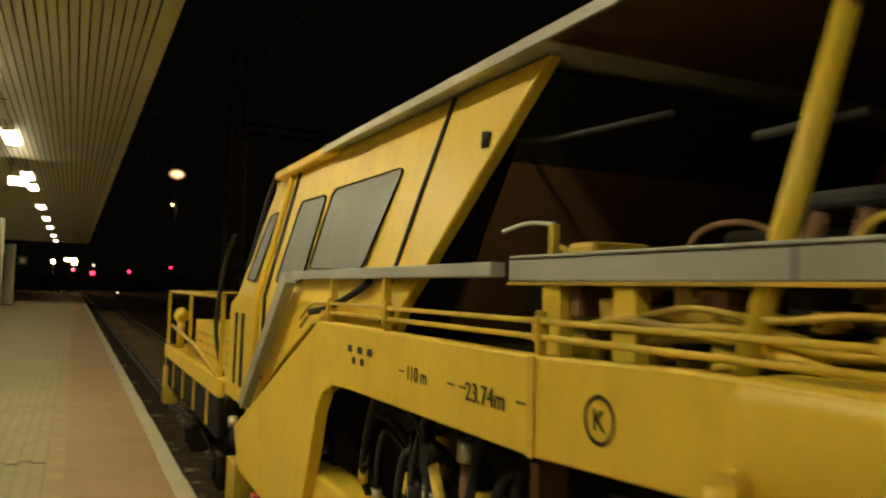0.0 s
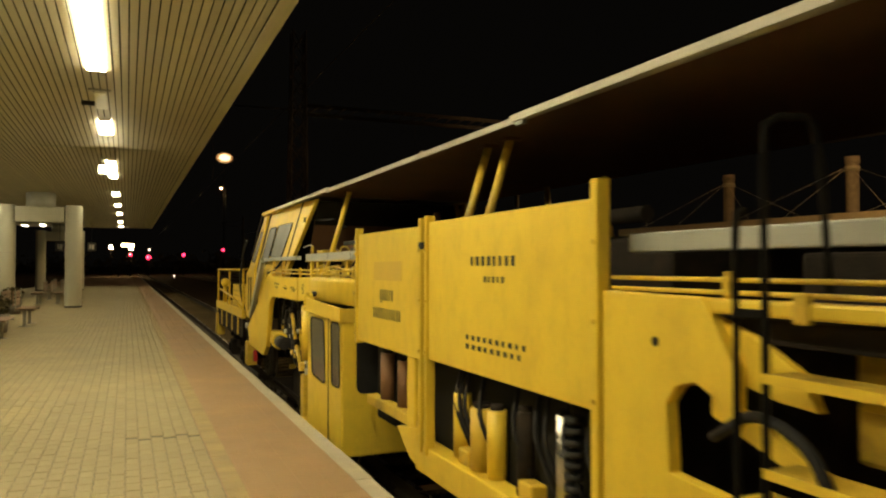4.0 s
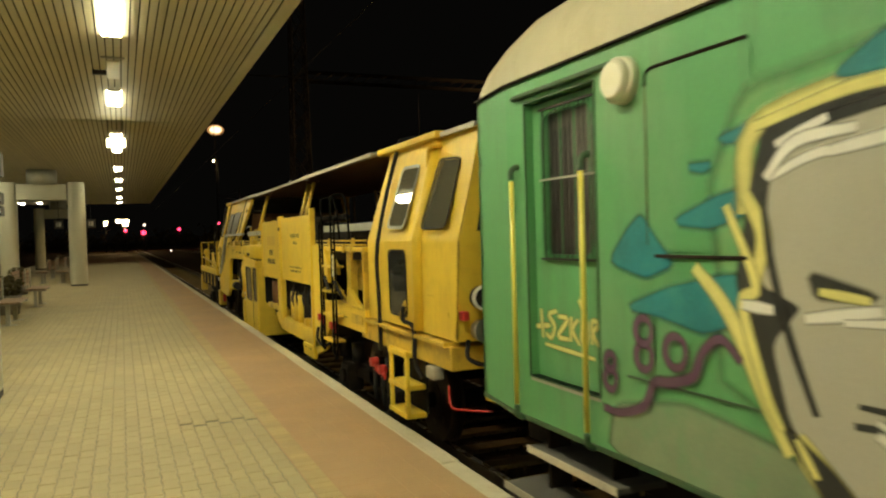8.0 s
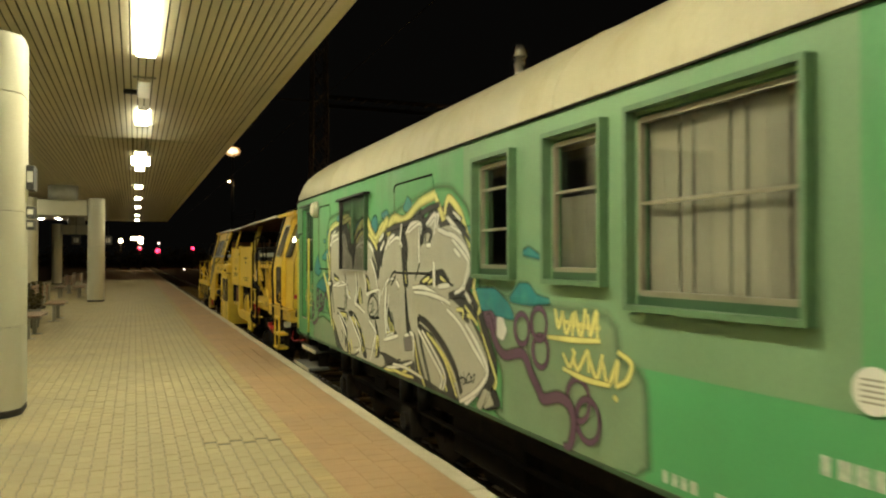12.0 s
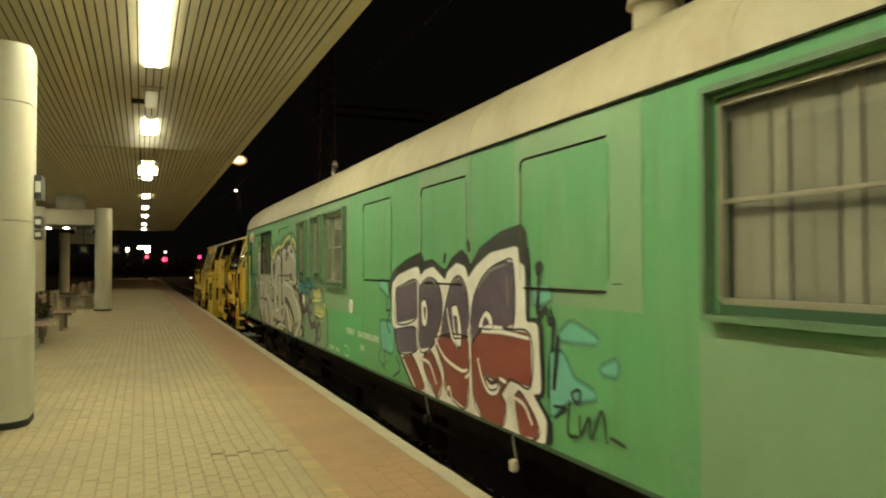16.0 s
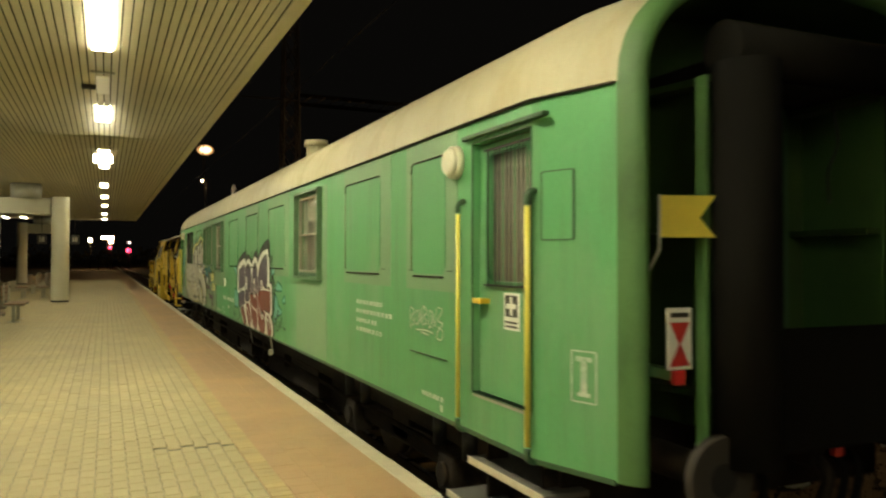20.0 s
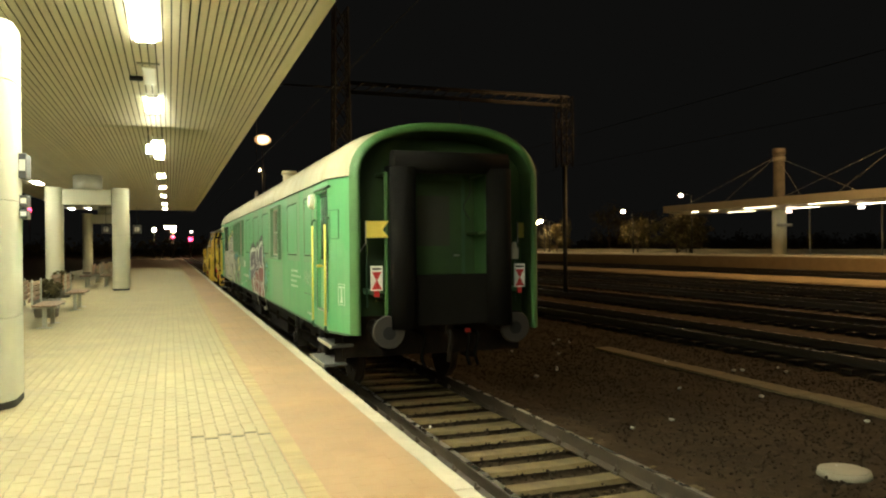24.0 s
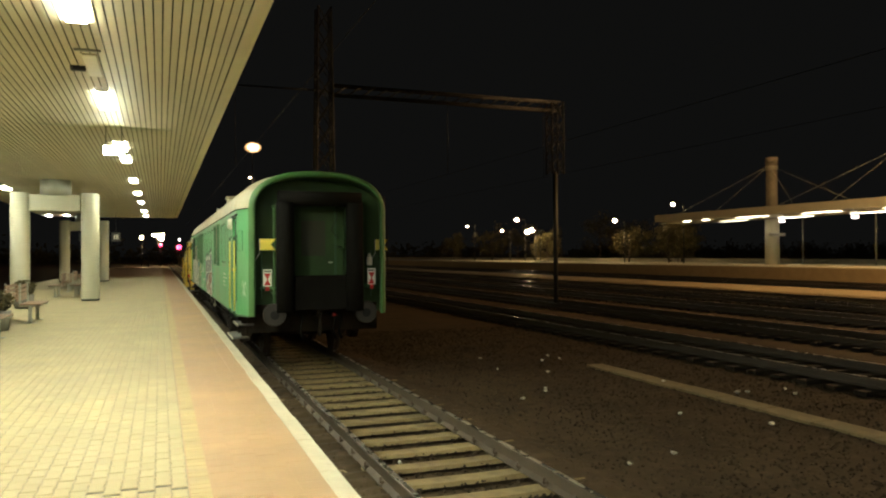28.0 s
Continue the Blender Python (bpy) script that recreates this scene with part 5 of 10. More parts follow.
def blanked_window(u0, u1, z0, z1, fore=0.0, aft=0.0):
    """A window closed with sheet metal: a beaded head and jamb, a separate sill bar, and a faded field round it."""
    p = part("blanked_window", plate(round_rect(-u1, -u0, z0, z1, 0.07), -SIDE - 0.0062, -SIDE - 0.0005), M["green"], coach)
    if fore:
        part("faded_field", box(-SIDE - 0.0042, -SIDE - 0.0005, -u1 - aft, -u0 + fore, z0 - 0.12, 2.437), M["green_pale"], p, "faded grey-green field round the old window")
    x = -SIDE - 0.0065
    bm = bmesh.new()
    pipe(bm, bend([(x, -u0, z1 - 0.075), (x, -u0 - 0.006, z1 - 0.03), (x, -u0 - 0.03, z1 - 0.006), (x, -u0 - 0.075, z1)], 4) + [Vector((x, -u1 + 0.02, z1))], 0.0085, 6)
    part("head_bead", bm, M["grime"], p, "dark grimy bead over the old window")
    part("jamb_bead", rod((x, -u0, z0 + 0.03), (x, -u0, z1 - 0.075), 0.006, 6), M["bead_worn"], p)
    part("jamb_bead", rod((x + 0.002, -u1, z0 + 0.05), (x + 0.002, -u1, z1 - 0.05), 0.004, 6), M["green_seam"], p)
    part("sill_bead", box(-SIDE - 0.016, -SIDE - 0.0043, -u1 + 0.03, -u0 - 0.05, z0 - 0.028, z0 - 0.012, 0.003), M["grime"], p)
    for u in (u0 - 0.01, u1 + 0.07):
        part("end_tick", box(-SIDE - 0.0075, -SIDE - 0.0043, -u - 0.05, -u + 0.04, z0 + 0.022, z0 + 0.028), M["grime"], p)


def round_cover(u, z, r):
    l = part("lamp_cover", cyl(bmesh.new(), (-SIDE, -u, z), (-SIDE - 0.05, -u, z), r, r * 0.96, n=28), M["cream"], coach, "round cream side lamp cover")
    bm = cyl(bmesh.new(), (-SIDE - 0.05, -u, z), (-SIDE - 0.085, -u, z), r * 0.93, r * 0.7, n=28)
    part("lens", bm, M["cream"], l)


STROKES = iter(range(100000))


def paint_x(layer, col=""):
    """Each coat lies a hair above the ones before it."""
    if col in ("veil", "pink", "mint"):
        return -SIDE - 0.0046 - 0.00012 * (next(STROKES) % 5)
    return -SIDE - 0.0075 - 0.0016 * layer - 0.00012 * (next(STROKES) % 11)


SOFT = {"haze": 0.09, "veil": 0.10, "mint": 0.05, "pink": 0.05, "teal": 0.035, "glow": 0.03, "black": 0.022, "grey": 0.016}


def fill_paint(col, layer, pts, edge=0.0):
    """A filled field of spray paint whose edge fades out, and, if asked for, a thin black outline."""
    n = len(pts)
    P = []
    for k in range(n):
        a, b, c = Vector(pts[k - 1]), Vector(pts[k]), Vector(pts[(k + 1) % n])
        for t in (0.0, 0.5, 1.0):
            p, q = b.lerp(a, 0.16), b.lerp(c, 0.16)
            P.append(p.lerp(b, t).lerp(b.lerp(q, t), t))
    x = paint_x(layer, col)
    bm = bmesh.new()
    cover = bm.verts.layers.float.new("cover")
    area = sum(P[k - 1].x * P[k].y - P[k].x * P[k - 1].y for k in range(len(P)))
    s = SOFT.get(col, 0.014) * math.copysign(1, area)
    vs, rim = [], []
    for k, p in enumerate(P):
        d = (P[(k + 1) % len(P)] - P[k - 1]).normalized()
        v = bm.verts.new((x, -p.x, max(p.y, SILL + 0.012)))
        v[cover] = 1.0
        w = bm.verts.new((x + 0.0001, -p.x - d.y * s, max(p.y - d.x * s, SILL + 0.012)))
        w[cover] = 0.0
        vs.append(v)
        rim.append(w)
    f = bm.faces.new(vs)
    f.normal_update()
    bmesh.ops.triangulate(bm, faces=[f])
    for k in range(len(vs)):
        q = (vs[k - 1], vs[k], rim[k], rim[k - 1])
        if min((q[a].co - q[a - 1].co).length for a in range(4)) > 1e-5:
            bm.faces.new(q)
    bm.normal_update()
    for f in bm.faces:
        if f.normal.x > 0:
            f.normal_flip()
    part("spray_paint", bm, PAINT[col], coach)
    if edge:
        line_paint("black", layer + 1, edge, [*pts, pts[0]])


def line_paint(col, layer, w, pts, back=0.0):
    """One pull of a spray can: a line that tapers at its ends and fades at its sides."""
    P = bend([Vector((0, -u, z)) for u, z in pts], 5)
    x = paint_x(layer) + back
    bm = bmesh.new()
    cover = bm.verts.layers.float.new("cover")
    prev = None
    n = len(P)
    for i, p in enumerate(P):
        d = (P[min(i + 1, n - 1)] - P[max(i - 1, 0)]).normalized()
        q = Vector((0, -d.z, d.y)) * (w / 2) * (0.55 + 0.45 * math.sin(math.pi * min(max(i / (n - 1), 0.08), 0.92)) ** 0.5)
        row = []
        for k, a in (((1.9, 0.0), (0.5, 0.95), (-0.5, 0.95), (-1.9, 0.0)) if col == "glow" and layer == 1 else ((1.45, 0.0), (0.65, 1.0), (-0.65, 1.0), (-1.45, 0.0))):
            v = bm.verts.new((x - i * 0.00003, p.y + q.y * k, max(p.z + q.z * k, SILL + 0.005)))
            v[cover] = a
            row.append(v)
        if prev:
            for k in range(3):
                bm.faces.new((prev[k], prev[k + 1], row[k + 1], row[k]))
        prev = row
    part("spray_line", bm, PAINT[col], coach)


def ring_paint(col, layer, r, pts):
    (u, z), = pts
    line_paint(col, layer, 0.042, [(u + r * math.cos(a * 0.7), z + r * math.sin(a * 0.7)) for a in range(10)])


def bars_text(u0, u1, z, h, n, seed, material="stencil", x=-SIDE - 0.002):
    """A line of lettering that cannot be read: plain bars."""
    rng = random.Random(seed)
    u = u0
    w = (u1 - u0) / n
    for k in range(n):
        L = w * rng.uniform(0.55, 0.85)
        part("lettering_bar", box(x - 0.0015, x, -u - L, -u, z, z + h), M[material], coach)
        u += w


def patches():
    """Repainted and faded areas of the side."""
    ops = [tuple((w[0] + 0.05, w[1] - 0.05, w[2] + 0.05, w[3] - 0.05)) for k, w in WINDOWS.items() if k in ("w2", "w3", "w4")]
    part("paint_patch", wall_cells(ops, 17.62, 21.16, 1.0, 2.436, -SIDE - 0.0012, -SIDE - 0.0003), M["green_pale"], coach, "grey-green repainted panel round the windows")
    for k, (u0, u1, z0, z1, m) in enumerate(((27.5, 28.95, 0.44, 1.27, "green_pale"), (28.76, 28.96, 1.27, 2.37, "green_pale"),
                              (19.92, 21.7, 0.44, 0.995, "green_fresh"))):
        part("paint_patch", box(-SIDE - 0.0016 - 0.0003 * k, -SIDE - 0.0004, -u1, -u0, z0, z1), M[m], coach, "faded repainted patch")


def coach_rear():
    """The open end: a rounded green rim, a recessed wall, the gangway's rubber rolls, buffers."""
    n = 20

    def loop(inset, u):
        pts = [(-SIDE + inset, -u, SILL)]
        for p in roof_section(u, 1.0):
            c = Vector((p[0], p[1], p[2]))
            k = 1 - inset / SIDE
            pts.append((c.x * k, c.y, CANT + (c.z - CANT) * (1 - inset / (CROWN - CANT))))
        pts.append((SIDE - inset, -u, SILL))
        return pts
    prof = ((0.0, U1 - 0.02), (0.004, U1 + 0.03), (0.018, U1 + 0.07), (0.045, U1 + 0.095), (0.075, U1 + 0.10), (0.10, U1 + 0.085), (0.115, U1 + 0.04), (0.12, U1 - 0.62))
    bm = bmesh.new()
    rows = [[bm.verts.new(p) for p in loop(i, u)] for i, u in prof[:-1]]
    for a, b in zip(rows, rows[1:]):
        for k in range(len(a) - 1):
            bm.faces.new((a[k], b[k], b[k + 1], a[k + 1])).smooth = True
    bmesh.ops.recalc_face_normals(bm, faces=bm.faces)
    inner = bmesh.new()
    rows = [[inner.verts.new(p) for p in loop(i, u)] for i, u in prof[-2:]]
    # lining, end wall and door carry the recess's shade in their colour
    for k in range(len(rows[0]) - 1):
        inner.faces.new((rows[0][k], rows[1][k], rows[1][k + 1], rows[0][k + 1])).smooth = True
    part("recess_lining", inner, M["green_grimy_shade"], coach, "grimy green lining of the open coach end, darkened for shade")
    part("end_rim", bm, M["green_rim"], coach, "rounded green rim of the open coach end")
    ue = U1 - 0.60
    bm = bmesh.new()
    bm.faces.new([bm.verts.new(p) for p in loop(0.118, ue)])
    part("end_wall", bm, M["green_grimy_shade"], coach)
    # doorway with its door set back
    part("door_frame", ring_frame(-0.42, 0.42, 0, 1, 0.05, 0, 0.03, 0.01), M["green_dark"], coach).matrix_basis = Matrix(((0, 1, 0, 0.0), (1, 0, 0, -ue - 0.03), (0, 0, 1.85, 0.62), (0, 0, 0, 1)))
    d = part("gangway_door", box(-0.42, 0.42, -ue - 0.02, -ue, 0.6, 2.42, 0.004), M["green_grimy_shade"], coach, "green gangway door with a dark window")
    part("pane", box(-0.24, 0.24, -ue - 0.03, -ue - 0.021, 1.55, 2.25, 0.0), M["cabglass"], d)
    part("handle", box(0.30, 0.38, -ue - 0.06, -ue - 0.02, 1.40, 1.43, 0.004), M["chrome"], d)
    for x in (-0.675, 0.655):
        part("bellows_roll", cyl(bmesh.new(), (x, -U1 - 0.20, 0.50), (x, -U1 - 0.20, 2.56), 0.17, n=24), M["roll"], coach, "dusty black rubber gangway roll")
        for z in (0.8, 1.7, 2.5):
            part("roll_bracket", box(x - 0.16, x - 0.02, -U1 - 0.03, -ue, z, z + 0.04, 0.004), M["green_grimy_shade"], coach)
    part("bellows_roll", cyl(bmesh.new(), (-0.80, -U1 - 0.16, 2.64), (0.78, -U1 - 0.16, 2.64), 0.14, n=24), M["roll"], coach, "dusty black rubber gangway roll")
    part("bellows_hood", box(-0.70, 0.75, -U1 - 0.05, -ue, 2.56, 2.64, 0.01), M["black"], coach)
    # left panel in the shade-darkened green, right one lighter as if lit
    for x, m in ((-0.64, "green_grimy_shade"), (0.64, "green_rim")):
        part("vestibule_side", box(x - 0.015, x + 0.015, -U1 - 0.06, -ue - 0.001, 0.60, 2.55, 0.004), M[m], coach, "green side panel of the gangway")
    part("bridge_plate", box(-0.50, 0.49, -U1 - 0.20, -U1 - 0.14, 0.52, 1.18, 0.01), M["roll"], coach, "folded-up dark gangway bridge plate")
    part("buffer_beam", box(-1.3, 1.3, -ue - 0.03, -ue + 0.15, 0.05, 0.60, 0.01), M["grime"], coach)
    for x in (-0.875, 0.875):
        b = part("buffer", cyl(bmesh.new(), (x, -U1 - 0.20, 0.46), (x, -U1 - 0.24, 0.46), 0.215, 0.20, n=28), M["buffer"], coach, "round worn steel buffer head")
        part("sleeve", cyl(bmesh.new(), (x, -ue, 0.46), (x, -U1 - 0.20, 0.46), 0.10, 0.085, n=18), M["grime"], b)
        part("grease_mark", cyl(bmesh.new(), (x, -U1 - 0.2405, 0.45), (x, -U1 - 0.243, 0.45), 0.085, n=18), M["black"], b)
    bm = bmesh.new()
    bx(bm, -0.06, 0.06, -U1 - 0.05, -ue, 0.38, 0.52, 0.015)
    pipe(bm, bend([(0, -U1 - 0.04, 0.42), (0, -U1 - 0.12, 0.34), (0, -U1 - 0.06, 0.16), (0, -U1 - 0.02, 0.02)], 4), 0.035, 8)
    part("coupling", bm, M["grime"], coach)
    for x, c in ((-0.34, "black"), (0.30, "red"), (0.42, "black")):
        bm = bmesh.new()
        pipe(bm, bend([(x, -ue - 0.05, 0.4), (x + 0.03, -U1 + 0.08, 0.36), (x - 0.02, -U1 + 0.04, 0.10), (x + 0.05, -U1 + 0.12, -0.06)], 4), 0.026, 8)
        h = part("brake_hose", bm, M["roll"], coach)
        if c == "red":
            part("valve", box(x - 0.03, x + 0.045, -U1 + 0.05, -U1 + 0.1, 0.38, 0.44, 0.01), M["red"], h, "red brake valve")
    # tail boards
    for x, dy in ((-0.985, 0.25), (1.03, 0.25)):
        bd = part("tail_board", box(x - 0.08, x + 0.08, -U1 + 0.20 - dy, -U1 + 0.215 - dy, 0.98, 1.30, 0.004), M["white"], coach, "white tail board with two red triangles")
        y = -U1 + 0.1985 - dy
        for z0, z1 in ((1.0, 1.125), (1.225, 1.10)):
            bm = bmesh.new()
            bm.faces.new([bm.verts.new(p) for p in ((x - 0.065, y, z0), (x + 0.065, y, z0), (x, y, z1))])
            part("triangle", bm, M["red"], bd)
        part("top_bar", box(x - 0.06, x + 0.06, y - 0.001, y, 1.25, 1.275), M["ink"], bd)
        part("holder", box(x - 0.03, x + 0.03, -U1 + 0.21 - dy, -ue, 0.92, 0.98, 0.006), M["green"], bd)
        part("socket", box(x - 0.035, x + 0.035, -U1 + 0.195 - dy, -U1 + 0.23 - dy, 0.90, 0.979, 0.006), M["red"], bd)
    for x in (-0.87, 0.85):
        part("bellows_edge", box(x - 0.012, x + 0.012, -U1 - 0.13, -U1 - 0.05, 0.52, 2.50, 0.004), M["green_rim"], coach, "green strip beside the gangway roll")
    lamp = part("tail_lamp", box(0.98, 1.08, -U1 + 0.07, -U1 + 0.18, 1.36, 1.52, 0.02), M["cream"], coach, "pale tail lamp box")
    part("hood", cyl(bmesh.new(), (1.03, -U1 + 0.125, 1.52), (1.03, -U1 + 0.125, 1.60), 0.045, 0.02, n=12), M["cream"], lamp)
    # signal flags on rods
    for x, s, y in ((-1.13, 0.92, -U1 - 0.07), (1.24, 0.80, -U1 + 0.45)):
        bm = bmesh.new()
        bm.faces.new([bm.verts.new((x + s * a, y - 0.30 * a, 1.66 + b)) for a, b in ((0, 0), (0.31, 0.0), (0.22, 0.10), (0.31, 0.215), (0, 0.215))])
        bmesh.ops.solidify(bm, geom=bm.faces[:], thickness=0.008)
        f = part("signal_flag", bm, M["flag"], coach, "yellow swallow-tailed metal flag")
        bm = bmesh.new()
        pipe(bm, [(x, y, 1.88), (x, y, 1.60), (x - 0.13, y, 1.40)], 0.008, 6)
        part("rod", bm, M["winframe"], f)
    # grab rails and fittings in the end
    for x in (-1.16, 1.16):
        part("end_rail", rod((x, -U1 + 0.16, 0.75), (x, -U1 + 0.16, 1.65), 0.012, 8), M["green_dark"], coach)
    part("cross_rail", rod((-1.18, -U1 + 0.2, 0.94), (-0.85, -U1 + 0.2, 0.94), 0.014, 8), M["green"], coach)
    bm = bmesh.new()
    pipe(bm, bend([(0.36, -U1 + 0.2, 2.75), (0.42, -U1 + 0.12, 2.3), (0.3, -U1 + 0.1, 2.08), (0.44, -U1 + 0.2, 1.9)], 5), 0.008, 6)
    part("loose_cable", bm, M["dark"], coach)


def bogie(vehicle, y, wheelbase, r, x=1.18):
    """A two-axle bogie in parts; its wheelsets turn as the train rolls."""
    b = part("bogie", box(-x, -x + 0.12, y - wheelbase / 2 - 0.45, y + wheelbase / 2 + 0.45, RAIL + 0.42, RAIL + 0.62, 0.03), M["grime"], vehicle, "grimy dark two-axle bogie")
    part("side_frame", box(x - 0.12, x, y - wheelbase / 2 - 0.45, y + wheelbase / 2 + 0.45, RAIL + 0.42, RAIL + 0.62, 0.03), M["grime"], b)
    part("bolster", box(-x, x, y - 0.22, y + 0.22, RAIL + 0.45, RAIL + 0.72, 0.02), M["grime"], b)
    for s in (-1, 1):
        ya = y + s * wheelbase / 2
        w = part("wheelset", cyl(bmesh.new(), (-1.0, 0, 0), (1.0, 0, 0), 0.075, n=12), M["grime"], vehicle)
        w.matrix_basis = pose(0, ya, RAIL + r)
        for q in (-1, 1):
            bm = bmesh.new()
            cyl(bm, (q * 0.685, 0, 0), (q * 0.715, 0, 0), r + 0.028, n=32)
            cyl(bm, (q * 0.715, 0, 0), (q * 0.82, 0, 0), r, n=32)
            cyl(bm, (q * 0.82, 0, 0), (q * 0.84, 0, 0), r * 0.42, n=20)
            for k in range(6):
                a = k * math.pi / 3
                cyl(bm, (q * 0.82, 0.6 * r * math.cos(a), 0.6 * r * math.sin(a)), (q * 0.832, 0.6 * r * math.cos(a), 0.6 * r * math.sin(a)), 0.04, n=8)
            part("wheel", bm, M["rail"], w)
        WHEELS.append((w, ya, r))
        for q in (-1, 1):
            bm = bmesh.new()
            bx(bm, q * x - 0.1, q * x + 0.1, ya - 0.16, ya + 0.16, RAIL + r - 0.17, RAIL + r + 0.15, 0.03)
            cyl(bm, (q * (x + 0.1), ya, RAIL + r), (q * (x + 0.14), ya, RAIL + r), 0.09, n=14)
            part("axle_box", bm, M["grime"], b)
            for dy in (-0.28, 0.28):
                part("spring", cyl(bmesh.new(), (q * x, ya + dy, RAIL + 0.62), (q * x, ya + dy, RAIL + 0.85), 0.075, n=12), M["dark"], b)


WHEELS = []
coach_shell()
for key in WINDOWS:
    if key != "w1":
        coach_window(key)
screened_window(*WINDOWS["w1"])
grille_door(DOORS[0], False)
grille_door(DOORS[1], True)
for u0, fore, aft in ((15.92, 0.0, 0.0), (21.78, 0.0, 0.0), (23.75, 0.07, 0.08), (25.73, 0.09, 0.30), (29.68, 0.06, 0.27)):
    blanked_window(u0, u0 + 1.05, 1.44, 2.28, fore, aft)
blanked_window(31.49, 32.14, 1.44, 2.29, 0.12, 0.20)
blanked_window(12.58, 13.22, 1.44, 2.27)
round_cover(12.42, 2.25, 0.115)
round_cover(32.33, 2.21, 0.115)
v = part("vent_disc", cyl(bmesh.new(), (-SIDE, -21.21, 1.09), (-SIDE - 0.012, -21.21, 1.09), 0.085, n=28), M["white"], coach, "round white vent disc")
for k in range(5):
    part("vent_slot", box(-SIDE - 0.0135, -SIDE - 0.0121, -21.26, -21.16, 1.045 + 0.02 * k, 1.053 + 0.02 * k), M["winframe"], v)
patches()
# lettering on the side
bars_text(20.98, 21.36, 0.745, 0.075, 5, 1)
bars_text(21.52, 22.40, 0.745, 0.07, 11, 2)
bars_text(20.05, 20.32, 0.47, 0.06, 4, 3)
bars_text(20.42, 20.66, 0.47, 0.05, 2, 4)
part("lettering_box", ring_frame(-21.08, -20.90, 0.47, 0.58, 0.008, -SIDE - 0.0035, -SIDE - 0.002, 0.002), M["white"], coach)
bars_text(21.62, 21.80, 0.60, 0.06, 3, 5)
for k, (n, L) in enumerate(((8, 0.78), (10, 1.02), (7, 0.62), (8, 0.76))):
    bars_text(30.04, 30.04 + L, 1.13 - 0.085 * k, 0.04, n, 10 + k)
bars_text(31.7, 32.12, 0.53, 0.035, 6, 20)
bars_text(32.05, 32.12, 0.46, 0.05, 1, 21)
s = part("door_sign", box(-SIDE + 0.0395, -SIDE + 0.0445, -33.12, -32.93, 1.12, 1.345, 0.0), M["white"], coach, "white pictogram sign with a cross on the door")
for b in ((-33.10, -32.95, 1.20, 1.33), (-33.10, -32.95, 1.135, 1.148), (-33.10, -32.95, 1.16, 1.173)):
    part("mark", box(-SIDE + 0.038, -SIDE + 0.0392, b[0], b[1], b[2], b[3]), M["ink"], s)
for b in ((-33.085, -32.965, 1.25, 1.28), (-33.04, -33.01, 1.21, 1.32)):
    part("cross", box(-SIDE + 0.0365, -SIDE + 0.0378, b[0], b[1], b[2], b[3]), M["white"], s)
part("door_handle", box(-SIDE - 0.03, -SIDE + 0.045, -32.74, -32.62, 1.265, 1.30, 0.008), M["yellow_rail"], coach, "yellow door handle")
part("hatch", plate(round_rect(-33.63, -33.42, 1.66, 2.03, 0.01), -SIDE - 0.008, -SIDE - 0.0005), M["green"], coach)
part("hatch_edge", ring_frame(-33.63, -33.42, 1.66, 2.03, 0.008, -SIDE - 0.010, -SIDE - 0.0005, 0.01), M["green_dark"], coach)
f = part("pictogram_frame", ring_frame(-33.77, -33.62, 0.80, 1.06, 0.008, -SIDE - 0.0035, -SIDE - 0.001, 0.002), M["stencil"], coach, "white painted frame with a pillar-like mark")
for b in ((-33.715, -33.675, 0.83, 1.03), (-33.745, -33.645, 1.01, 1.035), (-33.735, -33.655, 0.825, 0.845)):
    part("mark", box(-SIDE - 0.003, -SIDE - 0.001, b[0], b[1], b[2], b[3]), M["stencil"], f)
part("lower_bead", box(-SIDE - 0.008, -SIDE, -32.16, -31.46, 0.83, 0.842), M["green_dark"], coach)
part("lower_bead", box(-SIDE - 0.008, -SIDE, -14.6, -12.4, 0.83, 0.842), M["green_dark"], coach)
# chimneys on the roof
c = part("flue", cyl(bmesh.new(), (-0.72, -17.1, 3.0), (-0.72, -17.1, 3.34), 0.05, n=14), M["chrome"], coach, "bright metal flue pipe")
part("flue_cap", cyl(bmesh.new(), (-0.72, -17.1, 3.34), (-0.72, -17.1, 3.44), 0.062, 0.03, n=14), M["chrome"], c)
c = part("roof_vent", cyl(bmesh.new(), (-1.0, -26.55, 2.85), (-1.0, -26.55, 3.13), 0.135, n=22), M["coach_roof"], coach, "round roof ventilator")
part("vent_cap", cyl(bmesh.new(), (-1.0, -26.55, 3.13), (-1.0, -26.55, 3.21), 0.17, 0.155, n=22), M["coach_roof"], c)
coach_rear()
# underframe
for y in (-14.4, -30.4):
    bogie(coach, y, 2.5, 0.46)
for u0, u1, z0, x in ((16.6, 18.0, -0.22, -1.15), (18.6, 20.6, -0.12, -1.05), (21.4, 22.6, -0.25, -1.2), (23.6, 25.0, -0.15, -1.1), (26.0, 27.4, -0.24, -1.18)):
    part("underfloor_box", box(x, -0.3, -u1, -u0, z0, 0.12, 0.02), M["grime"], coach)
part("air_pipe", rod((-1.2, -12.6, 0.02), (-1.2, -32.4, 0.02), 0.025, 8), M["grime"], coach)
# added boxes that keep lamp light off the sleepers below the coach
for u0, u1, z0 in ((16.9, 19.6, -0.40), (19.9, 22.8, -0.36), (23.1, 25.6, -0.42), (25.9, 28.2, -0.38)):
    part("underfloor_tank", box(-1.0, 1.0, -u1, -u0, z0, 0.10, 0.04), M["grime"], coach, "long dark box under the coach floor, added to block light")
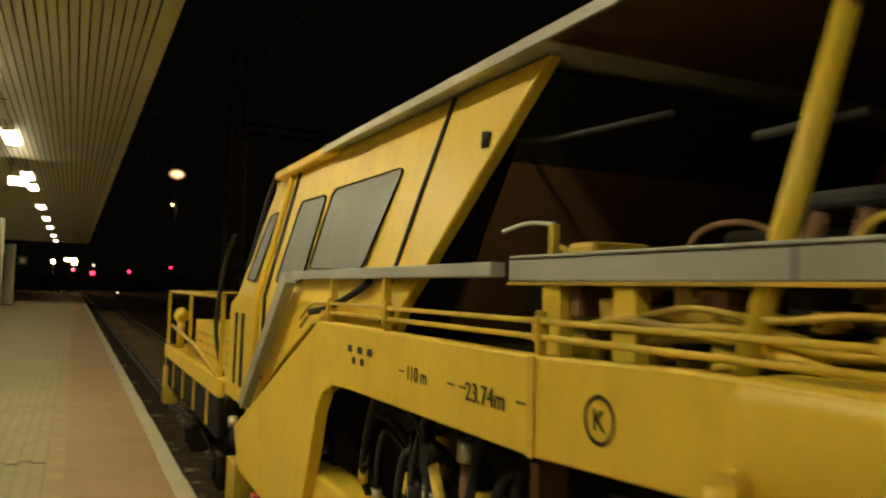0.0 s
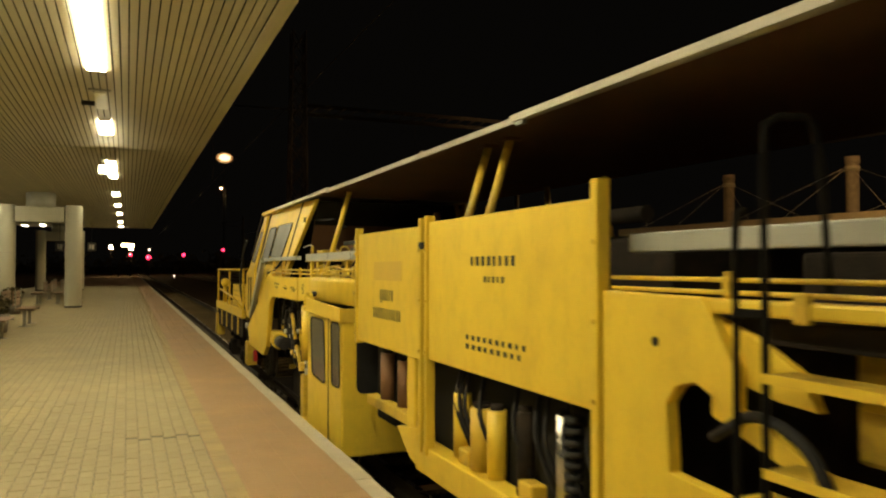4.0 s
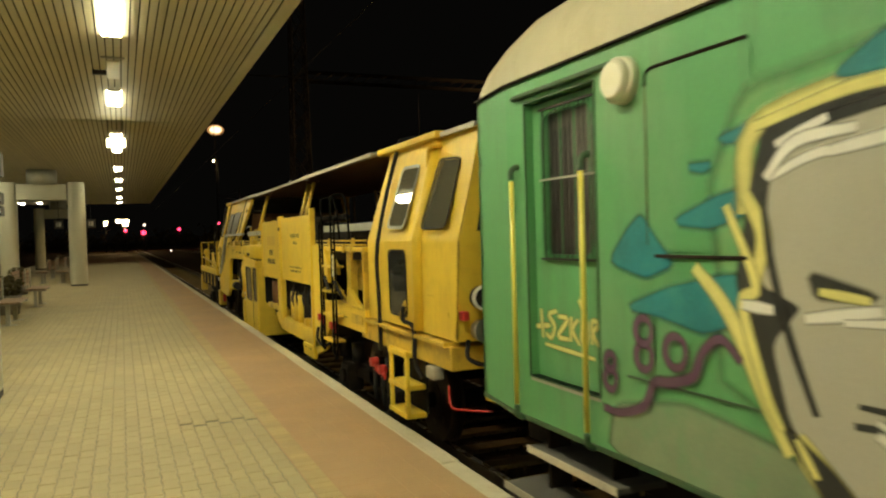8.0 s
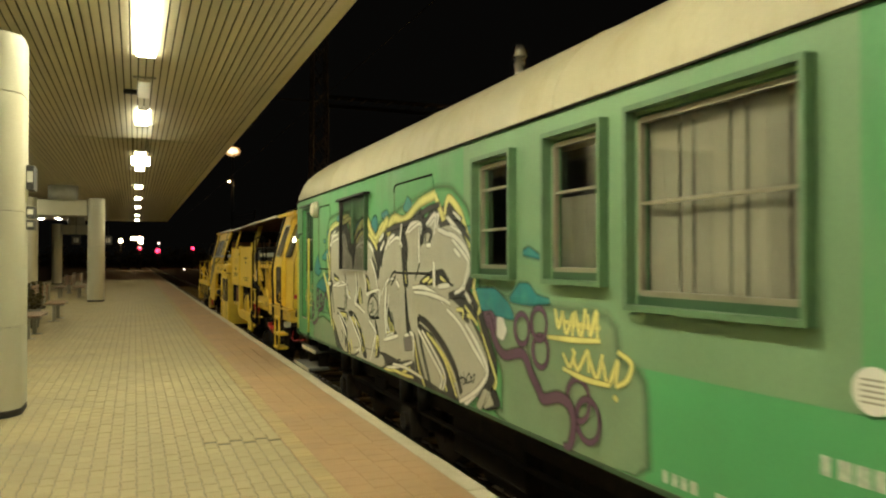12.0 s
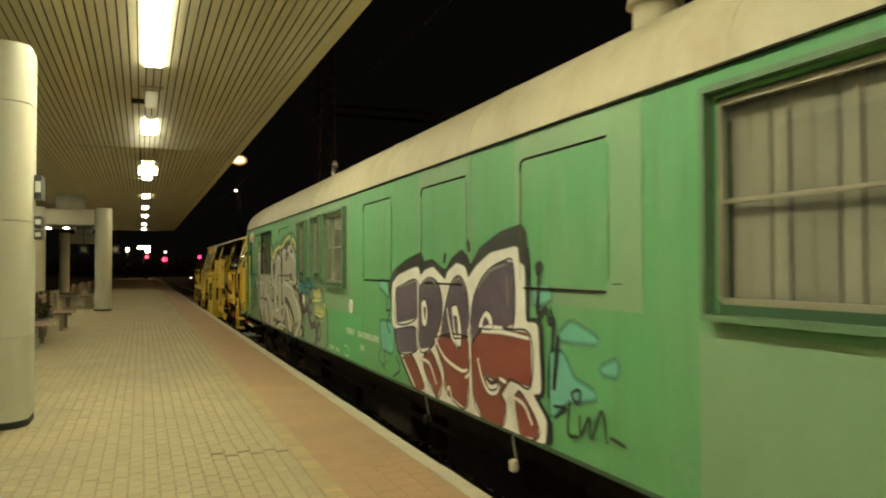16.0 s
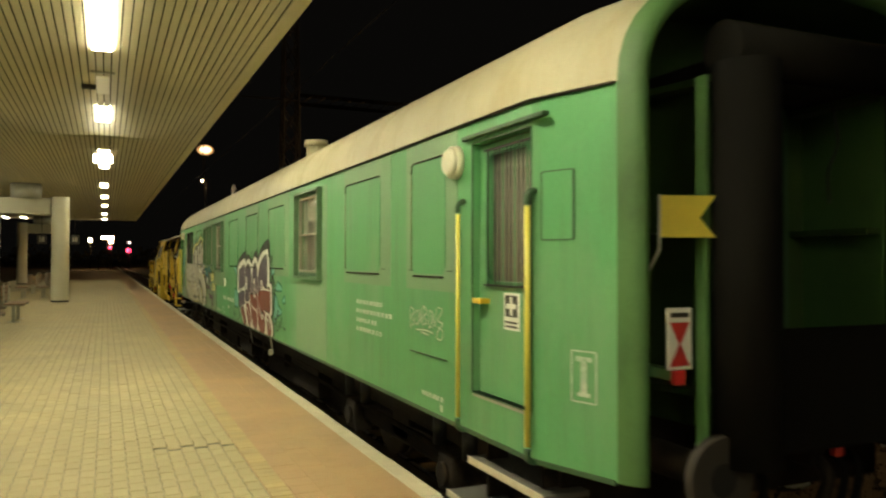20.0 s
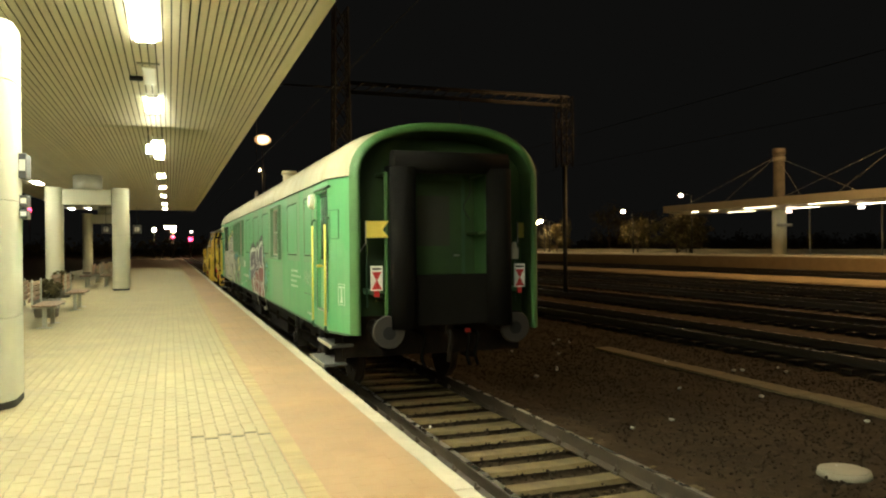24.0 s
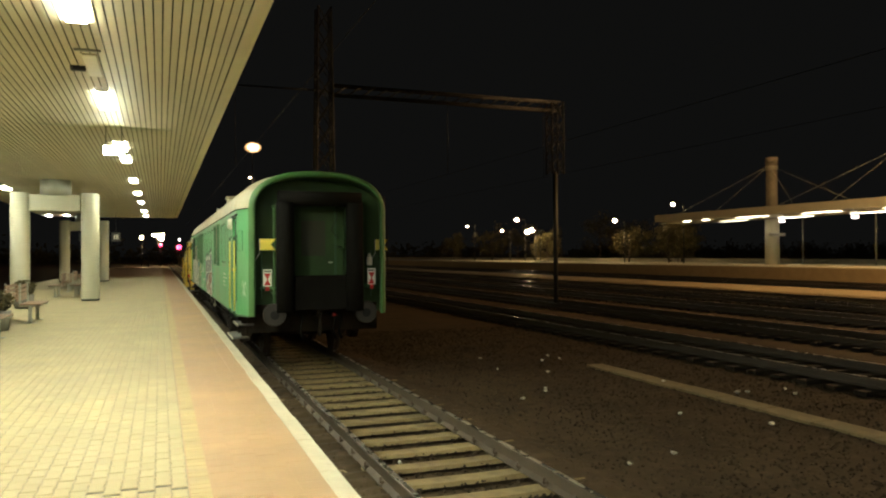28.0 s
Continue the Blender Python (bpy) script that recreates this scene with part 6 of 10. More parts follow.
for u in (23.6, 25.4):
    h = part("release_lever", rod((-1.36, -u, 0.12), (-1.40, -u, 0.35), 0.011, 8), M["winframe"], coach, "pale brake release lever")
    part("lever_grip", box(-1.43, -1.37, -u - 0.045, -u + 0.02, 0.10, 0.19, 0.018), M["edge" if u > 24 else "grime"], h)


def graffiti():
    fill_paint("pink", 0, [(12.25, 0.44), (12.3, 0.66), (12.8, 0.76), (13.3, 0.70), (13.6, 0.58), (13.7, 0.44)])
    fill_paint("veil", 0, [(17.95, 1.30), (18.6, 1.22), (19.62, 1.20), (19.66, 0.98), (19.88, 0.92), (19.9, 0.435), (18.2, 0.435)])
    fill_paint("haze", 0, [(13.07, 0.85), (13.07, 1.4), (13.03, 1.71), (13.2, 2.04), (13.79, 2.09), (14.27, 2.06), (14.57, 1.91), (14.91, 2), (15.17, 1.85), (15.3, 1.82), (15.63, 1.95), (15.87, 1.95), (16.15, 2.01), (16.64, 2.07), (17.06, 2.12), (17.38, 2.09), (17.67, 1.93), (17.8, 1.74), (17.88, 1.53), (17.9, 1.27), (17.99, 1.05), (18.15, 0.9), (18.27, 0.74), (18.29, 0.5)])
    line_paint("glow", 1, 0.09, [(13.18, 1.59), (13.23, 1.91), (13.72, 2.01), (14.1, 2.05), (14.31, 1.94), (14.42, 1.74), (14.61, 1.87), (14.95, 1.97), (15.13, 1.84), (15.3, 1.76), (15.43, 1.82), (15.6, 1.89), (15.7, 1.93), (15.74, 1.82), (15.8, 1.91), (15.96, 1.95), (16.25, 1.92), (16.64, 2.05), (17.04, 2.1)])
    line_paint("glow", 3, 0.07, [(17.04, 2.1), (17.22, 1.89), (17.26, 1.87)])
    line_paint("glow", 3, 0.07, [(17.24, 1.88), (17.31, 2.03), (17.4, 2.03), (17.59, 1.91), (17.69, 1.77), (17.81, 1.62), (17.86, 1.47), (17.84, 1.32)])
    line_paint("glow", 3, 0.07, [(17.84, 1.32), (17.93, 1.18), (17.96, 1.1), (18.07, 0.94), (18.18, 0.8), (18.2, 0.71), (18.17, 0.62)])
    line_paint("glow", 3, 0.07, [(17.97, 1.04), (18.1, 0.92), (18.22, 0.81)])
    line_paint("glow", 3, 0.05, [(15.03, 1.83), (15.3, 1.7), (15.36, 1.61), (15.39, 1.56)])
    line_paint("glow", 3, 0.05, [(13.08, 1.63), (13.23, 1.32), (13.16, 1.24), (13.27, 0.91), (13.34, 0.79)])
    line_paint("glow", 3, 0.05, [(13.39, 0.78), (13.48, 0.65), (13.72, 0.5), (13.94, 0.43)])
    ring_paint("glow", 3, 0.035, [(15.38, 1.58)])
    fill_paint("black", 2, [(13.34, 0.81), (13.23, 1.1), (13.13, 1.32), (13.22, 1.7), (13.29, 1.91), (13.58, 1.98), (14.04, 1.98), (14.21, 1.88), (14.39, 1.72), (14.54, 1.84), (14.91, 1.92), (15.1, 1.8), (15.32, 1.68), (15.42, 1.78), (15.62, 1.89), (15.7, 1.9), (15.77, 1.81), (15.87, 1.83), (16.15, 1.88), (16.56, 1.98), (16.7, 1.99), (16.8, 1.89), (17.04, 2.02), (17.11, 1.94), (17.34, 2.03), (17.59, 1.89), (17.6, 1.8), (17.75, 1.67), (17.84, 1.56), (17.84, 1.41), (17.74, 1.32), (17.9, 1.18), (17.93, 1.12), (17.81, 1.08), (18, 0.96), (18.13, 0.83), (18.16, 0.71), (18.1, 0.62), (18.2, 0.62), (18.28, 0.52), (15.59, 0.59), (13.97, 0.43)])
    fill_paint("grey", 3, [(13.39, 0.81), (13.31, 1.1), (13.45, 1.25), (13.25, 1.33), (13.31, 1.7), (13.4, 1.87), (13.79, 1.91), (14.03, 1.85), (14.16, 1.71), (14.36, 1.62), (14.56, 1.8), (14.83, 1.82), (14.98, 1.77), (15.2, 1.64), (15.36, 1.46), (15.4, 1.39), (15.48, 1.54), (15.6, 1.65), (15.65, 1.73), (15.72, 1.77), (15.87, 1.78), (16.17, 1.76), (16.34, 1.83), (16.64, 1.89), (16.7, 1.78), (16.81, 1.8), (17.04, 1.94), (17.1, 1.82), (17.32, 1.91), (17.54, 1.78), (17.72, 1.65), (17.8, 1.53), (17.77, 1.41), (17.67, 1.33), (17.85, 1.17), (17.76, 1.1), (17.96, 0.94), (18.08, 0.82), (18.09, 0.7), (17.62, 0.43), (15.59, 0.62), (14.03, 0.43), (13.72, 0.53)])
    fill_paint("black", 4, [(15.31, 1.63), (15.38, 1.47), (15.4, 1.36), (15.47, 1.52), (15.63, 1.67), (15.45, 1.65)])
    fill_paint("black", 4, [(14.15, 1.69), (14.36, 1.58), (14.4, 1.45), (14.47, 1.58), (14.54, 1.79), (14.36, 1.72)])
    fill_paint("black", 4, [(14.59, 1.31), (14.67, 1.19), (14.71, 1.04), (14.52, 1.06), (14.59, 1.14)])
    fill_paint("black", 4, [(14.93, 1.38), (15.05, 1.33), (15.11, 1.2), (14.96, 1.19)])
    fill_paint("black", 4, [(15.7, 1.11), (15.76, 1.05), (15.95, 0.84), (15.7, 0.78)])
    fill_paint("black", 4, [(13.34, 0.81), (13.56, 0.69), (13.8, 0.49), (13.98, 0.43), (13.88, 0.43), (13.64, 0.46)])
    fill_paint("black", 4, [(13.48, 1.37), (13.76, 1.3), (13.51, 1.29)])
    fill_paint("black", 4, [(15.29, 0.91), (15.36, 0.83), (15.42, 0.71), (15.45, 0.55), (15.29, 0.51), (15.36, 0.71)])
    fill_paint("black", 4, [(14.17, 0.94), (14.44, 0.88), (14.68, 0.76), (14.85, 0.64), (14.98, 0.47), (14.86, 0.47), (14.7, 0.61), (14.43, 0.8)])
    fill_paint("black", 4, [(13.74, 0.9), (14.02, 0.9), (14.15, 0.63), (14.06, 0.48), (14.02, 0.7)])
    fill_paint("black", 4, [(14.15, 0.57), (14.27, 0.53), (14.31, 0.43), (14.14, 0.43)])
    fill_paint("black", 4, [(16.64, 0.97), (16.98, 0.89), (17.25, 0.73), (17.43, 0.58), (17.56, 0.43), (17.38, 0.43), (17.23, 0.43), (17.22, 0.52), (17.03, 0.71), (16.75, 0.89)])
    fill_paint("black", 4, [(16.51, 0.89), (16.63, 0.69), (16.84, 0.43), (16.61, 0.43), (16.54, 0.64)])
    fill_paint("black", 4, [(16.64, 1.33), (16.91, 1.43), (17.22, 1.46), (17.39, 1.35), (17.05, 1.34)])
    fill_paint("black", 4, [(17.39, 1.25), (17.68, 1.3), (17.78, 1.21), (17.87, 1.14), (17.8, 1.11), (17.61, 1.18)])
    fill_paint("black", 4, [(16.13, 1.8), (16.25, 1.76), (16.3, 1.52), (16.35, 1.3), (16.23, 1.3)])
    fill_paint("black", 4, [(16.66, 1.97), (16.77, 1.89), (16.77, 1.71), (16.66, 1.67)])
    fill_paint("black", 4, [(15.48, 0.43), (16.51, 0.63), (16.57, 0.43), (16.07, 0.43)])
    fill_paint("black", 4, [(15.69, 0.98), (15.86, 0.88), (16.03, 0.81), (15.69, 0.77)])
    fill_paint("black", 4, [(17.71, 1.78), (17.59, 1.84), (17.39, 1.86), (17.56, 1.78)])
    fill_paint("black", 4, [(17.53, 1.16), (17.68, 1.13), (17.76, 1.07), (17.66, 1.09)])
    fill_paint("black", 4, [(16.26, 1.32), (16.35, 1), (16.42, 0.89), (16.32, 0.87), (16.28, 1.04)])
    fill_paint("shade", 4, [(16.22, 0.81), (16.42, 0.85), (16.47, 0.72), (16.26, 0.69)])
    fill_paint("grey", 5, [(17.9, 0.46), (18.03, 0.6), (18.09, 0.6), (17.97, 0.44)])
    fill_paint("grey", 5, [(18.02, 0.46), (18.13, 0.58), (18.19, 0.52)])
    line_paint("glow", 5, 0.035, [(14.63, 1.24), (14.66, 1.14), (14.72, 1.04)])
    line_paint("glow", 5, 0.035, [(14.96, 1.34), (15.03, 1.29), (15.08, 1.21)])
    line_paint("glow", 5, 0.035, [(15.7, 1.05), (15.72, 0.94), (15.74, 0.84)])
    line_paint("glow", 5, 0.035, [(15.78, 0.97), (15.8, 0.9), (15.84, 0.83)])
    line_paint("glow", 5, 0.035, [(15.84, 0.92), (15.89, 0.88), (15.94, 0.83)])
    line_paint("glow", 5, 0.035, [(15.7, 0.81), (15.93, 0.83)])
    line_paint("glow", 5, 0.035, [(14.34, 0.87), (14.61, 0.76), (14.74, 0.67)])
    line_paint("glow", 5, 0.035, [(14.78, 0.58), (14.85, 0.52)])
    line_paint("glow", 5, 0.035, [(15.34, 0.69), (15.36, 0.6), (15.31, 0.52)])
    line_paint("glow", 5, 0.035, [(13.8, 0.89), (14.06, 0.86)])
    line_paint("glow", 5, 0.035, [(13.41, 0.77), (13.5, 0.65)])
    line_paint("glow", 5, 0.035, [(14.2, 0.57), (14.26, 0.43)])
    line_paint("glow", 5, 0.035, [(13.52, 1.31), (13.72, 1.29)])
    line_paint("glow", 5, 0.035, [(14.23, 1.17), (14.26, 1.09)])
    line_paint("glow", 5, 0.035, [(16.85, 0.91), (17.22, 0.75), (17.4, 0.59), (17.52, 0.46)])
    line_paint("glow", 5, 0.035, [(16.53, 0.82), (16.64, 0.58), (16.81, 0.43)])
    line_paint("glow", 5, 0.035, [(15.62, 0.43), (16.03, 0.47)])
    line_paint("glow", 5, 0.035, [(16.26, 1.44), (16.3, 1.32)])
    line_paint("glow", 5, 0.035, [(17.51, 1.15), (17.64, 1.15), (17.64, 1.08)])
    line_paint("glow", 5, 0.035, [(17.72, 1.12), (17.82, 1.11)])
    line_paint("glow", 5, 0.035, [(17.16, 1.4), (17.29, 1.37)])
    line_paint("glow", 5, 0.035, [(16.74, 1.35), (16.91, 1.39)])
    line_paint("glow", 5, 0.035, [(17.22, 0.6), (17.31, 0.47)])
    line_paint("glow", 5, 0.035, [(16.16, 0.46), (16.42, 0.55)])
    line_paint("white", 6, 0.045, [(13.29, 1.72), (13.43, 1.84), (13.68, 1.86)])
    line_paint("white", 6, 0.045, [(13.57, 1.79), (13.97, 1.84)])
    line_paint("white", 6, 0.045, [(13.16, 1.24), (13.32, 1.23)])
    line_paint("white", 6, 0.045, [(13.46, 1.21), (13.76, 1.26)])
    line_paint("white", 6, 0.045, [(13.89, 1.28), (14.03, 1.25)])
    line_paint("white", 6, 0.045, [(13.74, 0.86), (13.98, 0.73), (14.12, 0.62)])
    line_paint("white", 6, 0.045, [(14.27, 0.87), (14.57, 0.7), (14.73, 0.59), (14.69, 0.5)])
    line_paint("white", 6, 0.045, [(14.5, 1.39), (14.58, 1.22), (14.49, 1.05), (14.71, 1.01), (14.89, 0.95)])
    line_paint("white", 6, 0.045, [(14.83, 1.4), (14.93, 1.27), (14.96, 1.17), (15.21, 1.21)])
    line_paint("white", 6, 0.045, [(15.28, 1.2), (15.43, 1.23), (15.44, 1.07)])
    line_paint("white", 6, 0.045, [(15.08, 0.88), (15.27, 0.81), (15.3, 0.74), (15.12, 0.46)])
    line_paint("white", 6, 0.045, [(15.06, 1.72), (15.24, 1.62)])
    line_paint("white", 6, 0.045, [(15.12, 1.56), (15.29, 1.41), (15.38, 1.25)])
    line_paint("white", 6, 0.045, [(14.57, 1.69), (14.78, 1.74), (14.95, 1.72)])
    line_paint("white", 6, 0.045, [(15.44, 1.74), (15.6, 1.81)])
    line_paint("white", 6, 0.045, [(15.48, 1.64), (15.62, 1.73)])
    line_paint("white", 6, 0.045, [(15.65, 1.64), (15.8, 1.75), (15.95, 1.79)])
    line_paint("white", 6, 0.045, [(15.62, 0.74), (15.77, 0.78), (15.93, 0.82)])
    line_paint("white", 6, 0.045, [(14.13, 1.29), (14.14, 1.16), (14.25, 1.08)])
    line_paint("white", 6, 0.07, [(15.68, 1.27), (15.65, 1.02), (15.69, 0.79)])
    line_paint("white", 6, 0.045, [(16.3, 1.79), (16.45, 1.87), (16.66, 1.88)])
    line_paint("white", 6, 0.045, [(16.66, 1.86), (16.65, 1.64), (16.66, 1.52)])
    line_paint("white", 6, 0.045, [(16.84, 1.85), (17.06, 1.93), (17.03, 1.76)])
    line_paint("white", 6, 0.045, [(17.12, 1.8), (17.36, 1.75)])
    line_paint("white", 6, 0.045, [(17.43, 1.71), (17.7, 1.57), (17.75, 1.5), (17.68, 1.37), (17.66, 1.31)])
    line_paint("white", 6, 0.045, [(17.33, 1.89), (17.54, 1.78)])
    line_paint("white", 6, 0.045, [(16.48, 1.29), (16.77, 1.3), (17.07, 1.25), (17.23, 1.19)])
    line_paint("white", 6, 0.045, [(16.87, 1.25), (17.04, 1.23)])
    line_paint("white", 6, 0.045, [(17.32, 1.14), (17.59, 1.04), (17.85, 0.88), (18.05, 0.76), (18.06, 0.69), (17.9, 0.57), (17.58, 0.43)])
    line_paint("white", 6, 0.045, [(16.63, 0.92), (16.95, 0.73), (17.2, 0.58), (17.16, 0.47)])
    line_paint("white", 6, 0.045, [(15.62, 0.73), (16.05, 0.81)])
    line_paint("white", 6, 0.045, [(16.26, 0.83), (16.49, 0.86), (16.51, 0.67)])
    line_paint("white", 6, 0.045, [(17.13, 1.32), (17.38, 1.34)])
    line_paint("white", 6, 0.045, [(17.68, 1.3), (17.8, 1.22)])
    line_paint("white", 6, 0.045, [(16.17, 1.89), (16.11, 1.69)])
    line_paint("white", 6, 0.045, [(16.95, 1.67), (16.85, 1.67)])
    line_paint("white", 6, 0.045, [(17.47, 1.63), (17.59, 1.57)])
    line_paint("white", 6, 0.06, [(17.02, 1.53), (17.03, 1.31)])
    line_paint("white", 6, 0.06, [(16.01, 1.34), (16.09, 1.28)])
    line_paint("black", 6, 0.022, [(14.01, 1.38), (14.08, 1.29), (14.04, 1.03), (14.03, 0.9)])
    line_paint("black", 6, 0.022, [(15.47, 1.22), (15.45, 1.07)])
    line_paint("black", 6, 0.022, [(15.02, 1.01), (15.11, 1.13), (15.25, 1.16), (15.38, 1.09), (15.39, 0.95), (15.14, 0.92), (15.02, 1.01)])
    line_paint("black", 6, 0.022, [(15.18, 0.92), (15.46, 0.94)])
    line_paint("black", 6, 0.022, [(15.76, 1.3), (15.88, 1.4), (15.99, 1.44)])
    line_paint("black", 6, 0.022, [(15.85, 1.29), (15.99, 1.39)])
    line_paint("black", 6, 0.022, [(14.31, 0.43), (14.51, 0.45), (14.69, 0.5)])
    line_paint("black", 6, 0.022, [(15.85, 1.03), (15.91, 0.95), (15.94, 0.87)])
    line_paint("black", 6, 0.022, [(13.67, 0.94), (14.05, 0.94)])
    line_paint("black", 6, 0.012, [(15.1, 1.03), (15.15, 1.08), (15.2, 1.04), (15.14, 0.98), (15.22, 0.98)])
    line_paint("black", 6, 0.012, [(15.19, 1.11), (15.24, 1.08), (15.21, 1.02)])
    line_paint("black", 6, 0.012, [(15.11, 0.97), (15.28, 1.02)])
    line_paint("black", 6, 0.012, [(13.8, 0.6), (13.89, 0.68), (13.95, 0.59), (13.84, 0.52)])
    line_paint("black", 6, 0.02, [(15.9, 1.42), (16.43, 1.42), (16.95, 1.43)])
    line_paint("black", 6, 0.02, [(16.55, 1.36), (16.68, 1.52)])
    line_paint("black", 6, 0.02, [(17.54, 1.26), (17.7, 1.3)])
    line_paint("black", 6, 0.02, [(17.22, 1.41), (17.39, 1.35), (17.46, 1.34)])
    line_paint("black", 6, 0.02, [(16.84, 1.85), (16.82, 1.68)])
    line_paint("black", 6, 0.02, [(16.42, 0.85), (16.33, 0.88)])
    line_paint("black", 6, 0.02, [(15.62, 0.49), (16.14, 0.59)])
    line_paint("black", 6, 0.012, [(17.6, 0.65), (17.66, 0.58), (17.76, 0.68), (17.83, 0.62), (17.87, 0.69), (17.79, 0.64)])
    line_paint("black", 6, 0.012, [(17.5, 0.59), (17.64, 0.63), (17.74, 0.62)])
    line_paint("black", 6, 0.012, [(17.66, 0.68), (17.69, 0.6), (17.82, 0.63)])
    # edges, highlights and fillings of the silver letters
    fill_paint("black", 2, [(13.95, 0.44), (14.3, 0.56), (15.0, 0.63), (15.7, 0.63), (16.9, 0.50), (17.6, 0.44), (15.5, 0.437)])
    fill_paint("grey", 3, [(14.12, 0.44), (14.5, 0.53), (15.1, 0.57), (15.55, 0.56), (15.7, 0.44)])
    line_paint("white", 6, 0.03, [(15.9, 0.52), (16.3, 0.53), (16.75, 0.50)])
    line_paint("glow", 5, 0.03, [(15.75, 0.47), (16.2, 0.46), (16.5, 0.47)])
    line_paint("black", 4, 0.1, [(17.85, 1.62), (17.86, 1.53), (17.77, 1.38), (17.74, 1.3)])
    line_paint("black", 4, 0.11, [(17.96, 1.15), (18.09, 0.95), (18.19, 0.81), (18.16, 0.7), (18.04, 0.57)])
    line_paint("black", 4, 0.07, [(17.35, 1.25), (17.59, 1.28), (17.78, 1.26), (17.93, 1.18)])
    line_paint("black", 4, 0.06, [(17.62, 1.2), (17.81, 1.14), (17.91, 1.11)])
    line_paint("black", 4, 0.07, [(16.63, 1.03), (16.88, 0.98), (17.23, 0.84), (17.48, 0.68), (17.61, 0.5)])
    line_paint("black", 4, 0.05, [(16.61, 1.03), (16.69, 0.81), (16.85, 0.58), (16.96, 0.43)])
    line_paint("black", 4, 0.06, [(15.69, 1.84), (16.01, 1.87), (16.48, 1.9), (16.84, 1.98), (17.15, 2.01)])
    line_paint("black", 4, 0.05, [(16.26, 1.4), (16.32, 1.64), (16.23, 1.8), (16.11, 1.84)])
    line_paint("black", 4, 0.045, [(16.71, 1.71), (16.81, 1.8), (16.96, 1.78), (16.88, 1.67)])
    line_paint("black", 4, 0.05, [(17.15, 1.83), (17.36, 1.85), (17.62, 1.79), (17.78, 1.69)])
    line_paint("black", 4, 0.05, [(17.36, 1.99), (17.48, 1.91), (17.62, 1.86)])
    line_paint("black", 4, 0.05, [(15.5, 1.47), (15.58, 1.65), (15.71, 1.77)])
    fill_paint("black", 4, [(17.91, 0.47), (18.09, 0.63), (18.23, 0.61), (18.3, 0.53), (18.09, 0.47)])
    line_paint("glow", 5, 0.028, [(17.68, 1.19), (17.83, 1.11), (17.92, 1.06)])
    line_paint("glow", 5, 0.03, [(16.96, 0.88), (17.3, 0.73), (17.49, 0.57)])
    line_paint("glow", 5, 0.03, [(18.0, 1.0), (18.16, 0.8), (18.23, 0.7), (18.21, 0.63)])
    line_paint("glow", 5, 0.03, [(16.88, 1.34), (16.99, 1.37), (17.06, 1.33)])
    fill_paint("grey", 5, [(17.95, 0.49), (18.11, 0.6), (18.14, 0.58), (18.01, 0.49)])
    line_paint("white", 6, 0.05, [(17.15, 1.79), (17.48, 1.73), (17.71, 1.62), (17.8, 1.51)])
    line_paint("white", 6, 0.04, [(17.8, 1.51), (17.74, 1.42), (17.62, 1.32), (17.48, 1.28)])
    line_paint("white", 6, 0.05, [(17.7, 1.05), (17.91, 0.92), (18.08, 0.77), (18.07, 0.68)])
    line_paint("white", 6, 0.05, [(18.07, 0.68), (17.91, 0.57), (17.69, 0.43)])
    line_paint("white", 6, 0.04, [(16.53, 1.25), (16.88, 1.25), (17.23, 1.22), (17.39, 1.19)])
    line_paint("white", 6, 0.04, [(16.73, 0.92), (17.03, 0.76), (17.27, 0.6), (17.23, 0.47)])
    line_paint("white", 6, 0.035, [(16.36, 1.8), (16.68, 1.87), (16.71, 1.77)])
    line_paint("white", 6, 0.035, [(16.93, 1.84), (17.13, 1.93), (17.08, 1.81)])
    line_paint("white", 6, 0.035, [(15.71, 1.68), (16.03, 1.76), (16.19, 1.67)])
    line_paint("white", 6, 0.035, [(15.83, 0.78), (15.7, 0.94), (15.78, 1.19)])
    line_paint("white", 6, 0.03, [(15.5, 1.17), (15.72, 1.33), (15.93, 1.36)])
    line_paint("white", 6, 0.03, [(15.7, 0.46), (16.11, 0.52), (16.48, 0.61)])
    line_paint("white", 6, 0.03, [(17.39, 1.82), (17.57, 1.77), (17.62, 1.74)])
    line_paint("white", 6, 0.03, [(17.45, 1.93), (17.6, 1.86)])
    line_paint("white", 6, 0.035, [(13.31, 1.72), (13.53, 1.79), (13.91, 1.82)])
    line_paint("white", 6, 0.035, [(13.34, 1.84), (13.57, 1.91)])
    line_paint("white", 6, 0.03, [(14.62, 1.4), (14.67, 1.3), (14.63, 1.17), (14.55, 1.05), (14.71, 1.0), (14.92, 0.96)])
    line_paint("white", 6, 0.03, [(14.89, 1.41), (14.96, 1.29), (14.98, 1.16), (15.17, 1.2), (15.45, 1.23), (15.47, 1.11)])
    line_paint("white", 6, 0.03, [(15.13, 1.56), (15.23, 1.46), (15.32, 1.35)])
    line_paint("white", 6, 0.03, [(15.09, 1.73), (15.17, 1.69), (15.25, 1.64)])
    line_paint("white", 6, 0.03, [(13.74, 0.9), (13.96, 0.82), (14.17, 0.73)])
    line_paint("white", 6, 0.03, [(14.42, 0.91), (14.6, 0.77), (14.79, 0.62)])
    line_paint("white", 6, 0.03, [(14.79, 0.62), (14.7, 0.55), (14.53, 0.49)])
    line_paint("white", 6, 0.03, [(15.08, 0.9), (15.24, 0.83), (15.34, 0.78), (15.29, 0.66)])
    line_paint("white", 6, 0.03, [(14.17, 1.23), (14.19, 1.13), (14.31, 1.09)])
    line_paint("white", 6, 0.03, [(13.62, 1.21), (13.89, 1.23), (14.08, 1.25)])
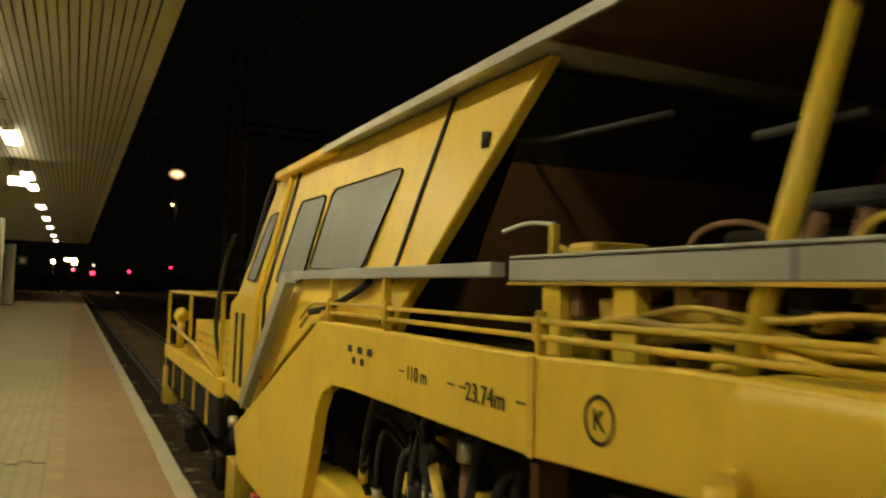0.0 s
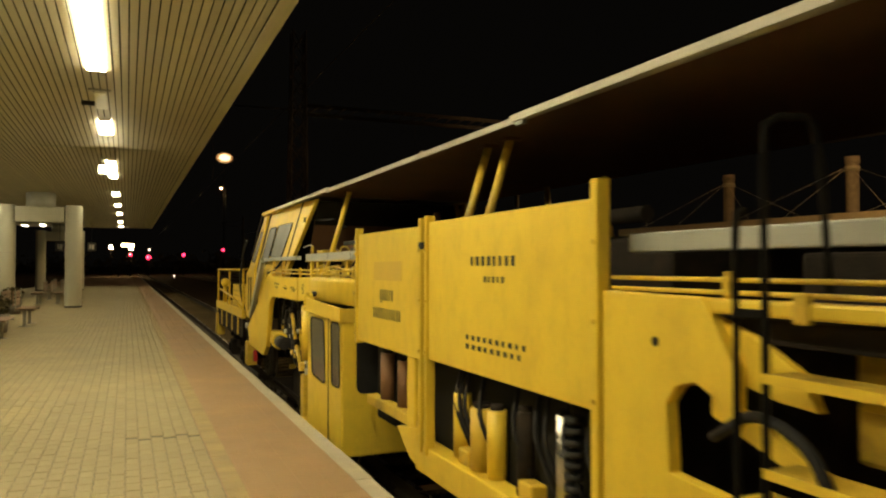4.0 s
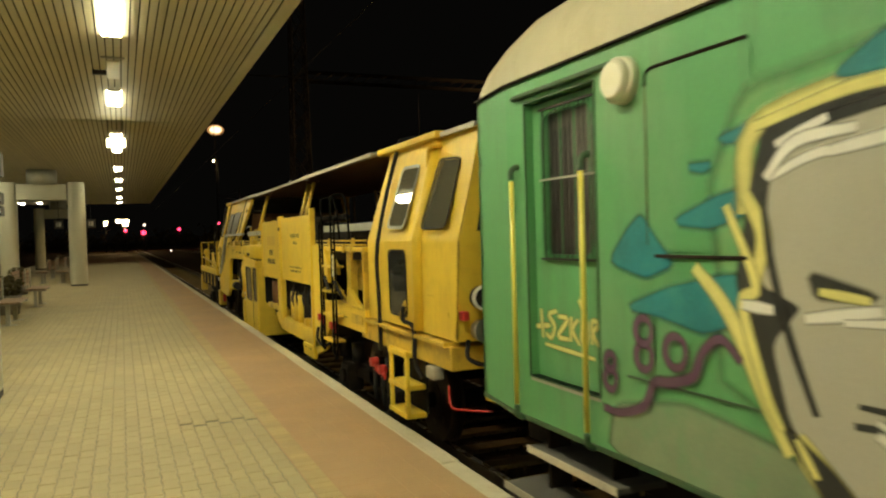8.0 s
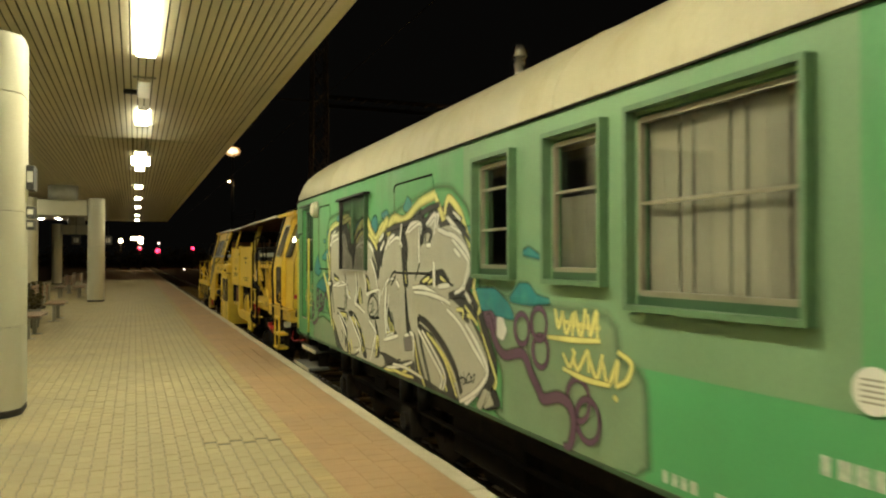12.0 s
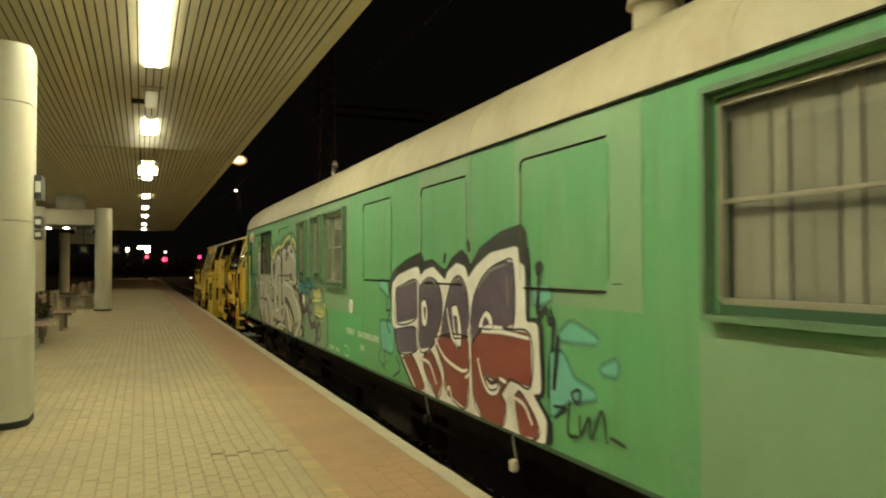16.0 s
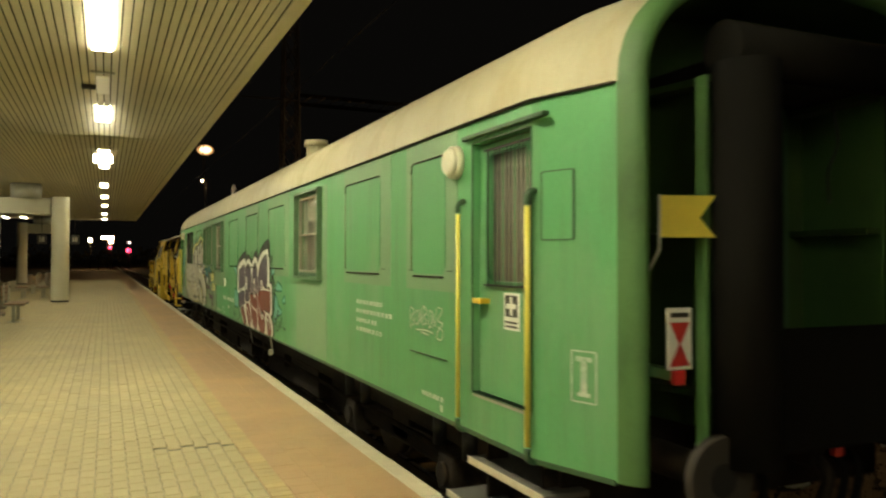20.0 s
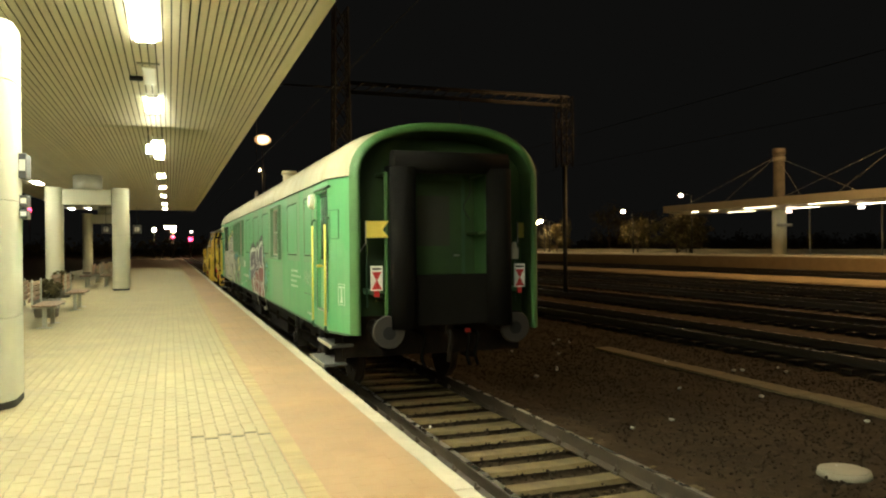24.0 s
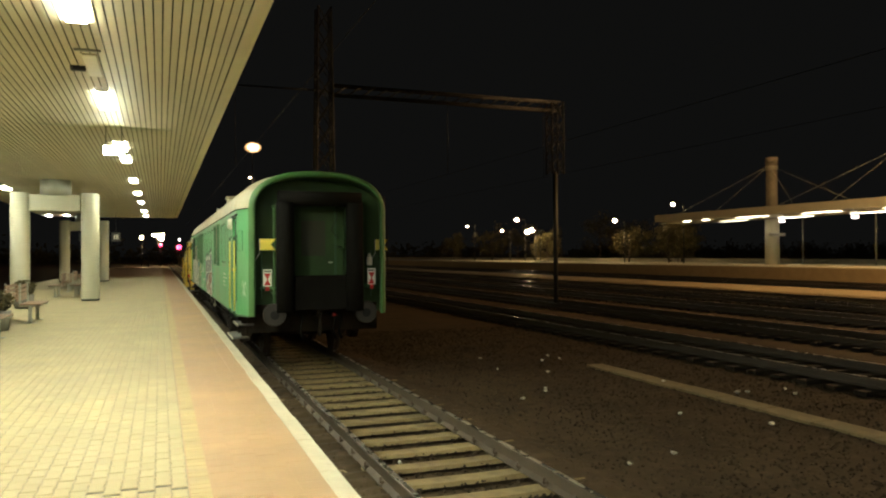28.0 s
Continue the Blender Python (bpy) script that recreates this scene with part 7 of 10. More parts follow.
    line_paint("white", 6, 0.03, [(14.66, 1.7), (14.85, 1.68), (14.97, 1.65)])
    line_paint("black", 4, 0.04, [(13.31, 1.77), (13.47, 1.88), (13.75, 1.93), (13.97, 1.95)])
    line_paint("black", 4, 0.035, [(13.27, 1.67), (13.31, 1.4), (13.39, 1.13), (13.5, 0.87)])
    line_paint("black", 4, 0.035, [(14.12, 1.27), (14.17, 1.19), (14.1, 1.06), (14.09, 0.95)])
    line_paint("black", 4, 0.04, [(14.27, 0.94), (14.5, 0.89), (14.73, 0.75), (14.92, 0.56)])
    line_paint("black", 4, 0.05, [(15.18, 1.57), (15.31, 1.46), (15.39, 1.36), (15.42, 1.46), (15.48, 1.54)])
    line_paint("black", 4, 0.035, [(14.72, 1.23), (14.77, 1.16), (14.8, 1.06)])
    line_paint("black", 4, 0.03, [(13.65, 0.87), (14.11, 0.9), (14.15, 0.81)])
    line_paint("glow", 5, 0.03, [(14.72, 1.24), (14.72, 1.13), (14.77, 1.06)])
    line_paint("glow", 5, 0.025, [(15.0, 1.34), (15.09, 1.26), (15.07, 1.23)])
    line_paint("glow", 5, 0.025, [(13.88, 0.89), (14.11, 0.88), (14.13, 0.81)])
    line_paint("glow", 5, 0.025, [(14.4, 0.88), (14.54, 0.85), (14.71, 0.78)])
    line_paint("glow", 5, 0.025, [(14.79, 0.72), (14.88, 0.64), (14.89, 0.53)])
    line_paint("glow", 5, 0.03, [(14.31, 0.61), (14.35, 0.54), (14.38, 0.46)])
    line_paint("glow", 5, 0.04, [(15.32, 0.6), (15.37, 0.74), (15.43, 0.64)])
    line_paint("glow", 3, 0.05, [(13.24, 1.92), (13.63, 1.99), (13.92, 2.0), (14.31, 2.02), (14.3, 1.83), (14.47, 1.73), (14.74, 1.84), (14.94, 1.84)])
    line_paint("glow", 3, 0.035, [(14.47, 1.81), (14.69, 1.95), (14.94, 2.01)])
    line_paint("glow", 3, 0.05, [(15.06, 1.91), (15.3, 1.77), (15.45, 1.87), (15.57, 1.93)])
    line_paint("glow", 3, 0.035, [(13.43, 0.79), (13.56, 0.68), (13.78, 0.5)])
    fill_paint("teal", 1, [(15.18, 1.94), (15.23, 2.0), (15.31, 2.0), (15.36, 1.92), (15.34, 1.86), (15.25, 1.84)])
    line_paint("black", 6, 0.014, [(15.42, 1.09), (15.38, 1.01), (15.27, 0.95), (15.13, 0.94), (15.04, 0.99), (15.04, 1.08), (15.14, 1.16), (15.28, 1.19), (15.39, 1.16), (15.42, 1.09)])
    line_paint("purple", 4, 0.078, [(18.02, 1), (18.11, 1.13), (18.21, 0.98), (18.36, 0.89), (18.62, 0.93), (18.74, 0.82), (18.84, 0.73), (18.91, 0.68), (19.09, 0.72), (19.22, 0.69), (19.26, 0.58), (19.22, 0.46), (19.15, 0.43)])
    fill_paint("purple", 4, [(17.99, 1.16), (18.16, 1.18), (18.27, 1.11), (18.21, 1.03), (18.04, 1.07)])
    fill_paint("white", 5, [(18.25, 1.14), (18.34, 1.14), (18.4, 1.06), (18.34, 0.99), (18.25, 1.01)])
    ring_paint("purple", 4, 0.1, [(18.62, 1.09)])
    ring_paint("purple", 4, 0.1, [(18.85, 1.14)])
    ring_paint("purple", 4, 0.1, [(18.87, 0.97)])
    ring_paint("purple", 4, 0.12, [(19.31, 0.74)])
    ring_paint("purple", 4, 0.12, [(19.41, 0.64)])
    line_paint("purple", 4, 0.05, [(12.2, 0.65), (12.34, 0.65), (12.53, 0.72), (12.61, 0.84), (12.72, 0.86), (12.87, 0.91), (12.93, 1.02), (13.04, 1.09), (13.15, 1.01)])
    ring_paint("purple", 4, 0.06, [(12.54, 1.07)])
    ring_paint("purple", 4, 0.06, [(12.54, 0.95)])
    ring_paint("purple", 4, 0.07, [(12.76, 1)])
    ring_paint("purple", 4, 0.04, [(12.27, 0.89)])
    ring_paint("purple", 4, 0.05, [(12.27, 0.8)])
    fill_paint("teal", 1, [(12.29, 1.39), (12.44, 1.54), (12.53, 1.6), (12.64, 1.48), (12.74, 1.39), (12.56, 1.33)])
    fill_paint("teal", 1, [(12.42, 1.17), (12.72, 1.27), (13.13, 1.35), (13.19, 1.19), (12.93, 1.11), (12.65, 1.16)])
    fill_paint("teal", 1, [(12.77, 1.57), (13.04, 1.66), (13.18, 1.68), (13.16, 1.59), (12.98, 1.55)])
    fill_paint("teal", 1, [(13.04, 1.89), (13.26, 1.94), (13.25, 1.88)])
    fill_paint("teal", 1, [(12.86, 1.8), (13, 1.8), (12.95, 1.78)])
    line_paint("glow", 3, 0.07, [(13.18, 1.67), (13.27, 1.51), (13.23, 1.34)])
    line_paint("glow", 3, 0.07, [(12.89, 1.38), (13.09, 1.19), (13.27, 0.88), (13.38, 0.7)])
    fill_paint("teal", 1, [(15.14, 1.91), (15.17, 1.97), (15.28, 2), (15.35, 1.95), (15.33, 1.86), (15.25, 1.82)])
    fill_paint("teal", 1, [(15.49, 2.01), (15.68, 2.04), (15.73, 2), (15.63, 1.96)])
    fill_paint("teal", 1, [(13.59, 2.04), (13.8, 2.15), (13.89, 2.04)])
    fill_paint("teal", 1, [(14.52, 1.94), (14.79, 2), (14.91, 1.94), (14.66, 1.87), (14.44, 1.8)])
    fill_paint("teal", 1, [(17.85, 1.32), (18.2, 1.33), (18.41, 1.24), (18.5, 1.15), (18.24, 1.16), (17.94, 1.19)])
    fill_paint("teal", 1, [(18.43, 1.27), (18.57, 1.38), (18.7, 1.38), (18.8, 1.31), (18.99, 1.29), (18.72, 1.26)])
    fill_paint("teal", 1, [(18.62, 1.59), (18.7, 1.62), (18.86, 1.56)])
    fill_paint("teal", 1, [(16.2, 2.03), (16.32, 2.13), (16.43, 2.06), (16.36, 1.99)])
    fill_paint("teal", 1, [(17.68, 1.78), (17.83, 1.8), (17.9, 1.74), (17.8, 1.71)])
    fill_paint("teal", 1, [(17.85, 1.27), (17.92, 1.31), (18.23, 1.29), (18.32, 1.23), (18.11, 1.2), (17.9, 1.18)])
    line_paint("glow", 4, 0.034, [(11.45, 0.98), (11.61, 1.0)], 0.050)
    line_paint("glow", 4, 0.034, [(11.51, 1.09), (11.53, 0.92)], 0.050)
    line_paint("glow", 4, 0.034, [(11.69, 1.09), (11.6, 1.06), (11.66, 1.0), (11.62, 0.93), (11.56, 0.95)], 0.050)
    line_paint("glow", 4, 0.032, [(11.7, 1.06), (11.8, 1.05), (11.7, 0.95), (11.81, 0.94)], 0.050)
    line_paint("glow", 4, 0.032, [(11.84, 1.07), (11.83, 0.93)], 0.050)
    line_paint("glow", 4, 0.03, [(11.91, 1.06), (11.85, 1.0), (11.92, 0.92)], 0.050)
    line_paint("glow", 4, 0.03, [(11.945, 1.05), (11.94, 0.95), (11.99, 0.94), (12.0, 1.06)], 0.050)
    line_paint("glow", 4, 0.03, [(12.04, 0.94), (12.04, 1.06), (12.1, 1.05), (12.05, 1.0), (12.11, 0.93)], 0.050)
    line_paint("glow", 4, 0.03, [(12.12, 0.93), (12.16, 1.09), (12.19, 0.93)], 0.050)
    line_paint("glow", 4, 0.034, [(11.92, 1.17), (11.98, 1.09)], 0.050)
    line_paint("glow", 4, 0.026, [(11.55, 0.885), (12.06, 0.865)], 0.050)
    line_paint("glow", 4, 0.034, [(19.05, 1.25), (19.09, 1.14), (19.14, 1.24)])
    line_paint("glow", 4, 0.034, [(19.14, 1.24), (19.18, 1.11), (19.26, 1.23), (19.25, 1.1)])
    line_paint("glow", 4, 0.034, [(19.28, 1.25), (19.34, 1.1), (19.39, 1.27)])
    line_paint("glow", 4, 0.034, [(19.41, 1.24), (19.44, 1.12), (19.5, 1.26), (19.51, 1.11)])
    line_paint("glow", 4, 0.034, [(18.96, 1.07), (19.26, 1.08), (19.54, 1.1)])
    line_paint("glow", 4, 0.034, [(19.14, 0.99), (19.22, 0.92), (19.28, 1.02)])
    line_paint("glow", 4, 0.034, [(19.25, 1.03), (19.3, 0.91), (19.41, 1.03), (19.42, 0.91)])
    line_paint("glow", 4, 0.034, [(19.42, 1.01), (19.5, 0.89), (19.56, 1.03)])
    line_paint("glow", 4, 0.034, [(19.56, 0.99), (19.61, 0.87), (19.7, 1.01), (19.68, 0.88)])
    line_paint("glow", 4, 0.034, [(19.7, 1.06), (19.82, 1.01), (19.78, 0.92), (19.68, 0.87)])
    line_paint("glow", 4, 0.034, [(19.66, 0.82), (19.7, 0.8)])
    line_paint("glow", 4, 0.034, [(19.14, 0.9), (19.38, 0.87), (19.63, 0.87)])
    line_paint("glow", 4, 0.034, [(19.09, 1.18), (19.34, 1.17), (19.54, 1.17)])
    fill_paint("mint", 0, [(25.91, 1.54), (26.05, 1.48), (26.14, 1.37), (25.92, 1.32)])
    fill_paint("mint", 0, [(26.23, 1.13), (26.37, 1.22), (26.67, 1.14), (26.4, 1.13)])
    fill_paint("mint", 0, [(26.13, 1.02), (26.27, 1.02), (26.4, 0.88), (26.65, 0.83), (26.3, 0.76), (26.13, 0.63)])
    fill_paint("mint", 0, [(26.69, 0.98), (26.84, 1.04), (26.84, 0.98)])
    fill_paint("mint", 0, [(22.43, 0.98), (22.93, 0.98), (22.88, 0.7), (22.52, 0.71)])
    fill_paint("mint", 0, [(22.37, 1.39), (22.66, 1.42), (22.75, 1.27)])
    fill_paint("black", 1, [(22.77, 1.39), (22.93, 1.52), (23.3, 1.62), (23.75, 1.69), (23.83, 1.6), (24.04, 1.62), (24.28, 1.54), (24.36, 1.53), (24.51, 1.63), (24.71, 1.69), (24.83, 1.63), (24.88, 1.56), (25.07, 1.7), (25.42, 1.8), (25.74, 1.84), (25.81, 1.78), (25.82, 1.67), (25.86, 1.53), (25.84, 1.21), (26, 1.22), (26.03, 1.16), (26.05, 0.75), (25.96, 0.71), (26.14, 0.59), (26.14, 0.45), (25.65, 0.43), (24.51, 0.43), (23.52, 0.43), (23.08, 0.72), (22.93, 0.95)])
    fill_paint("white", 2, [(22.88, 1.39), (23.08, 1.48), (23.52, 1.55), (23.67, 1.56), (23.75, 1.48), (23.85, 1.53), (24.07, 1.56), (24.24, 1.49), (24.35, 1.45), (24.41, 1.52), (24.6, 1.59), (24.78, 1.56), (24.84, 1.47), (25.01, 1.57), (25.25, 1.66), (25.69, 1.7), (25.71, 1.59), (25.79, 1.56), (25.8, 1.19), (25.97, 1.19), (26.01, 0.76), (25.89, 0.73), (26.08, 0.59), (26.06, 0.44), (25.65, 0.43), (24.8, 0.43), (23.52, 0.43), (23.11, 0.74), (23.03, 0.93), (22.88, 0.99)])
    fill_paint("plum", 3, [(23.01, 1.35), (23.65, 1.44), (23.65, 1.1), (23.03, 1.01)], 0.014)
    fill_paint("plum", 3, [(22.99, 0.94), (23.61, 1), (23.64, 0.79), (23.08, 0.72)], 0.014)
    fill_paint("plum", 3, [(23.71, 1.39), (23.98, 1.47), (24.21, 1.41), (24.3, 1.22), (24.21, 1.04), (24.06, 0.87), (23.71, 0.82)], 0.014)
    fill_paint("plum", 3, [(24.33, 1.18), (24.48, 1.42), (24.67, 1.49), (24.81, 1.39), (24.86, 1.22), (24.84, 1.02), (24.25, 0.99)], 0.014)
    fill_paint("plum", 3, [(24.91, 1.25), (25, 1.39), (25.2, 1.53), (25.47, 1.6), (25.63, 1.58), (25.64, 1.18), (25.46, 1.13), (25.13, 1.12), (24.91, 0.98)], 0.014)
    fill_paint("brick", 3, [(23.2, 0.68), (23.52, 0.73), (23.86, 0.47), (23.7, 0.43), (23.52, 0.45)], 0.014)
    fill_paint("brick", 3, [(23.83, 0.77), (24.03, 0.82), (24.28, 0.6), (24.16, 0.44), (23.84, 0.65)], 0.014)
    fill_paint("brick", 3, [(24.14, 0.88), (24.25, 0.98), (24.84, 1.01), (24.86, 0.77), (24.8, 0.45), (24.37, 0.53), (24.33, 0.69)], 0.014)
    fill_paint("brick", 3, [(24.91, 0.98), (25.13, 1.09), (25.46, 1.11), (25.87, 1.12), (25.88, 0.78), (25.66, 0.78), (25.57, 0.78), (25.43, 0.66), (25.51, 0.6), (25.44, 0.43), (25.12, 0.43), (24.94, 0.58)], 0.014)
    fill_paint("brick", 3, [(25.64, 0.68), (25.73, 0.72), (25.95, 0.57), (25.97, 0.46), (25.73, 0.43)], 0.014)
    fill_paint("white", 4, [(25.04, 1.1), (25.09, 1.18), (25.19, 1.24), (25.28, 1.2), (25.29, 1.11)], 0.01)
    fill_paint("white", 4, [(25.14, 0.76), (25.36, 0.74), (25.36, 0.69), (25.23, 0.67)], 0.01)
    fill_paint("white", 4, [(24.5, 1.23), (24.61, 1.25), (24.7, 1.1), (24.7, 0.93), (24.58, 0.95)], 0.01)
    fill_paint("white", 4, [(23.77, 1.24), (23.87, 1.27), (23.94, 1.16), (23.89, 1.03), (23.79, 1.05)], 0.01)
    fill_paint("plum", 5, [(25.12, 1.12), (25.17, 1.19), (25.24, 1.15)])
    fill_paint("plum", 5, [(24.55, 1.16), (24.62, 1.16), (24.64, 1), (24.58, 1.05)])
    fill_paint("plum", 5, [(23.83, 1.2), (23.89, 1.19), (23.87, 1.09)])
    line_paint("white", 5, 0.03, [(25.03, 0.87), (25.1, 0.74), (25.22, 0.65), (25.35, 0.66), (25.41, 0.72)])
    line_paint("white", 5, 0.03, [(25.41, 0.77), (25.54, 0.75)])
    line_paint("white", 5, 0.03, [(24.85, 1.08), (24.9, 0.78), (24.79, 0.69)])
    line_paint("white", 5, 0.03, [(24.12, 0.94), (24.36, 0.8), (24.7, 0.74), (24.83, 0.76)])
    line_paint("white", 5, 0.03, [(25.11, 1.08), (25.46, 1.1), (25.86, 1.09)])
    line_paint("white", 5, 0.03, [(24.4, 1.22), (24.5, 1.01), (24.64, 0.91)])
    line_paint("white", 5, 0.03, [(23.73, 0.73), (23.98, 0.71), (24.16, 0.55)])
    line_paint("white", 5, 0.03, [(23.25, 0.67), (23.47, 0.53), (23.6, 0.45)])
    line_paint("white", 5, 0.03, [(25.64, 0.67), (25.79, 0.64), (25.9, 0.53)])
    line_paint("white", 5, 0.03, [(23.82, 0.44), (23.94, 0.54), (24.01, 0.43)])
    line_paint("white", 5, 0.03, [(24.36, 0.47), (24.44, 0.57), (24.53, 0.43)])
    line_paint("white", 5, 0.03, [(24.87, 0.43), (24.9, 0.6), (24.95, 0.45)])
    line_paint("white", 5, 0.03, [(25.46, 0.43), (25.58, 0.65), (25.66, 0.43)])
    line_paint("white", 5, 0.03, [(25.11, 1.12), (25.46, 1.13)])
    line_paint("shade", 5, 0.03, [(25.02, 1.39), (25.25, 1.53), (25.53, 1.58)])
    line_paint("shade", 5, 0.03, [(25.53, 1.5), (25.55, 1.29)])
    line_paint("shade", 5, 0.03, [(23.08, 1.36), (23.59, 1.43)])
    line_paint("shade", 5, 0.03, [(23.79, 1.42), (24, 1.46), (24.18, 1.39)])
    line_paint("shade", 5, 0.03, [(24.52, 1.43), (24.69, 1.47), (24.8, 1.37)])
    line_paint("black", 5, 0.03, [(25.17, 0.75), (25.27, 0.72), (25.39, 0.75)])
    line_paint("black", 5, 0.03, [(25.85, 1.69), (25.85, 1.48)])
    line_paint("black", 4, 0.045, [(26, 1.55), (25.98, 1.26), (26.09, 1.29), (26.13, 1.21), (26.18, 1.22), (26.16, 1.03)])
    line_paint("black", 4, 0.045, [(26.24, 1.14), (26.21, 0.98), (26.18, 0.8)])
    line_paint("black", 4, 0.045, [(24.84, 1.77), (24.88, 1.68)])
    line_paint("black", 4, 0.045, [(24.37, 1.68), (24.33, 1.59)])
    line_paint("black", 4, 0.022, [(22.75, 1.27), (22.69, 1.12), (22.83, 1.12), (22.72, 0.98), (22.82, 0.89)])
    line_paint("black", 4, 0.022, [(23.03, 0.68), (23.13, 0.55), (22.93, 0.46)])
    line_paint("black", 4, 0.022, [(26.13, 1), (26.11, 0.74)])
    fill_paint("black", 5, [(25.96, 1.57), (26.02, 1.59), (26.04, 1.55), (26.01, 1.52), (25.97, 1.52)])
    line_paint("black", 4, 0.022, [(26.18, 0.7), (26.33, 0.71), (26.19, 0.63)])
    line_paint("black", 4, 0.022, [(26.37, 0.77), (26.35, 0.57), (26.47, 0.57)])
    line_paint("black", 4, 0.022, [(26.44, 0.84), (26.39, 0.8), (26.46, 0.76), (26.49, 0.83), (26.44, 0.84)])
    line_paint("black", 4, 0.022, [(26.48, 0.7), (26.49, 0.58), (26.58, 0.7), (26.59, 0.58)])
    line_paint("black", 4, 0.022, [(26.61, 0.58), (26.71, 0.76), (26.76, 0.59)])
    line_paint("black", 4, 0.022, [(26.79, 0.63), (26.94, 0.61)])
    line_paint("black", 4, 0.014, [(22.51, 0.73), (22.43, 0.59), (22.67, 0.49)])
    line_paint("black", 4, 0.014, [(22.67, 0.72), (22.59, 0.53), (22.72, 0.6)])
    line_paint("chalk", 4, 0.018, [(31.49, 1.01), (31.48, 1.16), (31.53, 1.17), (31.56, 1.14), (31.51, 1.1), (31.57, 1.06), (31.5, 1.03)])
    line_paint("chalk", 4, 0.018, [(31.6, 1.15), (31.59, 1.07), (31.65, 1.06), (31.66, 1.15), (31.6, 1.15)])
    line_paint("chalk", 4, 0.018, [(31.68, 1.06), (31.69, 1.17), (31.71, 1.07), (31.74, 1.18)])
    line_paint("chalk", 4, 0.018, [(31.75, 1.05), (31.74, 1.18), (31.79, 1.19), (31.82, 1.15), (31.77, 1.12), (31.83, 1.08), (31.76, 1.06)])
    line_paint("chalk", 4, 0.018, [(31.87, 1.17), (31.86, 1.06), (31.91, 1.06), (31.92, 1.16), (31.87, 1.17)])
    line_paint("chalk", 4, 0.018, [(31.94, 1.05), (31.93, 1.17), (31.98, 1.06), (32, 1.19)])
    line_paint("chalk", 4, 0.018, [(32.02, 1.2), (32.11, 1.19), (32.03, 1.11), (32.12, 1.09), (32.03, 1.03), (32.02, 0.98), (32.1, 0.98), (32.12, 1.04), (32.03, 1.06)])
    line_paint("chalk", 4, 0.018, [(31.6, 1.01), (31.79, 1.02), (31.95, 1.01)])
    line_paint("chalk", 4, 0.018, [(31.7, 1), (31.86, 0.99)])


graffiti()


def taper():
    """Narrow the body towards its two ends."""
    keep = ("buffer", "sleeve", "grease", "bellows", "bridge", "coupling", "brake", "valve", "gangway", "pane", "handle", "tail", "triangle", "top_bar", "holder", "socket", "hood", "signal", "rod", "bogie", "wheel", "axle", "spring", "step", "nosing", "door")
    seen = set()
    for ob in coach.children_recursive:
        if ob.type != "MESH" or ob.name.startswith(keep) and not ob.name.startswith("door_") or ob.data.name in seen:
            continue
        seen.add(ob.data.name)
        for v in ob.data.vertices:
            u = -v.co.y
            k = 1 - 0.2 * max(0, u - TAPER_R) - 0.09 * max(0, TAPER_F - u)
            if k < 1:
                v.co.x *= k


taper()


# ---------------------------------------------------------------- the yellow track machine
tamper = thing("track_machine", "yellow track tamping machine with two cabs and a long roof", "railway vehicle")
RNG = random.Random(41)


def tp(name, bm, m="yellow", label="", parent=None):
    return part(name, bm, M[m], parent or tamper, label)


def slab_part(name, poly, x0, x1, m="yellow", label="", parent=None, bev=0.008):
    bm = prism(bmesh.new(), poly, x0, x1)
    if bev:
        bmesh.ops.bevel(bm, geom=bm.edges[:], offset=bev, segments=2, affect="EDGES", profile=0.5)
    return tp(name, bm, m, label, parent)


def pane_on(name, corners, lift, m, parent, label="", r=0.05, wrim=0.0):
    """A rounded pane on the plane of four corners (in order round it), lifted towards the platform; with a raised rim of width wrim."""
    C = [Vector(c) for c in corners]
    nrm = (C[1] - C[0]).cross(C[3] - C[0]).normalized()
    if nrm.x > 0:
        nrm = -nrm
    pts = []
    for i in range(4):
        a, b, c = C[i - 1], C[i], C[(i + 1) % 4]
        p, q = b + (a - b).normalized() * r, b + (c - b).normalized() * r
        for k in range(5):
            t = k / 4
            pts.append((1 - t) ** 2 * p + 2 * t * (1 - t) * b + t * t * q)
    bm = bmesh.new()
    lo, hi = [bm.verts.new(p) for p in pts], [bm.verts.new(p + nrm * lift) for p in pts]
    n = len(pts)
    for k in range(n):
        bm.faces.new((lo[k], lo[(k + 1) % n], hi[(k + 1) % n], hi[k]))
    bm.faces.new(hi)
    bmesh.ops.recalc_face_normals(bm, faces=bm.faces)
    ob = part(name, bm, M[m], parent, label)
    if wrim:
        mid = sum(pts, Vector()) / n
        bm = bmesh.new()
        ins = [p + nrm * (lift + 0.004) for p in pts]
        out = [p + (p - mid).normalized() * wrim for p in pts]
        A = [bm.verts.new(p) for p in ins]
        B = [bm.verts.new(p + nrm * (lift + 0.008)) for p in out]
        D = [bm.verts.new(p) for p in out]
        for k in range(n):
            j = (k + 1) % n
            bm.faces.new((A[k], A[j], B[j], B[k]))
            bm.faces.new((B[k], B[j], D[j], D[k]))
        bmesh.ops.recalc_face_normals(bm, faces=bm.faces)
        part("seal", bm, M["black" if wrim < 0.03 else "rim_metal"], ob)
    return ob


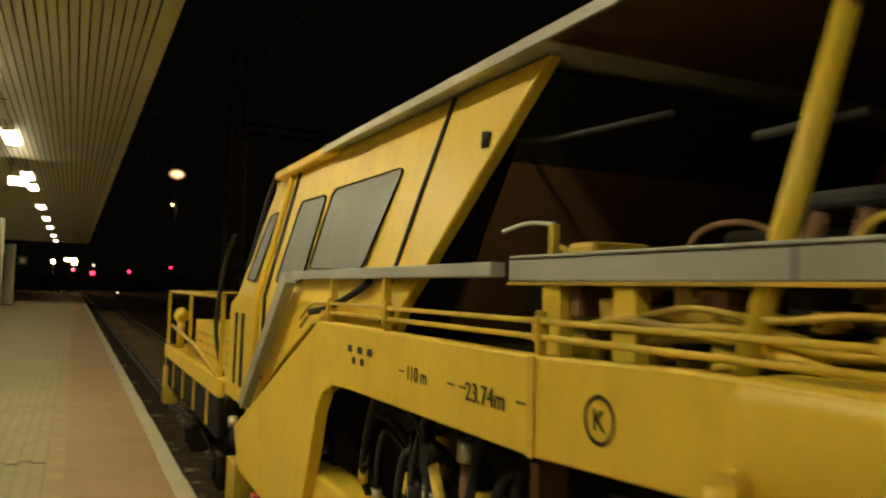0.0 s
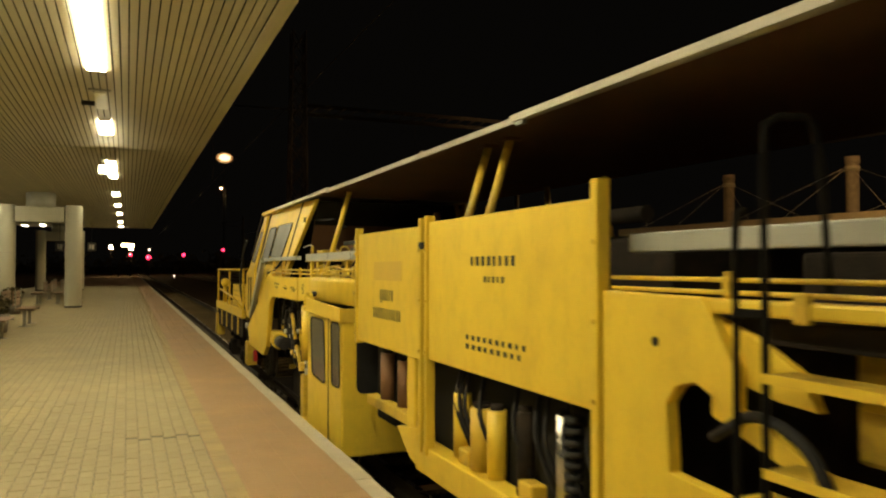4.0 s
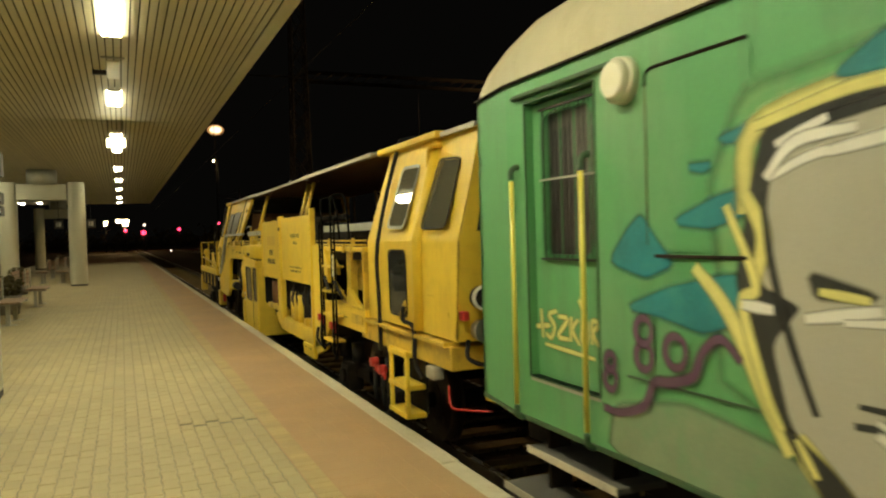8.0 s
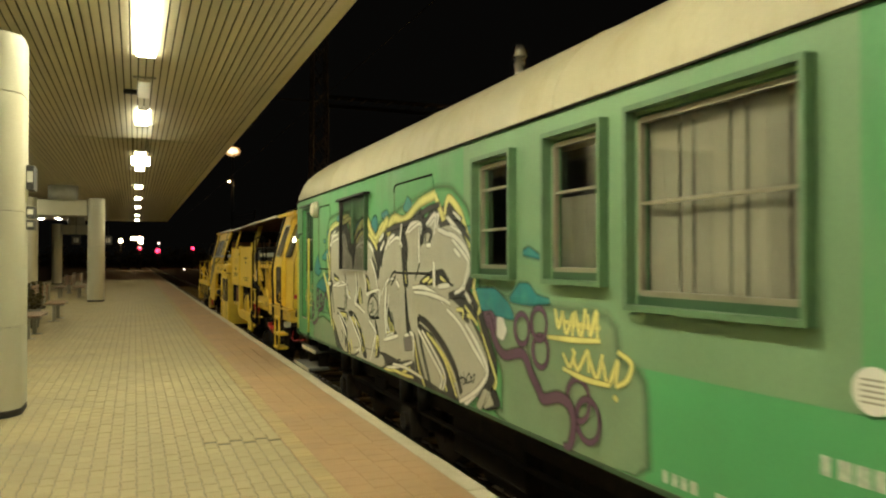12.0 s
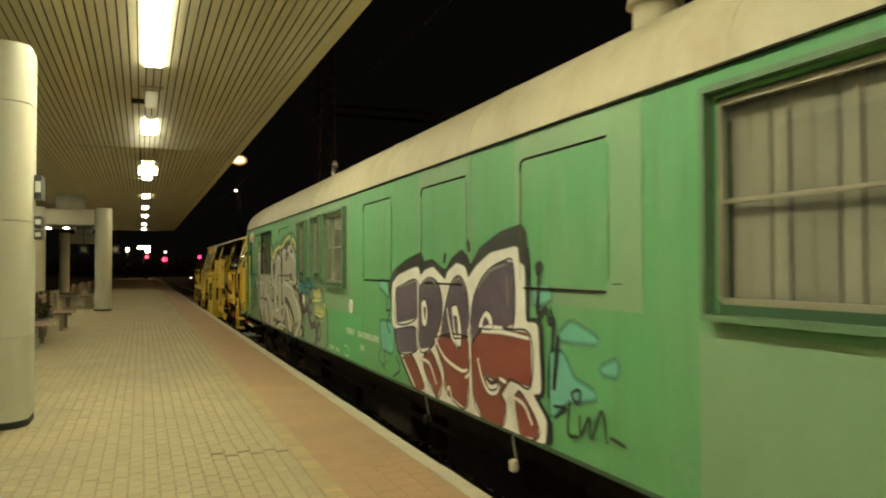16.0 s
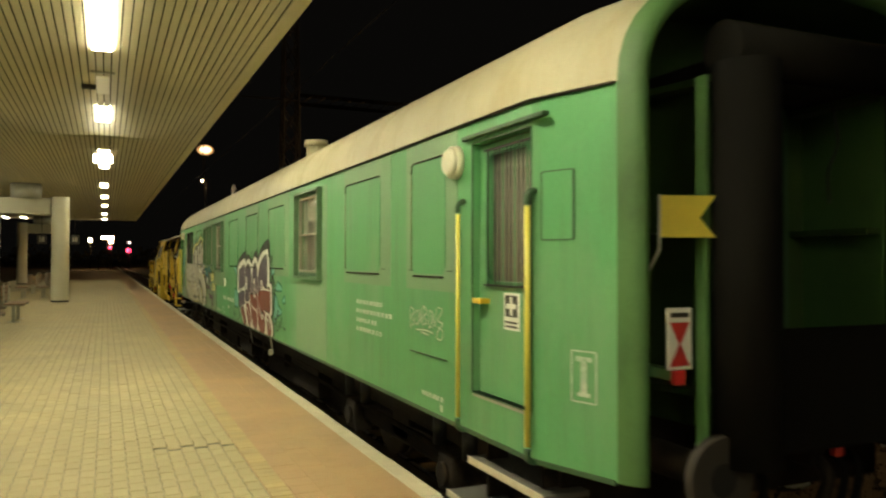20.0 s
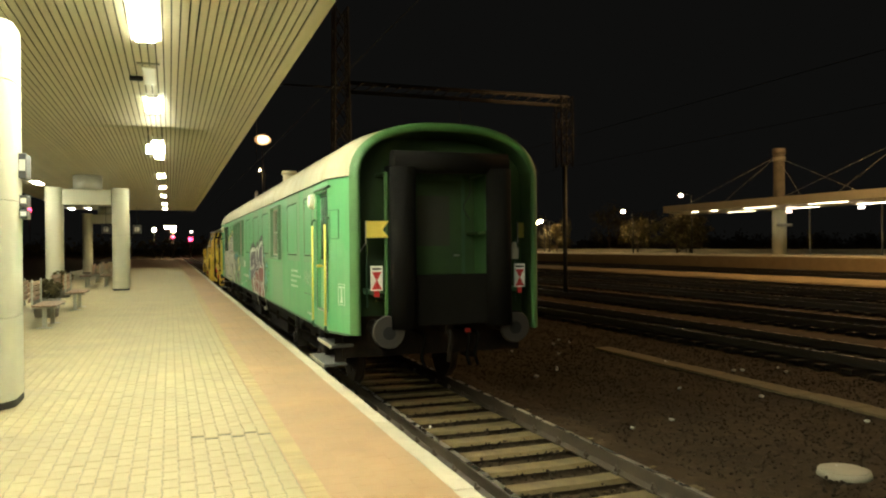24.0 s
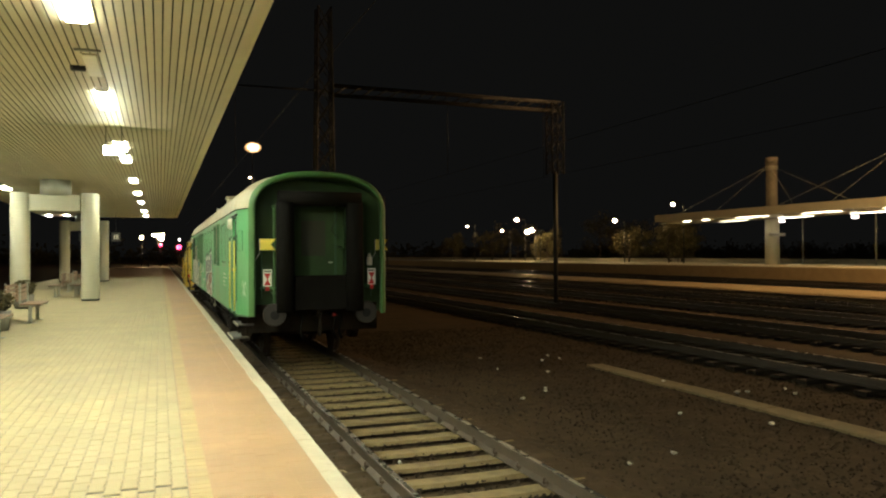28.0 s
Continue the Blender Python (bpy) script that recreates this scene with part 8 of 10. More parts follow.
def lettering(text, y, z, size, x=-1.404):
    cu = bpy.data.curves.new("lettering", "FONT")
    cu.body, cu.size, cu.extrude = text, size, 0.0008
    cu.materials.append(M["ink"])
    ob = new("lettering", cu)
    ob.parent = tamper
    ob.matrix_basis = Matrix.Translation((x, y, z)) @ Matrix(((0, 0, -1, 0), (-1, 0, 0, 0), (0, 1, 0, 0), (0, 0, 0, 1)))


def bar_row(y0, y1, z, h, n, seed, x, m="ink"):
    rng = random.Random(seed)
    w = (y0 - y1) / n
    for k in range(n):
        L = w * rng.uniform(0.35, 0.6)
        tp("lettering_bar", box(x - 0.0015, x, y0 - k * w - L, y0 - k * w, z, z + h), m)


def main_frame():
    beam = [(3.12, 1.40), (5.27, 0.50), (5.05, 0.22), (3.62, 0.18), (3.36, 0.34), (3.26, 0.54), (3.12, 0.92), (3.02, 1.04), (2.86, 1.10), (2.6, 1.11), (1.05, 1.12), (0.4, 1.16), (-1.66, 1.175), (-1.66, 1.40), (0.45, 1.42), (1.05, 1.40)]
    for x0, x1 in ((-1.40, -1.33), (1.33, 1.40)):
        slab_part("side_frame", beam, x0, x1, "yellow", "yellow cut-out side frame with lettering")
    # rounded girder over the tamping units
    sec = [(-1.25, 1.172), (-1.404, 1.172), (-1.412, 1.182)]
    sec += [(-1.362 - 0.05 * math.cos(k * math.pi / 16), 1.375 + 0.05 * math.sin(k * math.pi / 16)) for k in range(9)] + [(-1.25, 1.425)]
    bm = bmesh.new()
    rows = [[bm.verts.new((x, y, z)) for x, z in sec] for y in (0.33, 0.30, -1.66)]
    for v in rows[0]:
        v.co.x, v.co.z = min(v.co.x + 0.012, -1.25), 1.29 + (v.co.z - 1.29) * 0.9
    for a, b in zip(rows, rows[1:]):
        for k in range(len(sec) - 1):
            bm.faces.new((a[k], a[k + 1], b[k + 1], b[k])).smooth = True
    bm.faces.new(rows[0])
    bm.faces.new(rows[-1][::-1])
    bmesh.ops.recalc_face_normals(bm, faces=bm.faces)
    tp("side_girder", bm, "yellow", "smooth rounded yellow girder, grimy below")
    tp("girder_boss", cyl(bmesh.new(), (-1.42, -1.52, 1.30), (-1.41, -1.52, 1.30), 0.02, n=12), "yellow_worn")
    tp("seam_plate", box(-1.408, -1.4, 1.03, 1.06, 1.12, 1.40), "yellow_worn")
    bm = bmesh.new()
    for k in range(24):
        a = k * math.pi / 12
        b = a + math.pi / 13
        p = [(-1.402, 0.74 + r * math.cos(t), 1.27 + r * math.sin(t)) for r, t in ((0.062, a), (0.062, b), (0.05, b), (0.05, a))]
        bm.faces.new([bm.verts.new(q) for q in p])
    tp("round_mark", bm, "ink")
    lettering("K", 0.765, 1.245, 0.075)
    lettering("110 m", 1.93, 1.235, 0.075)
    lettering("23.74m", 1.44, 1.225, 0.085)
    bar_row(2.62, 2.24, 1.285, 0.03, 3, 3, -1.402)
    bar_row(2.56, 2.34, 1.235, 0.03, 2, 4, -1.402)
    for y in (1.98, 1.55, 1.46, 1.10):
        tp("arrow_mark", box(-1.4025, -1.4005, y - 0.025, y + 0.025, 1.258, 1.264), "ink")
    # deck, and a dark core added behind the frame to block light
    tp("deck", box(-1.33, 1.33, -7.6, 3.0, 1.28, 1.36, 0.0), "grime")
    tp("inner_core", box(-0.75, 0.95, -7.4, 3.3, -0.15, 1.27, 0.0), "grime")
    tp("far_girder", box(1.25, 1.42, -7.6, 0.4, 1.15, 1.42, 0.02), "yellow_worn")
    tp("end_bulkhead", box(-1.2, 1.2, 3.4, 3.5, 0.35, 1.4), "grime")


def handrails():
    for z in (1.45, 1.495):
        tp("rail_bar", rod((-1.37, 3.05, z), (-1.37, -1.68, z), 0.0095, 10), "yellow_rail", "yellow horizontal guard bar")
        tp("rail_bar", rod((-1.37, -5.5, z), (-1.37, -7.75, z), 0.0095, 10), "yellow_rail")
        bm = bmesh.new()
        pipe(bm, bend([(-1.37, 3.05, z), (-1.37, 3.35, z - 0.01), (-1.37, 3.58, z - 0.10)], 4), 0.0095, 8)
        tp("rail_bar", bm, "yellow_rail")
    for y in (3.03, 2.23, 1.06, -0.35, -1.35, -6.2, -7.25):
        p = tp("rail_post", box(-1.38, -1.352, y - 0.011, y + 0.011, 1.39, 1.525, 0.004), "yellow_worn")
        tp("clamp", box(-1.388, -1.345, y - 0.016, y + 0.016, 1.437, 1.508, 0.006), "yellow_worn", parent=p)
    for y, z in ((-0.02, 1.495), (-0.16, 1.45)):
        tp("rail_joint", cyl(bmesh.new(), (-1.37, y - 0.06, z), (-1.37, y + 0.06, z), 0.02, n=12), "yellow_rail")


def channel():
    c = tp("cable_channel", box(-1.20, -1.08, -1.68, 1.53, 1.612, 1.69, 0.006), "grey_chan", "long grey sheet-metal cable channel")
    tp("channel_lid", box(-1.208, -1.07, -1.68, 1.51, 1.69, 1.70, 0.003), "winframe", parent=c)
    for y in (0.35, -0.62):
        tp("lid_joint", box(-1.202, -1.2, y - 0.004, y + 0.004, 1.613, 1.698), "dark", parent=c)
    tp("channel_ledge", box(-1.205, -1.06, -1.68, 1.53, 1.600, 1.611, 0.002), "yellow_worn", parent=c)
    tp("cable_channel", box(-1.345, -1.285, 1.40, 3.92, 1.622, 1.672, 0.006), "grey_chan")
    slab_part("sloping_channel", [(3.95, 1.672), (3.86, 1.60), (5.05, 0.66), (5.16, 0.70)], -1.40, -1.33, "grey_chan", "grey sloping cable channel")
    tp("cable_channel", box(-1.25, -1.12, -7.62, -5.45, 1.605, 1.69, 0.008), "grey_chan")
    tp("channel_end", box(-1.24, -1.13, -7.76, -7.62, 1.615, 1.66, 0.02), "yellow_worn")
    for y in (2.35, 3.1):
        tp("channel_bracket", box(-1.345, -1.31, y - 0.015, y + 0.015, 1.38, 1.622), "yellow_worn")
    for y in (1.28, 0.92, -0.4):
        tp("channel_bracket", box(-1.19, -1.13, y - 0.05, y + 0.05, 1.36, 1.600, 0.008), "yellow")
    tp("small_lever", box(-1.17, -1.145, 1.30, 1.33, 1.70, 1.80), "yellow_worn")
    bm = bmesh.new()
    pipe(bm, bend([(-1.16, 1.31, 1.80), (-1.18, 1.44, 1.81), (-1.22, 1.54, 1.785)], 4), 0.008, 6)
    tp("lever_hook", bm, "white")


def long_roof():
    def zr(y):
        return 2.456 - 0.0045 * (4.5 - y)
    bm = bmesh.new()
    prof = [(-1.18, 0), (-1.16, 0.018), (-0.7, 0.045), (0, 0.055), (0.7, 0.045), (1.16, 0.018), (1.18, 0)]
    rows = []
    for y, k in ((3.88, 1.0), (1.0, 1.0), (-3.0, 1.0), (-4.3, 1.0), (-4.34, 1.068), (-7.70, 1.068), (-7.72, 1.0), (-10.12, 1.0)):
        rows.append([bm.verts.new((x * k, y, zr(y) + z)) for x, z in prof])
    for a, b in zip(rows, rows[1:]):
        for k in range(len(a) - 1):
            bm.faces.new((a[k], b[k], b[k + 1], a[k + 1]))
        bm.faces.new((a[0], a[-1], b[-1], b[0]))
    bm.faces.new(rows[0])
    bm.faces.new(rows[-1][::-1])
    bmesh.ops.recalc_face_normals(bm, faces=bm.faces)
    r = tp("roof", bm, "roof_edge", "long pale sheet-metal roof")
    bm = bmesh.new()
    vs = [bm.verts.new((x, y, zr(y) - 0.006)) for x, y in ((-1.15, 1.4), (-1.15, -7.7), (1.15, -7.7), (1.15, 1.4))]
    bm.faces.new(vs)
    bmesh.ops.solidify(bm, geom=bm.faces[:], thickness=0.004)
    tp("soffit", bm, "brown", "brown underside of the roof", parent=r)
    for y0, y1, w in ((3.86, 0.42, 0.03), (0.38, -4.3, 0.03), (-4.34, -7.70, 0.03), (-7.74, -10.1, 0.03)):
        xo = 0.08 if -7 < y0 < -4 else 0.0
        tp("roof_trim", box(-1.195 - xo, -1.178 - xo, y1, y0, zr((y0 + y1) / 2) - 0.03, zr((y0 + y1) / 2) + 0.012, 0.003), "roof_edge", parent=r)
    for y in (0.4, -4.32):
        tp("trim_joint", box(-1.202, -1.175, y - 0.05, y + 0.05, zr(y) - 0.04, zr(y) + 0.018, 0.004), "winframe", parent=r)
    for y in (-6.2, -2.2):
        tp("roof_stud", cyl(bmesh.new(), (-1.0, y, zr(y) + 0.02), (-1.0, y, zr(y) + 0.10), 0.025, n=10), "winframe", parent=r)
    # struts lean inwards to the roof
    for y, m, z0 in ((0.43, "yellow", 1.38), (-3.30, "yellow_worn", 1.36), (-3.64, "yellow_worn", 1.36), (-7.45, "yellow_worn", 1.38)):
        tp("roof_strut", rod((-1.21, y + 0.05, z0), (-0.93, y - 0.05, zr(y) - 0.01), 0.03, 12), m, "roof strut leaning inwards")
        tp("strut_foot", box(-0.99, -0.87, y - 0.1, y, zr(y) - 0.03, zr(y) - 0.008, 0.004), "brown")
    tp("strut_band", cyl(bmesh.new(), (-1.133, 0.46, 1.64), (-1.126, 0.459, 1.665), 0.034, n=12), "white")
    tp("strut_box", box(-0.9, -0.82, 0.22, 0.30, 1.80, 1.90, 0.01), "yellow_worn")
    tp("strut_arm", rod((-1.04, 0.60, 1.98), (-0.98, 0.34, 2.0), 0.014, 8), "dark")
    for y in (-0.9, -2.0, 1.6):
        tp("roof_strut", rod((1.1, y, 1.34), (0.93, y - 0.05, 2.42), 0.03, 8), "yellow_worn")
    for y, h in ((-0.62, 1.98), (-0.70, 2.12), (-2.4, 2.0)):
        tp("pipe_stub", rod((-0.2, y, 1.6), (-0.2 - 0.05, y + 0.05, h), 0.035, 10), "brown")


def lean(y, z, off=0.0):
    """A point on the front cab's side: upright up to the rails, leaning in above them."""
    return Vector((-1.30 + 0.235 * max(z - 1.5, 0.0) - off, y, z))


def cab_side(poly, d, flip=1):
    """A leaning plate of thickness d with a rounded outer edge."""
    bm = bmesh.new()
    lo, hi = [bm.verts.new((0, 0, 0)) for p in poly], [bm.verts.new((0, 0, 0)) for p in poly]
    for k, (y, z) in enumerate(poly):
        a, b = lean(y, z), lean(y, z, -d)
        lo[k].co, hi[k].co = (a.x * flip, a.y, a.z), (b.x * flip, b.y, b.z)
    n = len(poly)
    up = [k for k in range(n) if poly[k][1] >= 1.5]
    dn = [k for k in range(n) if poly[k][1] <= 1.5]
    for L in (lo, hi):
        bm.faces.new([L[k] for k in up])
        bm.faces.new([L[k] for k in dn])
    for k in range(n):
        bm.faces.new((lo[k], lo[(k + 1) % n], hi[(k + 1) % n], hi[k]))
    bmesh.ops.recalc_face_normals(bm, faces=bm.faces)
    bmesh.ops.bevel(bm, geom=[e for e in bm.edges if len(e.link_faces) == 2 and e.calc_face_angle() > 0.6], offset=0.012, segments=2, affect="EDGES", profile=0.5)
    return bm


def front_cab():
    poly = [(1.47, 2.42), (5.20, 2.47), (5.42, 2.43), (5.55, 2.2), (5.86, 1.5), (6.16, 1.42), (6.20, 0.62), (5.30, 0.60), (4.35, 1.05), (3.60, 1.36), (2.34, 1.38), (2.25, 1.5)]
    c = tp("front_cab", cab_side(poly, 0.06), "yellow", "yellow slant-backed front cab")
    tp("far_wall", cab_side(poly, 0.06, -1), "yellow", parent=c)
    # solid near-black core in place of the unlit cab inside
    core = [(1.60, 2.40), (5.35, 2.42), (5.5, 2.2), (5.80, 1.52), (6.10, 1.40), (6.15, 0.64), (5.30, 0.62), (4.35, 1.07), (3.60, 1.38), (2.36, 1.38)]
    slab_part("cab_core", core, -1.02, 1.02, "unlit_hollow", "", c, 0)
    slab_part("windscreen_wall", [(5.42, 2.43), (5.57, 2.2), (5.89, 1.5), (6.22, 1.42), (6.25, 0.62), (6.20, 0.62), (6.16, 1.42), (5.86, 1.5), (5.53, 2.2), (5.38, 2.41)], -1.10, 1.10, "yellow", "", c, 0.004)

    def pane(name, q, r, label="", m="cabglass_dusty"):
        return pane_on(name, [lean(y, z, 0.012 if z < 1.9 else 0.0) for y, z in q], 0.004, m, c, label, r, 0.016)
    pane("side_window", ((2.63, 2.16), (3.73, 2.17), (3.78, 1.69), (2.84, 1.67)), 0.06, "tinted cab window")
    pane("side_window", ((3.88, 2.15), (4.46, 2.16), (4.54, 1.61), (3.90, 1.61)), 0.06)
    pane("door_window", ((5.10, 2.14), (5.36, 2.12), (5.54, 1.63), (5.22, 1.62)), 0.04)
    for y0, y1 in ((5.52, 5.64), (5.80, 5.90)):
        pane_on("low_window", [lean(y0, 1.35), lean(y1, 1.35), lean(y1 + 0.02, 0.75), lean(y0 + 0.02, 0.75)], 0.004, "black", c, "", 0.03, 0.0)
    # door gap, wall groove, eaves visor
    for pts, w in ((((4.74, 2.42), (4.78, 1.9), (4.80, 1.5), (4.84, 0.9)), 0.02), (((2.21, 2.425), (2.33, 2.0), (2.41, 1.68), (2.47, 1.42)), 0.014)):
        bm = bmesh.new()
        pipe(bm, [lean(y, z, 0.002) for y, z in pts], w, 8)
        tp("door_groove", bm, "dark", parent=c)
    bm = bmesh.new()
    pipe(bm, [lean(y, z, 0.012) for y, z in ((4.92, 2.44), (4.95, 1.9), (5.0, 1.5), (5.05, 0.8))], 0.028, 8)
    tp("door_edge", bm, "yellow", parent=c)
    tp("drip_visor", box(-1.165, -1.05, 3.86, 5.25, 2.415, 2.475, 0.012), "yellow", parent=c)
    bm = bmesh.new()
    pipe(bm, bend([(-1.12, 5.30, 2.50), (-1.17, 5.42, 2.3), (-1.24, 5.62, 1.85), (-1.28, 5.66, 1.72)], 4), 0.016, 8)
    tp("wiper_rail", bm, "dark", parent=c)
    bm = bmesh.new()
    pipe(bm, bend([(-1.30, 6.1, 2.02), (-1.35, 6.25, 1.75), (-1.37, 6.45, 1.2), (-1.30, 6.4, 0.75)], 5), 0.02, 8)
    tp("grab_rail", bm, "dark", parent=c)
    bm = bmesh.new()
    pipe(bm, bend([(-1.12, 1.80, 2.16), (-1.02, 1.77, 2.165), (-0.98, 1.6, 2.15), (-0.95, 1.0, 2.13)], 4), 0.012, 7)
    tp("latch_rod", bm, "dark", parent=c)
    tp("latch", cyl(bmesh.new(), (-1.15, 1.80, 2.13), (-1.15, 1.80, 2.19), 0.022, n=10), "dark", parent=c)
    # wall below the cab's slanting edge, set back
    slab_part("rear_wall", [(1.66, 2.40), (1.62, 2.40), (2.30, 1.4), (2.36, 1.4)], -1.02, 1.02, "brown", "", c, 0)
    bm = bmesh.new()
    pipe(bm, bend([(-1.38, 3.35, 1.44), (-1.36, 3.1, 1.47), (-1.32, 2.8, 1.55), (-1.315, 2.6, 1.61)], 4), 0.018, 8)
    tp("black_hose", bm, "black")


def front_deck():
    tp("front_deck", box(-1.32, 1.32, 6.26, 10.75, 0.60, 0.72, 0.01), "yellow_worn")
    tp("front_sill", box(-1.36, -1.30, 6.3, 10.7, 0.57, 0.74, 0.01), "yellow")
    tp("lower_sill", box(-1.34, -1.28, 6.3, 10.6, 0.20, 0.565, 0.01), "grime")
    for y in (6.9, 7.8, 8.7, 9.6):
        tp("sill_rib", box(-1.358, -1.341, y - 0.05, y + 0.05, 0.24, 0.56, 0.006), "yellow_worn")
    b = tp("equipment_box", box(-1.20, 0.4, 6.6, 8.9, 0.72, 1.16, 0.015), "yellow")
    for z in (0.82, 0.92, 1.02):
        tp("box_rib", box(-1.215, -1.2, 6.65, 8.85, z, z + 0.025, 0.004), "yellow_worn", parent=b)
    tp("equipment_box", box(-0.9, 0.9, 9.3, 10.4, 0.72, 1.0, 0.015), "yellow_worn")
    for y in (10.65, 8.5, 6.4):
        tp("deck_rail_post", box(-1.34, -1.30, y - 0.018, y + 0.018, 0.72, 1.47, 0.005), "yellow_rail")
    tp("deck_rail", rod((-1.32, 10.68, 1.47), (-1.32, 6.35, 1.47), 0.019, 10), "yellow_rail")
    tp("deck_rail", rod((-1.32, 10.68, 1.47), (1.32, 10.68, 1.47), 0.019, 10), "yellow_rail")
    bm = bmesh.new()
    pipe(bm, [(-1.33, 10.2, 1.02), (-1.33, 8.0, 0.92), (-1.33, 6.4, 0.74)], 0.022, 8)
    tp("deck_rail", bm, "yellow_rail")
    k = tp("lamp_knob", cyl(bmesh.new(), (-1.22, 10.15, 0.72), (-1.22, 10.15, 1.1), 0.05, n=12), "yellow")
    bm = bmesh.new()
    bmesh.ops.create_uvsphere(bm, u_segments=16, v_segments=10, radius=0.105, matrix=Matrix.Translation((-1.22, 10.15, 1.16)))
    tp("ball", bm, "yellow", parent=k)
    for x in (-0.875, 0.875):
        tp("buffer", cyl(bmesh.new(), (x, 10.75, 0.485), (x, 11.35, 0.485), 0.1, n=16), "yellow_worn")
        tp("buffer_head", cyl(bmesh.new(), (x, 11.35, 0.485), (x, 11.40, 0.485), 0.22, n=24), "dark")
    tp("front_beam", box(-1.34, 1.34, 10.6, 10.76, 0.25, 0.73, 0.01), "yellow_worn")
    tp("step_frame", box(-1.38, -1.2, 10.3, 10.6, -0.05, 0.45, 0.01), "yellow_worn")
    tp("step_frame", box(-1.42, -1.25, 5.1, 5.4, -0.15, 0.25, 0.01), "yellow_worn")
    tp("red_hook", box(-1.40, -1.34, 4.5, 4.62, -0.02, 0.16, 0.02), "red", "red towing hook")
    tp("corner_lamp", cyl(bmesh.new(), (-1.42, 5.35, 0.52), (-1.36, 5.35, 0.52), 0.045, n=14), "chrome")


def small_cab():
    """The low operator's cab under the girder."""
    c = tp("operator_cab", box(-1.50, -0.75, -1.42, 0.02, -0.22, 1.04, 0.02), "yellow", "small yellow operator cab hanging below the frame")
    slab_part("cab_visor", [(0.02, 1.20), (0.02, 1.06), (-1.44, 1.018), (-1.44, 1.153)], -1.525, -1.49, "yellow", "", c, 0.006)
    slab_part("visor_return", [(-1.415, 1.15), (-1.415, 1.02), (-1.44, 1.02), (-1.44, 1.15)], -1.49, -1.30, "yellow_worn", "", c, 0.004)
    # dark panel that paints the shaded gap behind the visor
    tp("cab_roof", box(-1.489, -0.9, -1.412, 0.0, 1.045, 1.07, 0.004), "grime", parent=c)
    pane_on("side_window", ((-1.5, -0.16, 1.0), (-1.5, -0.74, 0.99), (-1.5, -0.80, 0.38), (-1.5, -0.24, 0.42)), 0.004, "cabglass_low", c, "tinted cab window", 0.08, 0.016)
    pane_on("side_window", ((-1.5, -1.04, 1.0), (-1.5, -1.34, 1.0), (-1.5, -1.36, 0.42), (-1.5, -1.08, 0.42)), 0.004, "cabglass_low", c, "", 0.07, 0.016)
    tp("door_gap", box(-1.505, -1.499, -0.935, -0.915, -0.2, 1.04), "black", parent=c)
    bm = bmesh.new()
    P = round_rect(-1.36, -0.92, 0.36, 0.98, 0.07)
    bm.faces.new([bm.verts.new((x, -1.424, z)) for x, z in P])
    tp("rear_window", bm, "black", parent=c)
    cy = tp("hydraulic_cylinder", cyl(bmesh.new(), (-1.46, 0.20, 0.50), (-1.46, 0.20, 1.07), 0.068, n=20), "yellow", "upright yellow hydraulic cylinder")
    tp("cylinder_rod", rod((-1.46, 0.20, 0.22), (-1.46, 0.20, 0.52), 0.035, 12), "chrome", parent=cy)
    tp("cylinder_head", box(-1.52, -1.40, 0.13, 0.27, 1.05, 1.10, 0.015), "yellow_worn", parent=cy)
    for y0, y1, z1 in ((0.27, 0.30, 1.22), (0.14, 0.0, 1.24)):
        bm = bmesh.new()
        pipe(bm, [(-1.46, y0, 1.07), (-1.455, y1, z1)], 0.028, 10)
        lug = tp("lug", bm, "yellow", parent=cy)
        tp("lug_pin", cyl(bmesh.new(), (-1.455, y1, z1), (-1.40, y1, z1), 0.03, n=14), "dark" if y1 == 0.0 else "yellow_worn", parent=lug)
    tp("pivot", cyl(bmesh.new(), (-1.54, 0.26, 0.42), (-1.40, 0.26, 0.42), 0.05, n=16), "yellow_worn", parent=cy)
    tp("lower_arm", box(-1.52, -1.40, 0.12, 0.30, -0.2, 0.34, 0.02), "yellow_worn")
    tp("foot", box(-1.55, -1.38, 0.10, 0.28, -0.36, -0.12, 0.01), "yellow_rail")


